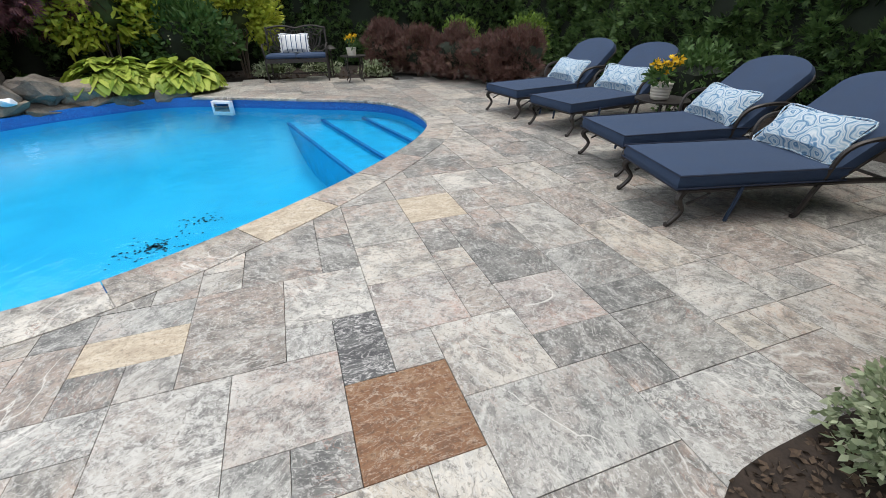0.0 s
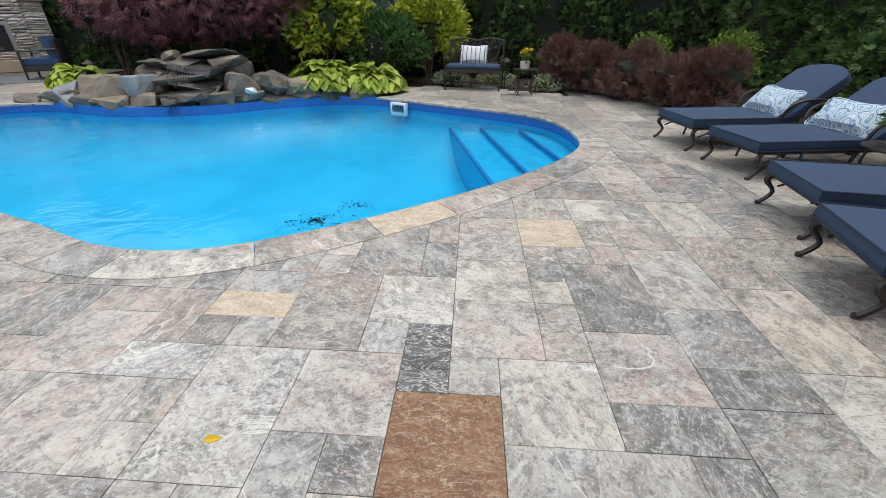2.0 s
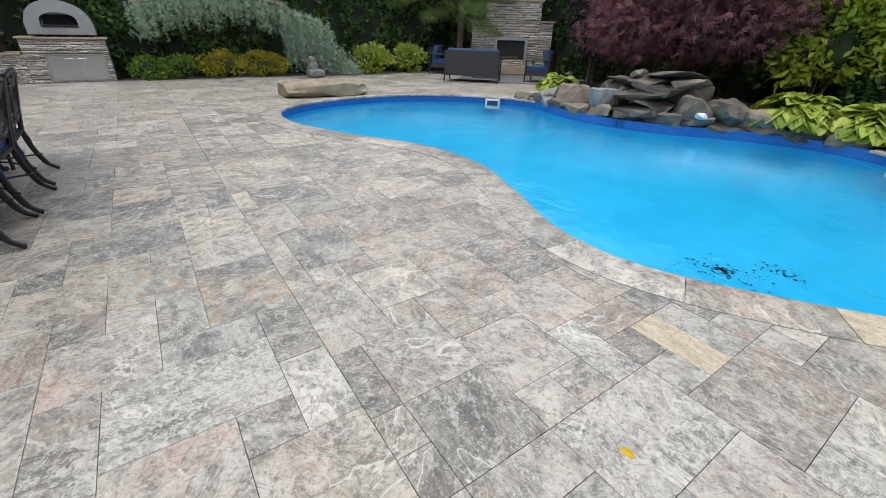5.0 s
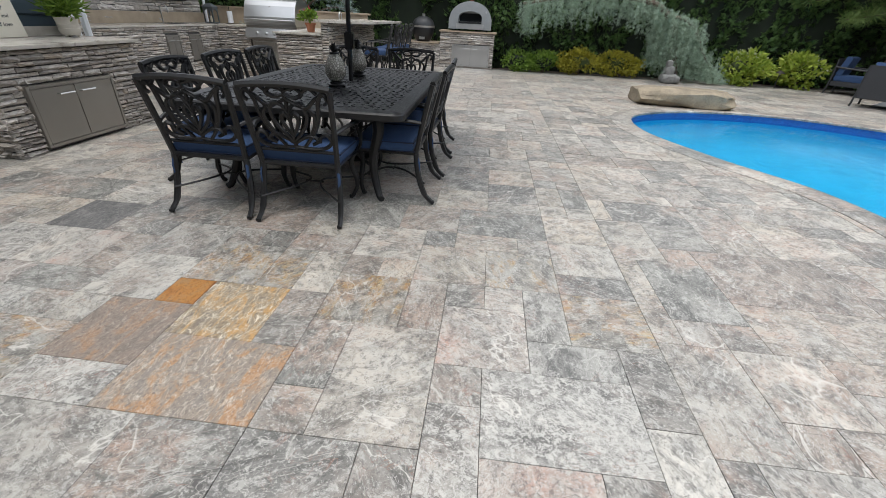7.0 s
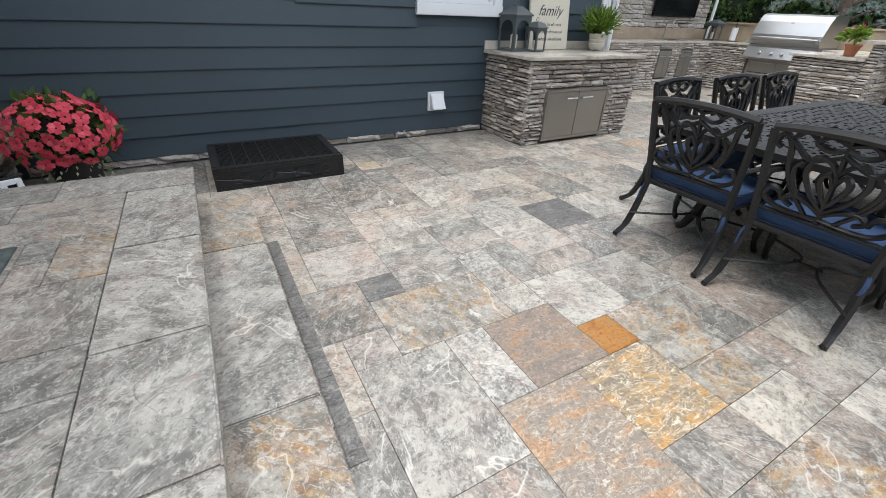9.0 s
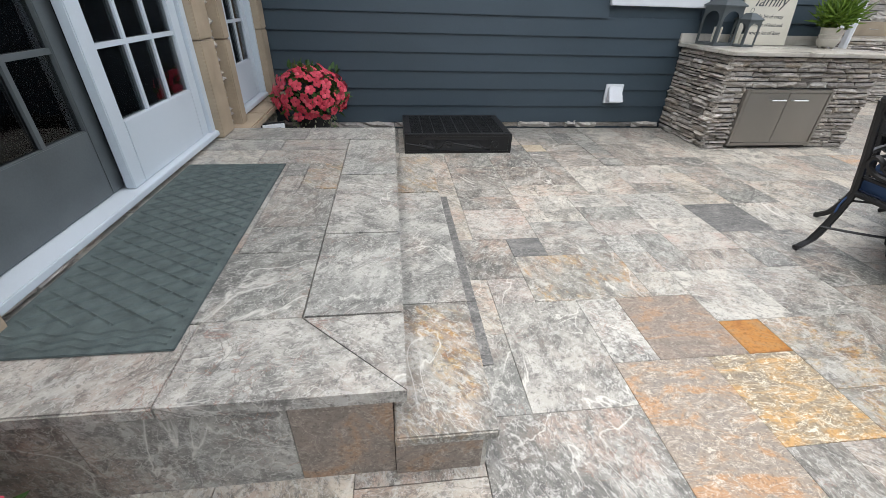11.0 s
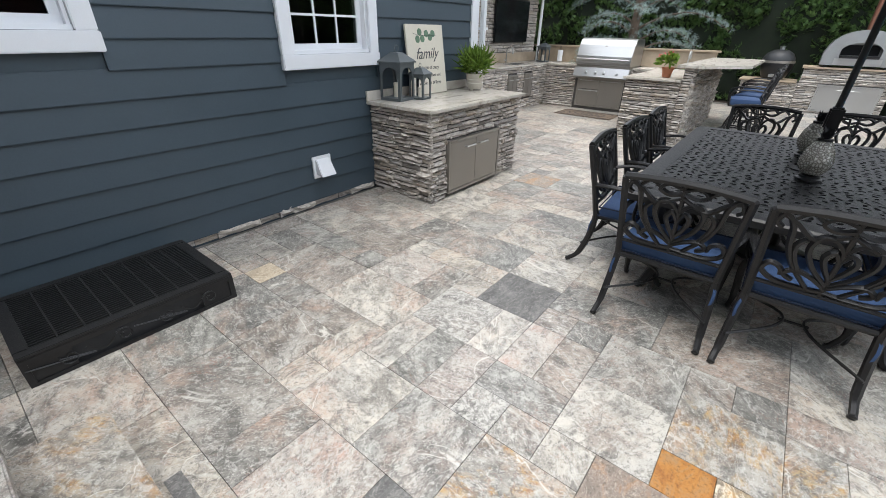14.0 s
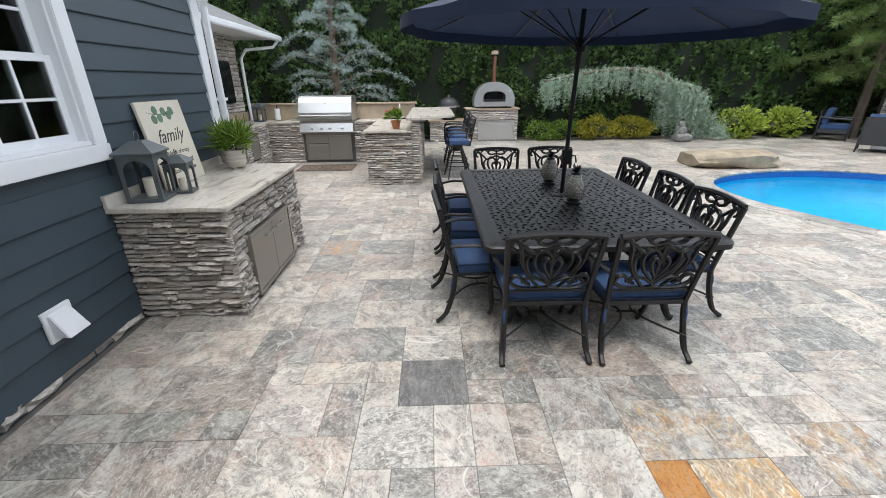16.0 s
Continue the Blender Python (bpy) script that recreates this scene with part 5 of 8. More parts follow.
CAB = (-4.95, -5.88, -3.27, -5.06)
cab = thing("stone_cabinet", "stacked grey stone cabinet with steel doors against the house", "cabinet")
x0, y0, x1, y1 = CAB
part("body", boxes(((x0 + 0.01, y0, 0.0), (x1 - 0.01, y1 - 0.01, 0.9))), M_MORTAR, cab, smooth=False)
ledge(cab, (x1 - 0.01, y0, 0.0), (0, 1, 0), (1, 0, 0), y1 - y0 + 0.02, 0.895, 41, True)
DU0, DU1, DZ0, DZ1 = 0.27, 1.24, 0.035, 0.60
ledge(cab, (x1 + 0.01, y1 - 0.01, 0.0), (-1, 0, 0), (0, 1, 0), x1 - x0 + 0.02, 0.895, 42, True, ((DU0, DZ0, DU1, DZ1),))
ledge(cab, (x0 + 0.01, y0, 0.0), (0, 1, 0), (-1, 0, 0), y1 - y0, 0.895, 43)
steel_doors(cab, x1 + 0.01 - DU0, y1 - 0.012, DZ0, DU1 - DU0, DZ1 - DZ0, (-1, 0, 0), (0, 1, 0))
top = thing("counter_top", "cream and grey veined granite counter top", "counter top", None, "granite counter tops")
part("slab", boxes(((x0 - 0.05, y0 + 0.0, 0.9), (x1 + 0.06, y1 + 0.06, 0.935)), bevel=0.006), M_GRANITE, top)
part("backsplash", boxes(((x0 - 0.05, y0 + 0.0, 0.936), (x1 + 0.06, y0 + 0.03, 1.03)), bevel=0.003), M_GRANITE, top)


def lantern(at, s, label):
    l = thing("lantern", label, "lantern", at, "grey lanterns")
    a, h = 0.115 * s, 0.30 * s
    part("base", boxes(((-a, -a, 0.0), (a, a, 0.025 * s)), bevel=0.003), M_GREYMETAL, l)
    for k in range(4):
        t = 0.014 * s
        b = a - 0.028 * s
        bm = boxes(((-a, -a, 0.025 * s), (-b, -a + t * 0.3, 0.025 * s + h * 0.62)), ((b, -a, 0.025 * s), (a, -a + t * 0.3, 0.025 * s + h * 0.62)))
        q = np.linspace(math.pi, 0, 11)
        arch = [(b * math.cos(w), h * 0.62 + h * 0.26 * math.sin(w)) for w in q]
        over = [(a * max(-1, min(1, 1.15 * math.cos(w))), h if 0 < i < 10 else h * 0.62) for i, w in enumerate(q)]
        over[0], over[-1] = (-a, h * 0.62), (a, h * 0.62)
        over[1], over[-2] = (-a, h), (a, h)
        rows = [[bm.verts.new((x, y, z + 0.025 * s)) for x, z in line] for line in (arch, over) for y in (-a, -a + t * 0.3)]
        for i in range(10):
            for p, r in ((0, 2), (1, 3), (0, 1), (2, 3)):
                bm.faces.new((rows[p][i], rows[p][i + 1], rows[r][i + 1], rows[r][i]))
        bmesh.ops.transform(bm, matrix=Matrix.Rotation(k * math.pi / 2, 4, "Z"), verts=bm.verts[:])
        part("arched_side", bm, M_GREYMETAL, l, smooth=False)
    bm = bmesh.new()
    b = a * 1.12
    zz = h + 0.025 * s
    v = [bm.verts.new((x * b, y * b, zz)) for x, y in ((-1, -1), (1, -1), (1, 1), (-1, 1))] + [bm.verts.new((x * b, y * b, zz + 0.012 * s)) for x, y in ((-1, -1), (1, -1), (1, 1), (-1, 1))]
    w = [bm.verts.new((x * a * 0.35, y * a * 0.35, zz + 0.085 * s)) for x, y in ((-1, -1), (1, -1), (1, 1), (-1, 1))]
    bm.faces.new(v[:4][::-1])
    bm.faces.new(w)
    for i in range(4):
        j = (i + 1) % 4
        bm.faces.new((v[i], v[j], v[4 + j], v[4 + i]))
        bm.faces.new((v[4 + i], v[4 + j], w[j], w[i]))
    part("roof", bm, M_GREYMETAL, l, smooth=False)
    part("ring", tube(bmesh.new(), [(0.03 * s * math.cos(t), 0, zz + 0.115 * s + 0.03 * s * math.sin(t)) for t in np.linspace(0, math.tau, 12)[:-1]], 0.004 * s, 5, True), M_GREYMETAL, l)
    part("candle", turned(bmesh.new(), [(0.0, 0.026 * s), (0.036 * s, 0.026 * s), (0.038 * s, 0.15 * s), (0.03 * s, 0.156 * s), (0.0, 0.15 * s)], 14), M_CANDLE, l, "ivory pillar candle")
    return l


lantern(pose(-3.50, -5.70, 0.936, 0, 0, 8), 1.1, "large grey metal lantern with arched openings and a candle")
lantern(pose(-3.72, -5.58, 0.936, 0, 0, 12), 0.75, "small grey metal lantern with a white candle")

# leaning board with its lettering
sign = thing("wooden_sign", "whitewashed board with leaf sprig and family lettering", "sign", pose(-4.09, -5.76, 0.938, 8, 0, 0))
part("board", boxes(((-0.31, -0.012, 0.0), (0.31, 0.012, 0.71)), bevel=0.003), M_BOARDSIGN, sign)


def words(parent, text, x, z, size, name="lettering", shear=0.25):
    c = bpy.data.curves.new(name, "FONT")
    c.body, c.size, c.align_x, c.extrude, c.shear = text, size, "CENTER", 0.0008, shear
    c.materials.append(M_INK)
    ob = new(name, c)
    ob.parent = parent
    ob.matrix_basis = pose(x, 0.0135, z, 90, 0, 180)
    return ob


words(sign, "family", 0, 0.37, 0.16, shear=0.4)
words(sign, "a little bit of crazy", 0, 0.26, 0.052, shear=0.1)
words(sign, "a little bit of loud and", 0, 0.18, 0.048, shear=0.1)
words(sign, "a whole lot of love", 0, 0.10, 0.055, shear=0.15)
M_LEAFPRINT = plain("painted_leaf_green", (0.12, 0.20, 0.13), 0.8, vary=0.3, bump=0)
for k, (lx, lz) in enumerate(((-0.02, 0.62), (0.09, 0.635), (0.05, 0.57), (-0.08, 0.585), (0.13, 0.565), (-0.13, 0.62))):
    bm = turned(bmesh.new(), [(0.0, 0.0), (0.037, 0.0), (0.037, 0.001), (0.0, 0.001)], 14, pose(lx, 0.0125, lz, -90))
    part("painted_leaf", bm, M_LEAFPRINT, sign)
part("painted_stem", tube(bmesh.new(), curve([(-0.18, 0.0132, 0.60), (-0.05, 0.0132, 0.603), (0.08, 0.0132, 0.60), (0.2, 0.0132, 0.625)], 5), 0.002, 4), M_INK, sign)


def potted_herb(x, y, z, s, label, leaf=None, r=0.14, spiky=True):
    p = thing("potted_herb", label, "potted plant", pose(x, y, z), "potted herbs")
    bm = turned(bmesh.new(), [(0.0, 0.02), (0.07 * s, 0.02), (0.085 * s, 0.05 * s), (0.088 * s, 0.075 * s), (0.082 * s, 0.08 * s), (0.09 * s, 0.11 * s), (0.085 * s, 0.115 * s), (0.095 * s, 0.17 * s), (0.085 * s, 0.17 * s), (0.08 * s, 0.15 * s), (0.0, 0.15 * s)], 18)
    part("pot", bm, M_POT, p, "cream ribbed pot")
    for k in range(3):
        a = k * math.tau / 3
        part("foot", turned(bmesh.new(), [(0.0, 0.0), (0.014, 0.0), (0.018, 0.021), (0.0, 0.021)], 8, pose(0.055 * s * math.cos(a), 0.055 * s * math.sin(a), 0)), M_POT, p)
    n = 420
    pts, dirs = clump_points(n, (0, 0, 0.23 * s), (r, r, 0.1 * s), 8)
    scatter("leaves", pts, dirs, BROAD, 0.042 * s, leaf or M_BOX, p, spread=0.6)
    if spiky:
        m = 160
        b = np.stack([rng.normal(0, 0.045, m), rng.normal(0, 0.045, m), rng.uniform(0.2, 0.3, m)], 1) * s
        scatter("dill_growth", b, np.tile((0, 0, 1.0), (m, 1)) + b * (2, 2, 0), TUFT, 0.17 * s, M_BOX, p, spread=0.2)
    return p


potted_herb(-4.74, -5.58, 0.936, 1.15, "bright green herbs in a ribbed cream pot on the counter")
potted_herb(-4.90, -5.72, 0.936, 1.0, "small green herb pot on the counter", spiky=False)

# L-shaped run behind: sink side, grill side, peninsula
KX, KY = -10.3, -7.32
def stone_unit(name, label, lo, hi, faces, seed, category="cabinet", singly=False, holes=()):
    t = thing(name, label, category, None, "kitchen stone units")
    part("body", boxes((lo, hi)), M_MORTAR, t, smooth=False)
    h = hi[2] - lo[2]
    for k, f in enumerate(faces):
        hh = holes if k == 0 else ()
        if f == "+y":
            ledge(t, (hi[0], hi[1], lo[2]), (-1, 0, 0), (0, 1, 0), hi[0] - lo[0], h, seed + k, singly, hh, low=0.024, high=0.062, long=(0.08, 0.32))
        if f == "+x":
            ledge(t, (hi[0], lo[1], lo[2]), (0, 1, 0), (1, 0, 0), hi[1] - lo[1], h, seed + k, singly, hh, low=0.024, high=0.062, long=(0.08, 0.32))
        if f == "-x":
            ledge(t, (lo[0], lo[1], lo[2]), (0, 1, 0), (-1, 0, 0), hi[1] - lo[1], h, seed + k, singly, hh, low=0.024, high=0.062, long=(0.08, 0.32))
    return t


u = stone_unit("sink_cabinet", "stacked stone sink cabinet with small steel doors", (-10.3, -7.98, 0), (-5.6, KY, 0.9), ["+y", "+x"], 60, holes=((2.9, 0.25, 3.3, 0.75), (3.6, 0.25, 4.0, 0.75)))
steel_doors(u, -8.5, KY - 0.01, 0.25, 0.4, 0.5, (-1, 0, 0), (0, 1, 0))
steel_doors(u, -9.2, KY - 0.01, 0.25, 0.4, 0.5, (-1, 0, 0), (0, 1, 0))
u = stone_unit("grill_cabinet", "stacked stone grill surround with steel drawers and door", (-11.1, -7.98, 0), (KX, -4.72, 0.9), ["+x"], 70, holes=((1.46, 0.0, 2.66, 0.92),))
steel_doors(u, KX - 0.01, -6.46, 0.06, 1.06, 0.62, (0, 1, 0), (1, 0, 0), drawers=1)
part("grill_recess", boxes(((KX - 0.02, -6.52, 0.0), (KX + 0.012, -5.33, 0.9))), M_MORTAR, u, smooth=False)
u = stone_unit("peninsula_cabinet", "stacked stone end of the bar peninsula", (-10.3, -4.68, 0), (-7.85, -3.85, 0.93), ["+x", "+y"], 80)
u = stone_unit("bar_wall", "raised stacked stone bar wall", (-10.9, -3.845, 0), (-7.85, -3.72, 1.14), ["+x", "+y"], 90, "bar")
ct = thing("counter_top", "tan granite counter top round the grill", "counter top", None, "granite counter tops")
part("slab", boxes(((-11.12, -8.0, 0.9), (-5.55, KY + 0.04, 0.935)), ((-11.12, KY + 0.04, 0.9), (KX + 0.04, -6.55, 0.935)), ((-11.12, -5.28, 0.9), (KX + 0.04, -4.7, 0.935)), bevel=0.005), M_GRANITE, ct)
part("backsplash", boxes(((-11.12, -7.99, 0.937), (-11.02, -3.9, 1.27)), ((-11.0, -7.99, 0.937), (-5.55, -7.955, 1.14)), bevel=0.004), M_LIME, ct, "tan stone backsplash")
part("ledge_cap", boxes(((-11.2, -8.05, 1.272), (-10.98, -3.85, 1.31)), bevel=0.006), M_LIME, ct, "tan stone cap")
ct = thing("counter_top", "granite top of the low peninsula counter", "counter top", None, "granite counter tops")
part("slab", boxes(((-10.25, -4.72, 0.935), (-7.79, -3.85, 0.97)), bevel=0.005), M_GRANITE, ct)
ct = u
part("bar_slab", slab(bmesh.new(), [(-7.80, -3.95), (-7.80, -3.60), (-8.5, -3.05), (-11.0, -3.05), (-11.0, -3.95)], 1.145, 1.185), M_GRANITE, ct, smooth=False)

grill = thing("gas_grill", "stainless steel built-in gas grill with closed hood", "grill", pose(-10.3, -5.92, 0.72))
gw = 0.60
bm = bmesh.new()
prof = [(0.10, 0.24), (0.16, 0.30), (0.14, 0.42), (0.05, 0.64), (-0.02, 0.74), (-0.12, 0.77), (-0.55, 0.77), (-0.62, 0.70), (-0.62, 0.24)]
a = [bm.verts.new((x, -gw, z)) for x, z in prof]
b = [bm.verts.new((x, gw, z)) for x, z in prof]
for i in range(len(prof)):
    bm.faces.new((a[i], a[(i + 1) % len(prof)], b[(i + 1) % len(prof)], b[i]))
bm.faces.new(a[::-1])
bm.faces.new(b)
part("hood", bm, M_STEEL, grill, smooth=False)
part("hood_handle", tube(bmesh.new(), [(0.14, -gw + 0.03, 0.36), (0.21, -gw + 0.03, 0.36), (0.21, gw - 0.03, 0.36), (0.14, gw - 0.03, 0.36)], 0.016, 8), M_STEEL, grill)
bm = bmesh.new()
prof = [(0.02, -0.03), (0.13, -0.03), (0.20, 0.0), (0.13, 0.185), (0.02, 0.19)]
a = [bm.verts.new((x, -gw - 0.01, z)) for x, z in prof]
b = [bm.verts.new((x, gw + 0.01, z)) for x, z in prof]
for i in range(5):
    bm.faces.new((a[i], a[(i + 1) % 5], b[(i + 1) % 5], b[i]))
bm.faces.new(a[::-1])
bm.faces.new(b)
part("control_panel", bm, M_STEEL, grill, smooth=False)
part("firebox", boxes(((-0.6, -gw, -0.05), (0.1, gw, 0.235))), M_STEEL_DOOR, grill, smooth=False)
for y in (-0.33, -0.11, 0.08, 0.36):
    part("knob", turned(bmesh.new(), [(0.0, 0.0), (0.032, 0.0), (0.028, 0.035), (0.0, 0.04)], 12, pose(0.172, y, 0.085, 0, 70, 0)), M_STEEL, grill)
part("badge", turned(bmesh.new(), [(0.0, 0.0), (0.035, 0.0), (0.035, 0.004), (0.0, 0.004)], 14, pose(0.062, 0, 0.6, 0, 68, 0)), M_STEEL_DOOR, grill)

sink = thing("sink_faucet", "chrome gooseneck faucet at the outdoor sink", "faucet", pose(-9.2, -7.80, 0.936))
part("spout", tube(bmesh.new(), [(0, 0, 0), (0, 0, 0.26)] + [(0, 0.08 - 0.08 * math.cos(t), 0.26 + 0.08 * math.sin(t)) for t in np.linspace(0.3, math.pi, 8)] + [(0, 0.16, 0.2)], 0.013, 8), M_STEEL, sink)
part("lever", tube(bmesh.new(), [(0.02, 0, 0.05), (0.09, 0, 0.09)], 0.008, 6), M_STEEL, sink)
bar_f = copy_thing(sink, pose(-9.9, -4.2, 0.972, 0, 0, 90))
bar_f["label"] = "small chrome bar faucet on the peninsula"
sb = thing("sink_basin", "dark recessed steel sink basin", "sink", pose(-9.2, -7.55, 0.936))
part("rim", boxes(((-0.28, -0.18, 0.0), (0.28, -0.16, 0.006)), ((-0.28, 0.16, 0.0), (0.28, 0.18, 0.006)), ((-0.28, -0.16, 0.0), (-0.26, 0.16, 0.006)), ((0.26, -0.16, 0.0), (0.28, 0.16, 0.006))), M_STEEL, sb, smooth=False)
# flat plate, the bowl's shade painted on near-black
part("bowl", boxes(((-0.26, -0.16, 0.0005), (0.26, 0.16, 0.0025))), M_INTERIOR, sb, smooth=False)
lt = lantern(pose(-10.55, -7.55, 0.936), 1.0, "tall black lantern holding a white candle")
for o in lt.children:
    pass
ph = thing("towel_holder", "black wire holder with a white paper roll", "towel holder", pose(-10.75, -7.2, 0.936))
part("roll", turned(bmesh.new(), [(0.0, 0.02), (0.06, 0.02), (0.06, 0.27), (0.0, 0.27)], 16), M_WHITE, ph, "white paper roll")
part("wire", tube(bmesh.new(), [(0.08, -0.08, 0), (0.08, 0.08, 0), (-0.08, 0.08, 0), (-0.08, -0.08, 0)], 0.006, 5, True), M_BLACK, ph)
part("post", tube(bmesh.new(), [(0, 0, 0), (0, 0, 0.36)], 0.008, 6), M_BLACK, ph)
potted_herb(-6.2, -7.6, 0.936, 1.1, "green herb pot on the sink counter")
fp = thing("flower_pot", "small terracotta pot with red and green flowers", "potted plant", pose(-8.15, -4.15, 0.972))
part("pot", turned(bmesh.new(), [(0.0, 0.0), (0.06, 0.0), (0.085, 0.12), (0.095, 0.12), (0.095, 0.15), (0.08, 0.15), (0.075, 0.12), (0.0, 0.12)], 16), M_TERRA, fp, "terracotta pot")
pts, dirs = clump_points(160, (0, 0, 0.22), (0.15, 0.15, 0.1), 7)
scatter("leaves", pts, dirs, BROAD, 0.09, M_BOX, fp)
pts, dirs = clump_points(26, (-0.02, -0.05, 0.3), (0.12, 0.12, 0.08), 5)
scatter("blossoms", pts, dirs, BROAD, 0.05, M_CORAL, fp)

rug = thing("kitchen_rug", "patterned brown and black rug before the grill", "rug", pose(-9.55, -5.85, 0.004))
M_RUG = plain("brown_rug", (0.12, 0.09, 0.065), 0.95, vary=0.4, scale=12, grain=200, bump=0.5)
M_RUGDARK = plain("dark_rug_motif", (0.03, 0.027, 0.025), 0.95, vary=0.3)
part("pile", boxes(((-0.36, -0.62, 0.0), (0.36, 0.62, 0.008)), bevel=0.003), M_RUG, rug)
bm = bmesh.new()
for a, b, r in ((0.32, 0.58, 0.014), (0.26, 0.5, 0.01)):
    tube(bm, [(-a, -b, 0.008), (a, -b, 0.008), (a, b, 0.008), (-a, b, 0.008)], r, 4, True, 1.0)
for a, b in ((0.2, 0.4), (0.13, 0.26), (0.06, 0.12)):
    tube(bm, [(a * math.cos(t), b * math.sin(t), 0.008) for t in np.linspace(0, math.tau, 24)[:-1]], 0.012, 4, True)
bmesh.ops.scale(bm, vec=(1, 1, 0.3), space=Matrix.Translation((0, 0, -0.008)), verts=bm.verts[:])
part("motif", bm, M_RUGDARK, rug)


# ---- pizza oven island ----
u = stone_unit("oven_island", "stacked stone island with steel doors under the oven", (-14.35, -2.40, 0), (-13.6, -0.80, 0.95), ["+x"], 110, holes=((0.36, 0.05, 1.48, 0.63),))
steel_doors(u, -13.61, -2.04, 0.05, 1.12, 0.58, (0, 1, 0), (1, 0, 0), M_STEEL)
u2 = stone_unit("smoker_stand", "lower stacked stone stand for the ceramic smoker", (-14.35, -3.55, 0), (-13.6, -2.405, 0.62), ["+x"], 115)
ct = thing("counter_top", "grey stone top of the oven island", "counter top", None, "granite counter tops")
part("slab", boxes(((-14.4, -2.44, 0.95), (-13.54, -0.75, 0.99)), bevel=0.006), M_LIME, ct)
ct = thing("counter_top", "low stone top beside the oven island", "counter top", None, "granite counter tops")
part("slab", boxes(((-14.4, -3.6, 0.62), (-13.54, -2.442, 0.655)), bevel=0.006), M_LIME, ct)
oven = thing("pizza_oven", "arched stainless steel pizza oven with a copper flue", "pizza oven", pose(-13.95, -1.55, 0.99))
bm = bmesh.new()
arc = [(-0.62, 0.05), (-0.62, 0.30)] + [(0.60 * math.cos(t), 0.30 + 0.46 * math.sin(t)) for t in np.linspace(math.pi - 0.15, 0.15, 14)] + [(0.62, 0.30), (0.62, 0.05)]
mouth = [(-0.34, 0.24), (-0.34, 0.34)] + [(0.34 * math.cos(t), 0.34 + 0.17 * math.sin(t)) for t in np.linspace(math.pi, 0, 14)] + [(0.34, 0.34), (0.34, 0.24)]
fo = [bm.verts.new((0.36, y, z)) for y, z in arc]
fi = [bm.verts.new((0.36, y, z)) for y, z in mouth]
bi = [bm.verts.new((0.0, y, z)) for y, z in mouth]
bo = [bm.verts.new((-0.36, y, z)) for y, z in arc]
n = len(arc)
for i in range(n):
    j = (i + 1) % n
    bm.faces.new((fo[i], fo[j], fi[j], fi[i]))
    bm.faces.new((fi[i], fi[j], bi[j], bi[i]))
    bm.faces.new((fo[i], bo[i], bo[j], fo[j]))
bm.faces.new(bo)
bm.faces.new(bi)
part("dome", bm, M_OVENSTEEL, oven)
part("hearth", boxes(((0.0, -0.33, 0.2), (0.40, 0.33, 0.245))), M_BLACK, oven, "black oven mouth shelf", smooth=False)
# near-black sheet stands for shade deep in the oven mouth
part("inner_dark", boxes(((0.002, -0.32, 0.25), (0.01, 0.32, 0.46))), M_INTERIOR, oven, smooth=False)
part("front_panel", boxes(((0.362, -0.4, 0.06), (0.372, 0.4, 0.19)), bevel=0.003), M_STEEL, oven)
part("dial", turned(bmesh.new(), [(0, 0), (0.03, 0), (0.03, 0.02), (0, 0.02)], 12, pose(0.362, 0.45, 0.5, 0, 90, 0)), M_STEEL, oven)
for sx in (-0.3, 0.3):
    for sy in (-0.5, 0.5):
        part("foot", turned(bmesh.new(), [(0, 0), (0.03, 0), (0.025, 0.052), (0, 0.052)], 10, pose(sx, sy, 0)), M_BLACK, oven)
part("flue", tube(bmesh.new(), [(0.1, 0, 0.72), (0.1, 0, 1.48)], 0.06, 12), M_COPPER, oven, "copper flue pipe")
part("flue_cap", turned(bmesh.new(), [(0, 0), (0.11, 0.0), (0.11, 0.09), (0, 0.11)], 14, pose(0.1, 0, 1.52)), M_LIME, oven)
part("cap_post", tube(bmesh.new(), [(0.1, 0, 1.47), (0.1, 0, 1.53)], 0.02, 6), M_COPPER, oven)

egg = thing("kamado_smoker", "black ceramic egg-shaped smoker", "smoker", pose(-13.85, -2.95, 0.656))
part("bowl", turned(bmesh.new(), [(0, 0), (0.2, 0.0), (0.26, 0.08), (0.32, 0.25), (0.335, 0.36), (0.33, 0.38)], 24), M_BLACK, egg)
part("band", turned(bmesh.new(), [(0.325, 0.37), (0.345, 0.37), (0.345, 0.42), (0.325, 0.42)], 24), M_STEEL_DOOR, egg)
part("lid", turned(bmesh.new(), [(0.33, 0.41), (0.32, 0.48), (0.26, 0.58), (0.14, 0.65), (0, 0.665)], 24), M_CHAR, egg, "dark glossy lid")
part("vent_cap", turned(bmesh.new(), [(0, 0.65), (0.05, 0.65), (0.05, 0.71), (0.06, 0.72), (0.0, 0.74)], 14), M_STEEL, egg)
part("draft_door", boxes(((0.26, -0.08, 0.06), (0.30, 0.08, 0.13)), bevel=0.004), M_STEEL, egg)


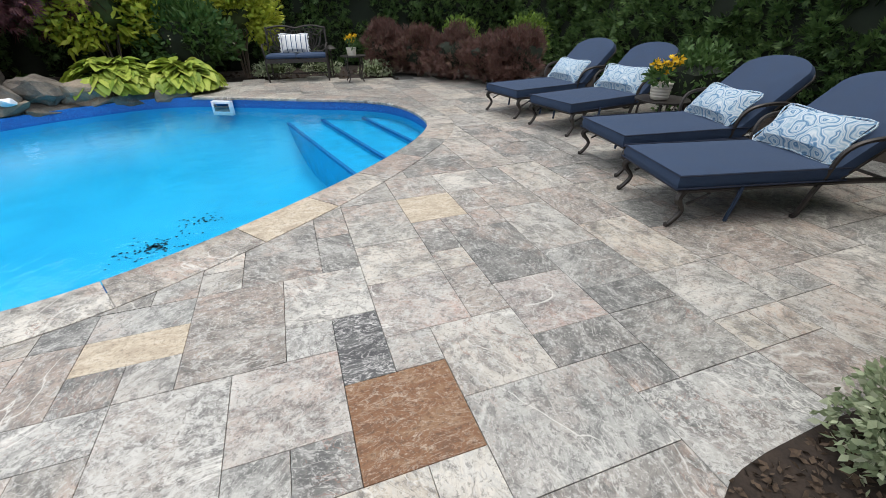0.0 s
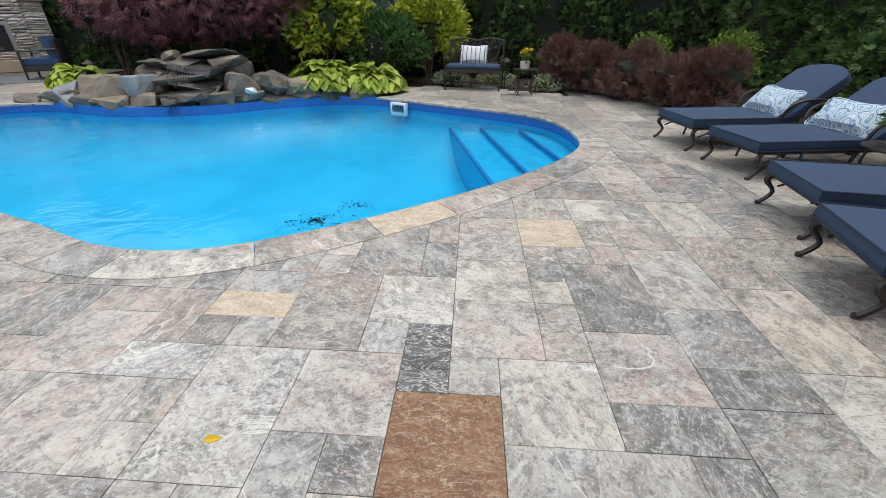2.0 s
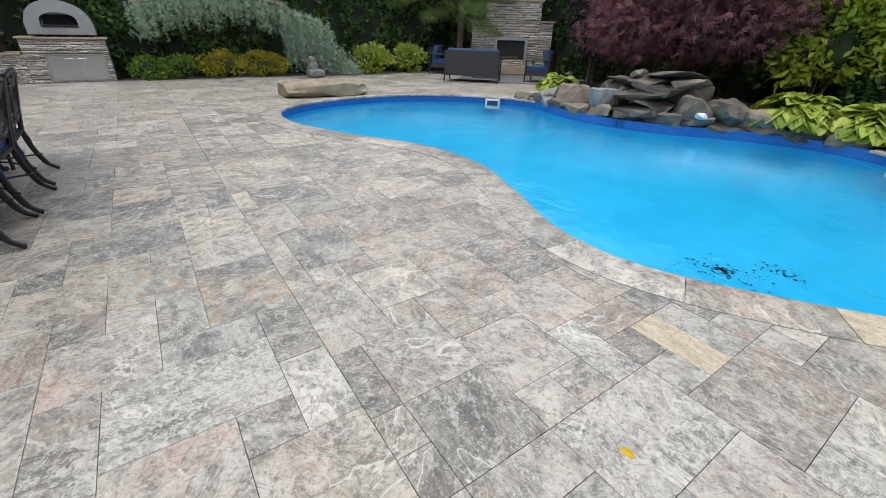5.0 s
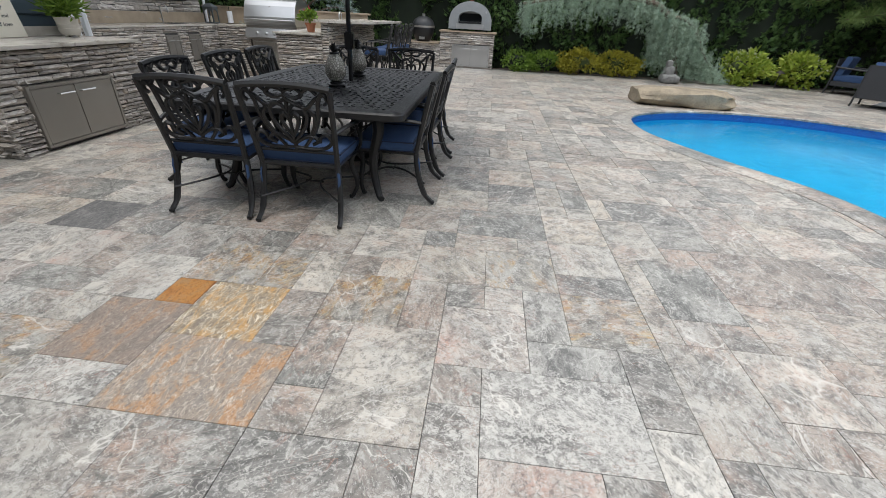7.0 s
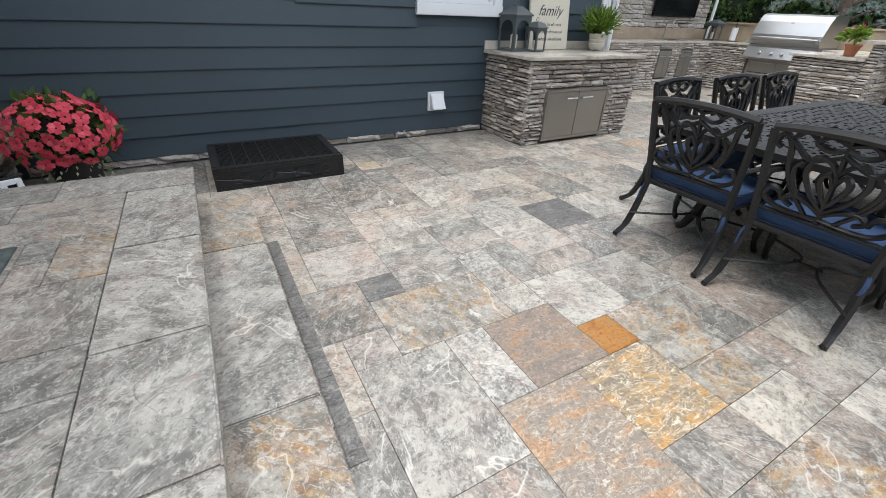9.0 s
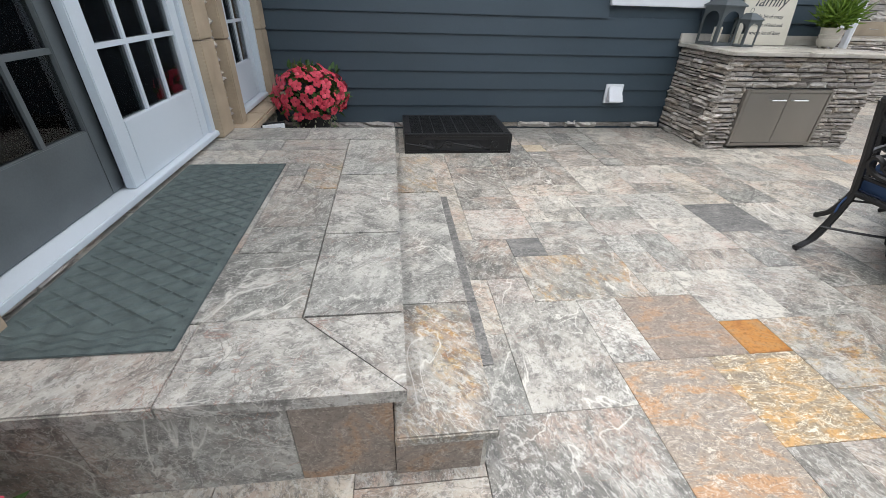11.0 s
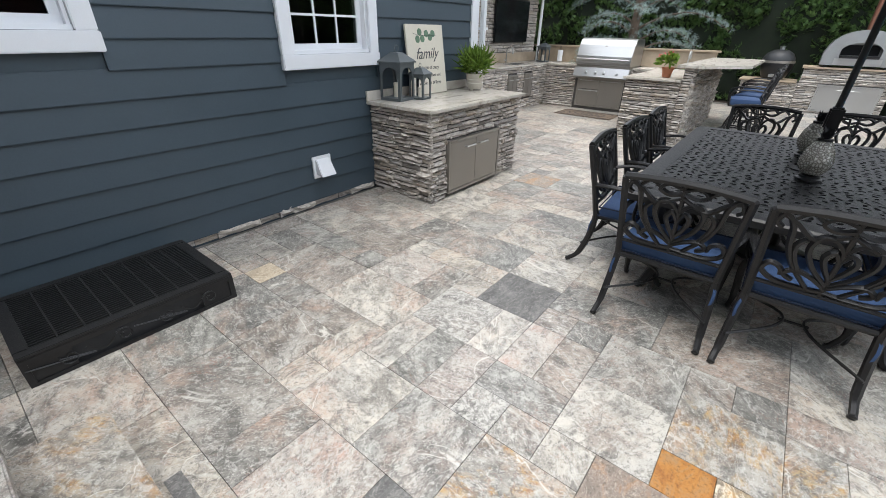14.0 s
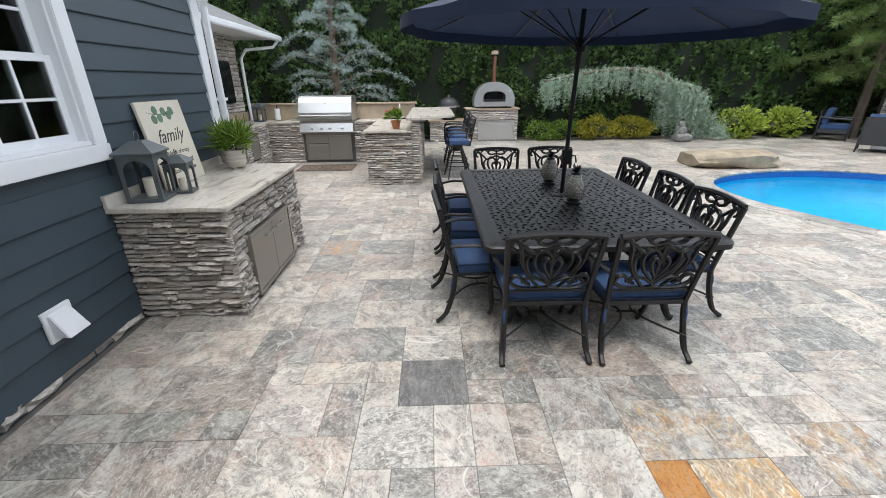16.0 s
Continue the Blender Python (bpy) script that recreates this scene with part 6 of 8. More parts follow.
# ---- cast metal furniture ----
def scroll_back(bm, w, z0, z1, y0, lean, r=0.0125):
    """Pierced scrollwork between two uprights, leaning back."""
    def P(x, t):
        z = z0 + (z1 - z0) * t
        return (x * w, y0 + lean * (z - z0) / max(0.01, z1 - z0), z)
    for s in (-1, 1):
        for pts in ([(0.0, 0.05), (0.35, 0.03), (0.70, 0.05), (0.90, 0.16), (0.82, 0.28), (0.66, 0.24), (0.62, 0.15)],
                    [(0.0, 0.10), (0.22, 0.20), (0.46, 0.25), (0.58, 0.17), (0.44, 0.11)],
                    [(0.22, 0.05), (0.52, 0.30), (0.68, 0.54), (0.74, 0.80), (0.88, 0.93), (0.96, 0.82), (0.87, 0.76)],
                    [(0.40, 0.22), (0.56, 0.42), (0.60, 0.58), (0.50, 0.68)],
                    [(0.0, 0.14), (0.28, 0.34), (0.42, 0.56), (0.34, 0.74), (0.14, 0.73), (0.0, 0.60)],
                    [(0.0, 0.22), (0.14, 0.38), (0.20, 0.52), (0.10, 0.60), (0.0, 0.48)],
                    [(0.0, 0.82), (0.22, 0.74), (0.46, 0.70), (0.70, 0.84), (0.90, 0.91)],
                    [(0.0, 0.93), (0.26, 0.98), (0.40, 0.90), (0.22, 0.84), (0.0, 0.88)],
                    [(0.40, 0.91), (0.58, 0.99), (0.74, 0.90)]):
            tube(bm, curve([P(s * x, t) for x, t in pts], 4), [r * (1.15 - 0.5 * abs(i / (len(pts) * 4 - 4) - 0.5)) for i in range(len(pts) * 4 - 3)], 5, False, 1.3)
    tube(bm, [P(0, 0.0), P(0, 0.98)], r, 5)
    return bm


def armchair(at, label, metal=M_IRON, w=0.285, seat_z=0.40, back_z=0.93, group="dining chairs"):
    """Faces -y; the base lies between the feet."""
    c = thing("dining_chair", label, "chair", at, group)
    part("seat_frame", tube(bmesh.new(), [(-w, -0.25, seat_z), (w, -0.25, seat_z), (w * 0.93, 0.22, seat_z), (-w * 0.93, 0.22, seat_z)], 0.018, 6, True), metal, c)
    part("seat_pan", boxes(((-w + 0.02, -0.24, seat_z - 0.006), (w - 0.02, 0.21, seat_z + 0.006))), metal, c, smooth=False)
    cu = part("cushion", cushion(bmesh.new(), -w + 0.005, -0.265, w - 0.005, 0.20, seat_z + 0.012, seat_z + 0.085, 0.022), M_NAVY_SEAT, c, "blue box cushion")
    bm = bmesh.new()
    for zz in (seat_z + 0.018, seat_z + 0.083):
        tube(bm, [(-w, -0.27, zz), (w, -0.27, zz), (w, 0.205, zz), (-w, 0.205, zz)], 0.006, 5, True)
    part("piping", bm, M_PIPING, cu)
    for s in (-1, 1):
        part("tie", tube(bmesh.new(), curve([(s * w * 0.9, 0.21, seat_z + 0.03), (s * w * 0.98, 0.25, seat_z - 0.08), (s * w * 0.93, 0.24, seat_z - 0.24)], 4), 0.006, 4, False, 1.6), M_NAVY_SEAT, cu)
    for s in (-1, 1):
        part("leg", tube(bmesh.new(), curve([(s * w * 0.93, 0.22, seat_z), (s * w * 0.97, 0.24, seat_z * 0.6), (s * w * 1.0, 0.29, seat_z * 0.22), (s * w * 1.03, 0.345, 0.03), (s * w * 1.03, 0.375, 0.012)], 4), [0.022] * 9 + [0.018] * 4 + [0.017, 0.019, 0.02, 0.012], 6), metal, c)
        part("leg", tube(bmesh.new(), curve([(s * w, -0.25, seat_z), (s * w * 1.04, -0.29, seat_z * 0.75), (s * w * 1.0, -0.25, seat_z * 0.35), (s * w * 1.02, -0.29, 0.03), (s * w * 1.02, -0.32, 0.012)], 4), [0.022] * 9 + [0.017] * 4 + [0.017, 0.019, 0.02, 0.012], 6), metal, c)
        part("upright", tube(bmesh.new(), [(s * w * 0.93, 0.22, seat_z), (s * w * 0.97, 0.26, 0.6), (s * w * 1.03, 0.335, back_z - 0.02)], 0.020, 6), metal, c)
        part("arm", tube(bmesh.new(), curve([(s * w * 0.97, 0.26, 0.635), (s * w * 1.1, 0.12, 0.655), (s * w * 1.12, -0.08, 0.64), (s * w * 1.08, -0.23, 0.63), (s * w * 1.05, -0.27, 0.60), (s * w * 1.05, -0.24, 0.575)], 4), 0.013, 6, False, 1.4), metal, c)
        part("arm_post", tube(bmesh.new(), curve([(s * w, -0.24, seat_z), (s * w * 1.1, -0.20, 0.48), (s * w * 1.08, -0.24, 0.625)], 4), 0.012, 6), metal, c)
    top = [(x * w * 1.03, 0.335 + 0.01 * (1 - x * x), back_z - 0.015 + 0.022 * (1 - x * x)) for x in np.linspace(-1, 1, 11)]
    part("top_rail", tube(bmesh.new(), top, 0.021, 6), metal, c)
    part("lower_rail", tube(bmesh.new(), [(-w * 0.95, 0.23, 0.5), (w * 0.95, 0.23, 0.5)], 0.011, 6), metal, c)
    part("scroll_panel", scroll_back(bmesh.new(), w * 0.98, 0.51, back_z - 0.005, 0.235, 0.10), metal, c, "pierced scrollwork back panel")
    bm = bmesh.new()
    for a, b in (((-1, 1)), ((1, 1))):
        tube(bm, curve([(a * w * 0.99, 0.29, 0.17), (a * w * 0.3, 0.1, 0.20), (a * w * 0.22, -0.08, 0.20), (a * w * 1.0, -0.26, 0.17)], 5), 0.008, 5)
    tube(bm, [(-w * 0.24, 0.0, 0.2), (w * 0.24, 0.0, 0.2)], 0.008, 5)
    part("stretcher", bm, metal, c)
    return c


LBL = "black cast aluminium scroll-back armchair, blue cushion,"
chair0 = armchair(pose(-2.88, -2.755, 0, 0, 0, 270), LBL + " at table head")
for x, y, a in ((-2.86, -2.09, 270.5), (-5.52, -2.64, 88), (-5.56, -1.88, 92)):
    copy_thing(chair0, pose(x, y, 0, 0, 0, a))
for k, (x, y, a) in enumerate(((-3.36, -1.58, 1), (-4.05, -1.55, -2), (-4.78, -1.57, 2), (-3.40, -3.13, 184), (-4.15, -3.12, 178), (-4.88, -3.12, 181))):
    c = copy_thing(chair0, pose(x, y, 0, 0, 0, a))
    c["label"] = LBL + (" pool side" if k < 3 else " house side")

table = thing("dining_table", "large black cast aluminium table with pierced lattice top", "table", pose(-4.14, -2.275, 0))
TL, TW, TZ = 1.32, 0.87, 0.74
def rounded(a, b, r, n=5):
    out = []
    for cx, cy, t0 in ((a - r, b - r, 0), (-a + r, b - r, 90), (-a + r, -b + r, 180), (a - r, -b + r, 270)):
        out += [(cx + r * math.cos(radians(t0 + 90 * k / n)), cy + r * math.sin(radians(t0 + 90 * k / n))) for k in range(n + 1)]
    return out
bm = bmesh.new()
prof = [(0.0, -0.05), (0.0, -0.012), (0.012, 0.0), (0.10, 0.004), (0.13, 0.0), (0.13, -0.012)]
rings = []
for inset, dz in prof:
    rings.append([bm.verts.new((x, y, TZ + dz)) for x, y in rounded(TL - inset, TW - inset, max(0.02, 0.09 - inset * 0.5))])
for a, b in zip(rings, rings[1:]):
    for i in range(len(a)):
        bm.faces.new((a[i], a[(i + 1) % len(a)], b[(i + 1) % len(b)], b[i]))
part("rim", bm, M_IRON, table)
vs, fs = [], []
nx, ny = 38, 23
cx, cy = 2 * (TL - 0.125) / nx, 2 * (TW - 0.125) / ny
shapes = [(0.44, 0.22, 0.7), (0.33, 0.26, -0.6), (0.46, 0.17, 2.2), (0.22, 0.18, 0.0), (0.42, 0.2, 1.3)]
for i in range(nx):
    for j in range(ny):
        mx, my = min(i, nx - 1 - i), min(j, ny - 1 - j)
        if (i in (8, 9, 24, 25) or j in (10,)) and (i + j) % 2:
            ra, rb, an = 0.40, 0.16, 0.0 if j == 10 else 1.57
        else:
            ra, rb, an = shapes[(mx * 3 + my * 5 + (mx * my) % 3) % 5]
            an = an * (1 if i < nx / 2 else -1) * (1 if j < ny / 2 else -1) + 1.6 * math.sin(mx * 12.9 + my * 7.7)
        x, y = -TL + 0.125 + (i + 0.5) * cx, -TW + 0.125 + (j + 0.5) * cy
        hx, hy = 0.2 * math.sin(mx * 5.1 + my * 2.3), 0.26 * (1 if mx % 2 else -1) * (0.5 + 0.5 * math.sin(my * 3.7 + mx))
        ra, rb = ra * 0.95, rb * 0.95
        b = len(vs)
        out = [(-1, -1), (0, -1), (1, -1), (1, 0), (1, 1), (0, 1), (-1, 1), (-1, 0)]
        for u, v in out:
            vs.append((x + u * cx / 2, y + v * cy / 2, TZ - 0.004))
        for dz in (-0.002, -0.022):
            for u, v in out:
                t = math.atan2(v, u)
                px, py = ra * math.cos(t - an), rb * math.sin(t - an)
                k = 1.0 + 0.2 * math.sin(3 * t + i * 1.7 + j)
                q = (px * math.cos(an) - py * math.sin(an)) * k, (px * math.sin(an) + py * math.cos(an)) * k
                vs.append((x + max(-0.47, min(0.47, q[0] + hx)) * cx, y + max(-0.47, min(0.47, q[1] + hy)) * cy, TZ + dz))
        for k in range(8):
            l = (k + 1) % 8
            fs += [(b + k, b + l, b + 8 + l, b + 8 + k), (b + 8 + k, b + 8 + l, b + 16 + l, b + 16 + k)]
raw_mesh("lattice_top", vs, fs, M_IRON, table, "pierced lattice of small leaf-shaped openings")
part("centre_ring", turned(bmesh.new(), [(0.03, TZ - 0.02), (0.05, TZ - 0.02), (0.05, TZ + 0.006), (0.03, TZ + 0.006)], 16), M_IRON, table)
for sx in (-1, 1):
    for sy in (-1, 1):
        lx, ly = sx * (TL - 0.28), sy * (TW - 0.28)
        part("leg", tube(bmesh.new(), curve([(lx, ly, TZ - 0.03), (lx + sx * 0.05, ly + sy * 0.05, 0.58), (lx - sx * 0.02, ly - sy * 0.02, 0.3), (lx + sx * 0.03, ly + sy * 0.03, 0.06), (lx + sx * 0.07, ly + sy * 0.07, 0.022)], 5), [0.05 - 0.0014 * i for i in range(21)], 8), M_IRON, table)
bm = bmesh.new()
for s in (-1, 1):
    tube(bm, curve([(-TL + 0.3, s * (TW - 0.3), 0.25), (-0.3, s * 0.12, 0.25), (0.3, s * 0.12, 0.25), (TL - 0.3, s * (TW - 0.3), 0.25)], 6), 0.014, 6)
    tube(bm, [(s * (TL - 0.2), -TW + 0.2, TZ - 0.045), (s * (TL - 0.2), TW - 0.2, TZ - 0.045)], 0.018, 6)
    tube(bm, [(-TL + 0.2, s * (TW - 0.2), TZ - 0.045), (TL - 0.2, s * (TW - 0.2), TZ - 0.045)], 0.018, 6)
part("stretcher", bm, M_IRON, table)

# market umbrella through the table
umb = thing("market_umbrella", "open navy market umbrella on a black pole", "umbrella", pose(-4.26, -2.22, 0, -1.0, 0.8, 0))
part("base", turned(bmesh.new(), [(0, 0), (0.28, 0), (0.28, 0.03), (0.1, 0.07), (0.035, 0.1), (0.035, 0.3), (0, 0.3)], 20), M_BLACK, umb)
part("pole", tube(bmesh.new(), [(0, 0, 0.05), (0, 0, 2.62)], 0.021, 10), M_BLACK, umb)
part("crank_box", boxes(((-0.035, -0.04, 1.02), (0.035, 0.045, 1.17)), bevel=0.012), M_BLACK, umb)
part("crank_handle", tube(bmesh.new(), [(0.0, 0.04, 1.1), (0.0, 0.09, 1.1), (0.03, 0.095, 1.04)], 0.008, 6), M_BLACK, umb)
part("hub", turned(bmesh.new(), [(0, 2.0), (0.045, 2.0), (0.05, 2.06), (0.035, 2.1), (0, 2.1)], 12), M_BLACK, umb)
R, HZ, TZ2 = 1.56, 2.23, 2.70
n = 8
bm = bmesh.new()
rows = []
for k in range(7):
    t = k / 6
    rows.append([bm.verts.new((R * t * math.cos(a) * (1 - 0.05 * (i % 4 == 2)), R * t * math.sin(a) * (1 - 0.05 * (i % 4 == 2)), TZ2 + (HZ - TZ2) * (t ** 1.15) - 0.02 * math.sin(math.pi * t) * (1 if i % 4 == 2 else 0))) for i, a in enumerate(np.linspace(0, math.tau, n * 4 + 1)[:-1] + 0.2)] if k else [bm.verts.new((0, 0, TZ2))])
for a, b in zip(rows, rows[1:]):
    for i in range(n * 4):
        q = list(dict.fromkeys([a[i % len(a)], b[i], b[(i + 1) % (n * 4)], a[(i + 1) % len(a)]]))
        bm.faces.new(q)
last = rows[-1]
skirt = [bm.verts.new(v.co + Vector((0, 0, -0.09))) for v in last]
for i in range(n * 4):
    bm.faces.new((last[i], last[(i + 1) % len(last)], skirt[(i + 1) % len(last)], skirt[i]))
M_UMBRELLA = leafy("navy_umbrella_cloth", (0.012, 0.020, 0.044), (0.018, 0.030, 0.062), None, 0.8, 0.18)
cano = part("canopy", bm, M_UMBRELLA, umb, "navy canvas canopy")
for i in range(n):
    a = math.tau * i / n + 0.2
    part("rib", tube(bmesh.new(), [(0.03 * math.cos(a), 0.03 * math.sin(a), TZ2 - 0.03), (R * 0.5 * math.cos(a), R * 0.5 * math.sin(a), TZ2 + (HZ - TZ2) * 0.5 ** 1.15 - 0.02), (R * 0.98 * math.cos(a), R * 0.98 * math.sin(a), HZ - 0.01)], 0.008, 5), M_BLACK, umb)
    part("strut", tube(bmesh.new(), [(0.04 * math.cos(a), 0.04 * math.sin(a), 2.05), (R * 0.5 * math.cos(a), R * 0.5 * math.sin(a), TZ2 + (HZ - TZ2) * 0.5 ** 1.15 - 0.03)], 0.007, 5), M_BLACK, umb)

# glass pineapple lanterns
M_CRACKLE = Nodes("silvered_crackle_glass")
_p = M_CRACKLE.position()
_v = M_CRACKLE.add("ShaderNodeTexVoronoi", feature="DISTANCE_TO_EDGE")
_v.inputs["Scale"].default_value = 55.0
M_CRACKLE.link(_p, _v.inputs["Vector"])
M_CRACKLE.bump(_v.outputs["Distance"], 0.7, 0.01)
M_CRACKLE = M_CRACKLE.set(M_CRACKLE.ramp(_v.outputs["Distance"], [(0.0, (0.12, 0.11, 0.09)), (0.25, (0.42, 0.40, 0.35)), (0.6, (0.58, 0.56, 0.5))]), 0.18, 0.35)
for x, y in ((-3.86, -2.22), (-4.62, -2.24)):
    p = thing("pineapple_lantern", "silver crackle glass pineapple lantern with black crown", "lantern", pose(x, y, TZ + 0.006), "pineapple lanterns")
    part("stand", turned(bmesh.new(), [(0, 0), (0.075, 0), (0.075, 0.012), (0.06, 0.02), (0.062, 0.03), (0.045, 0.034), (0, 0.034)], 20), M_BLACK, p, "black turned stand")
    part("globe", turned(bmesh.new(), [(0.03, 0.034), (0.06, 0.045), (0.088, 0.09), (0.092, 0.13), (0.078, 0.19), (0.05, 0.245), (0.036, 0.26), (0.0, 0.262)], 24), M_CRACKLE, p)
    part("collar", turned(bmesh.new(), [(0.0, 0.258), (0.042, 0.258), (0.042, 0.272), (0.0, 0.272)], 16), M_BLACK, p)
    bm = bmesh.new()
    for k in range(16):
        a, t = k * 2.4, 0.35 + 0.5 * (k % 4) / 3
        d = Vector((math.cos(a) * t, math.sin(a) * t, 1)).normalized()
        s = d.cross(Vector((0, 0, 1))).normalized() * 0.011
        o = Vector((math.cos(a) * 0.015, math.sin(a) * 0.015, 0.27))
        l = 0.085 - 0.012 * (k % 4)
        tip = o + d * l + Vector((math.cos(a), math.sin(a), 0)) * 0.012
        q = [bm.verts.new(o - s * 0.6), bm.verts.new(o + s * 0.6), bm.verts.new(o + d * l * 0.5 + s), bm.verts.new(o + d * l * 0.5 - s), bm.verts.new(tip)]
        bm.faces.new((q[0], q[1], q[2], q[3]))
        bm.faces.new((q[3], q[2], q[4]))
    part("crown", bm, M_BLACK, p, "black metal leaf crown", smooth=False)


# ---- loungers ----
def lounger(at, label):
    """Foot end at the origin, head along +x."""
    c = thing("sun_lounger", label, "lounger", at, "sun loungers")
    w, L, z = 0.315, 1.95, 0.245
    for s in (-1, 1):
        part("side_rail", tube(bmesh.new(), [(0.02, s * w, z), (1.18, s * w, z), (1.9, s * w, z - 0.02)], 0.02, 6), M_BRONZE, c)
        part("leg", tube(bmesh.new(), curve([(0.05, s * w, z), (0.0, s * (w + 0.02), 0.195), (0.06, s * w, 0.105), (0.0, s * w, 0.02), (-0.03, s * w, 0.012)], 4), [0.024] * 6 + [0.017] * 8 + [0.02, 0.02, 0.012], 6), M_BRONZE, c)
        part("leg", tube(bmesh.new(), curve([(0.98, s * w, z), (0.94, s * (w + 0.01), 0.2), (0.90, s * w, 0.03), (0.87, s * w, 0.012)], 4), 0.018, 6), M_BRONZE, c)
        bm = tube(bmesh.new(), [(1.72 + 0.15 * math.cos(t), s * (w + 0.03), 0.155 + 0.15 * math.sin(t)) for t in np.linspace(0, math.tau, 25)[:-1]], 0.013, 6, True)
        for k in range(6):
            a = k * math.tau / 6
            tube(bm, [(1.72, s * (w + 0.03), 0.155), (1.72 + 0.145 * math.cos(a), s * (w + 0.03), 0.155 + 0.145 * math.sin(a))], 0.007, 5)
        wheel = part("wheel", bm, M_BRONZE, c, "spoked cast wheel")
        part("arm", tube(bmesh.new(), curve([(0.98, s * w, z), (1.0, s * (w + 0.03), 0.44), (1.12, s * (w + 0.05), 0.52), (1.4, s * (w + 0.05), 0.525), (1.62, s * (w + 0.03), 0.44), (1.7, s * w, z)], 5), 0.016, 6), M_BRONZE, c)
        part("bracket", tube(bmesh.new(), curve([(0.1, s * w, z), (0.22, s * w, 0.215), (0.08, s * w, 0.15)], 4), 0.009, 5), M_BRONZE, c)
    part("axle", tube(bmesh.new(), [(1.72, -w - 0.03, 0.155), (1.72, w + 0.03, 0.155)], 0.012, 6), M_BRONZE, c)
    part("front_rail", tube(bmesh.new(), [(0.02, -w, z), (0.02, w, z)], 0.02, 6), M_BRONZE, c)
    bm = bmesh.new()
    for k in range(9):
        box(bm, (0.1 + k * 0.12, -w, z - 0.004), (0.15 + k * 0.12, w, z + 0.006))
    part("sling", bm, M_BRONZE, c, smooth=False)
    mt = part("mattress", cushion(bmesh.new(), -0.03, -w - 0.02, 1.12, w + 0.02, z + 0.012, z + 0.10, 0.018, nx=12, ny=7), M_NAVY, c, "navy seat pad")
    bm = bmesh.new()
    for zz in (z + 0.017, z + 0.1):
        tube(bm, [(-0.034, -w - 0.024, zz), (1.12, -w - 0.024, zz), (1.12, w + 0.024, zz), (-0.034, w + 0.024, zz)], 0.006, 5, True)
    part("piping", bm, M_PIPING, mt)
    for s in (-1, 1):
        part("strap", tube(bmesh.new(), [(0.42, s * (w + 0.01), z + 0.02), (0.40, s * (w + 0.025), 0.2), (0.37, s * (w + 0.02), 0.02)], 0.012, 4, False, 1.8), M_NAVY, mt)
    tilt = Matrix.Translation((1.10, 0, z + 0.03)) @ Matrix.Rotation(radians(-40), 4, "Y")
    # arched back pad
    bm = bmesh.new()
    out = [(0.0, -w - 0.01), (0.62, -w - 0.01)] + [(0.62 + 0.17 * math.sin(t), -(w + 0.01) * math.cos(t)) for t in np.linspace(0.12, math.pi - 0.12, 12)] + [(0.62, w + 0.01), (0.0, w + 0.01)]
    lo = [bm.verts.new((x, y, 0.0)) for x, y in out]
    mid = [bm.verts.new((x + (0.012 if x > 0 else -0.0), y * 1.03, 0.04)) for x, y in out]
    hi = [bm.verts.new((x, y, 0.085)) for x, y in out]
    cr = [bm.verts.new((0.05 + (x - 0.05) * 0.86, y * 0.84, 0.105)) for x, y in out]
    for a, b in ((lo, mid), (mid, hi), (hi, cr)):
        for i in range(len(a)):
            bm.faces.new((a[i], a[(i + 1) % len(a)], b[(i + 1) % len(b)], b[i]))
    bm.faces.new(cr)
    bm.faces.new(lo[::-1])
    bmesh.ops.transform(bm, matrix=tilt, verts=bm.verts[:])
    bk = part("back_pad", bm, M_NAVY, c, "navy back pad with arched top")
    bm = bmesh.new()
    ring = [tilt @ Vector((x, y, 0.0)) for x, y in out]
    tube(bm, ring, 0.013, 6, True)
    part("back_frame", bm, M_BRONZE, c)
    return c


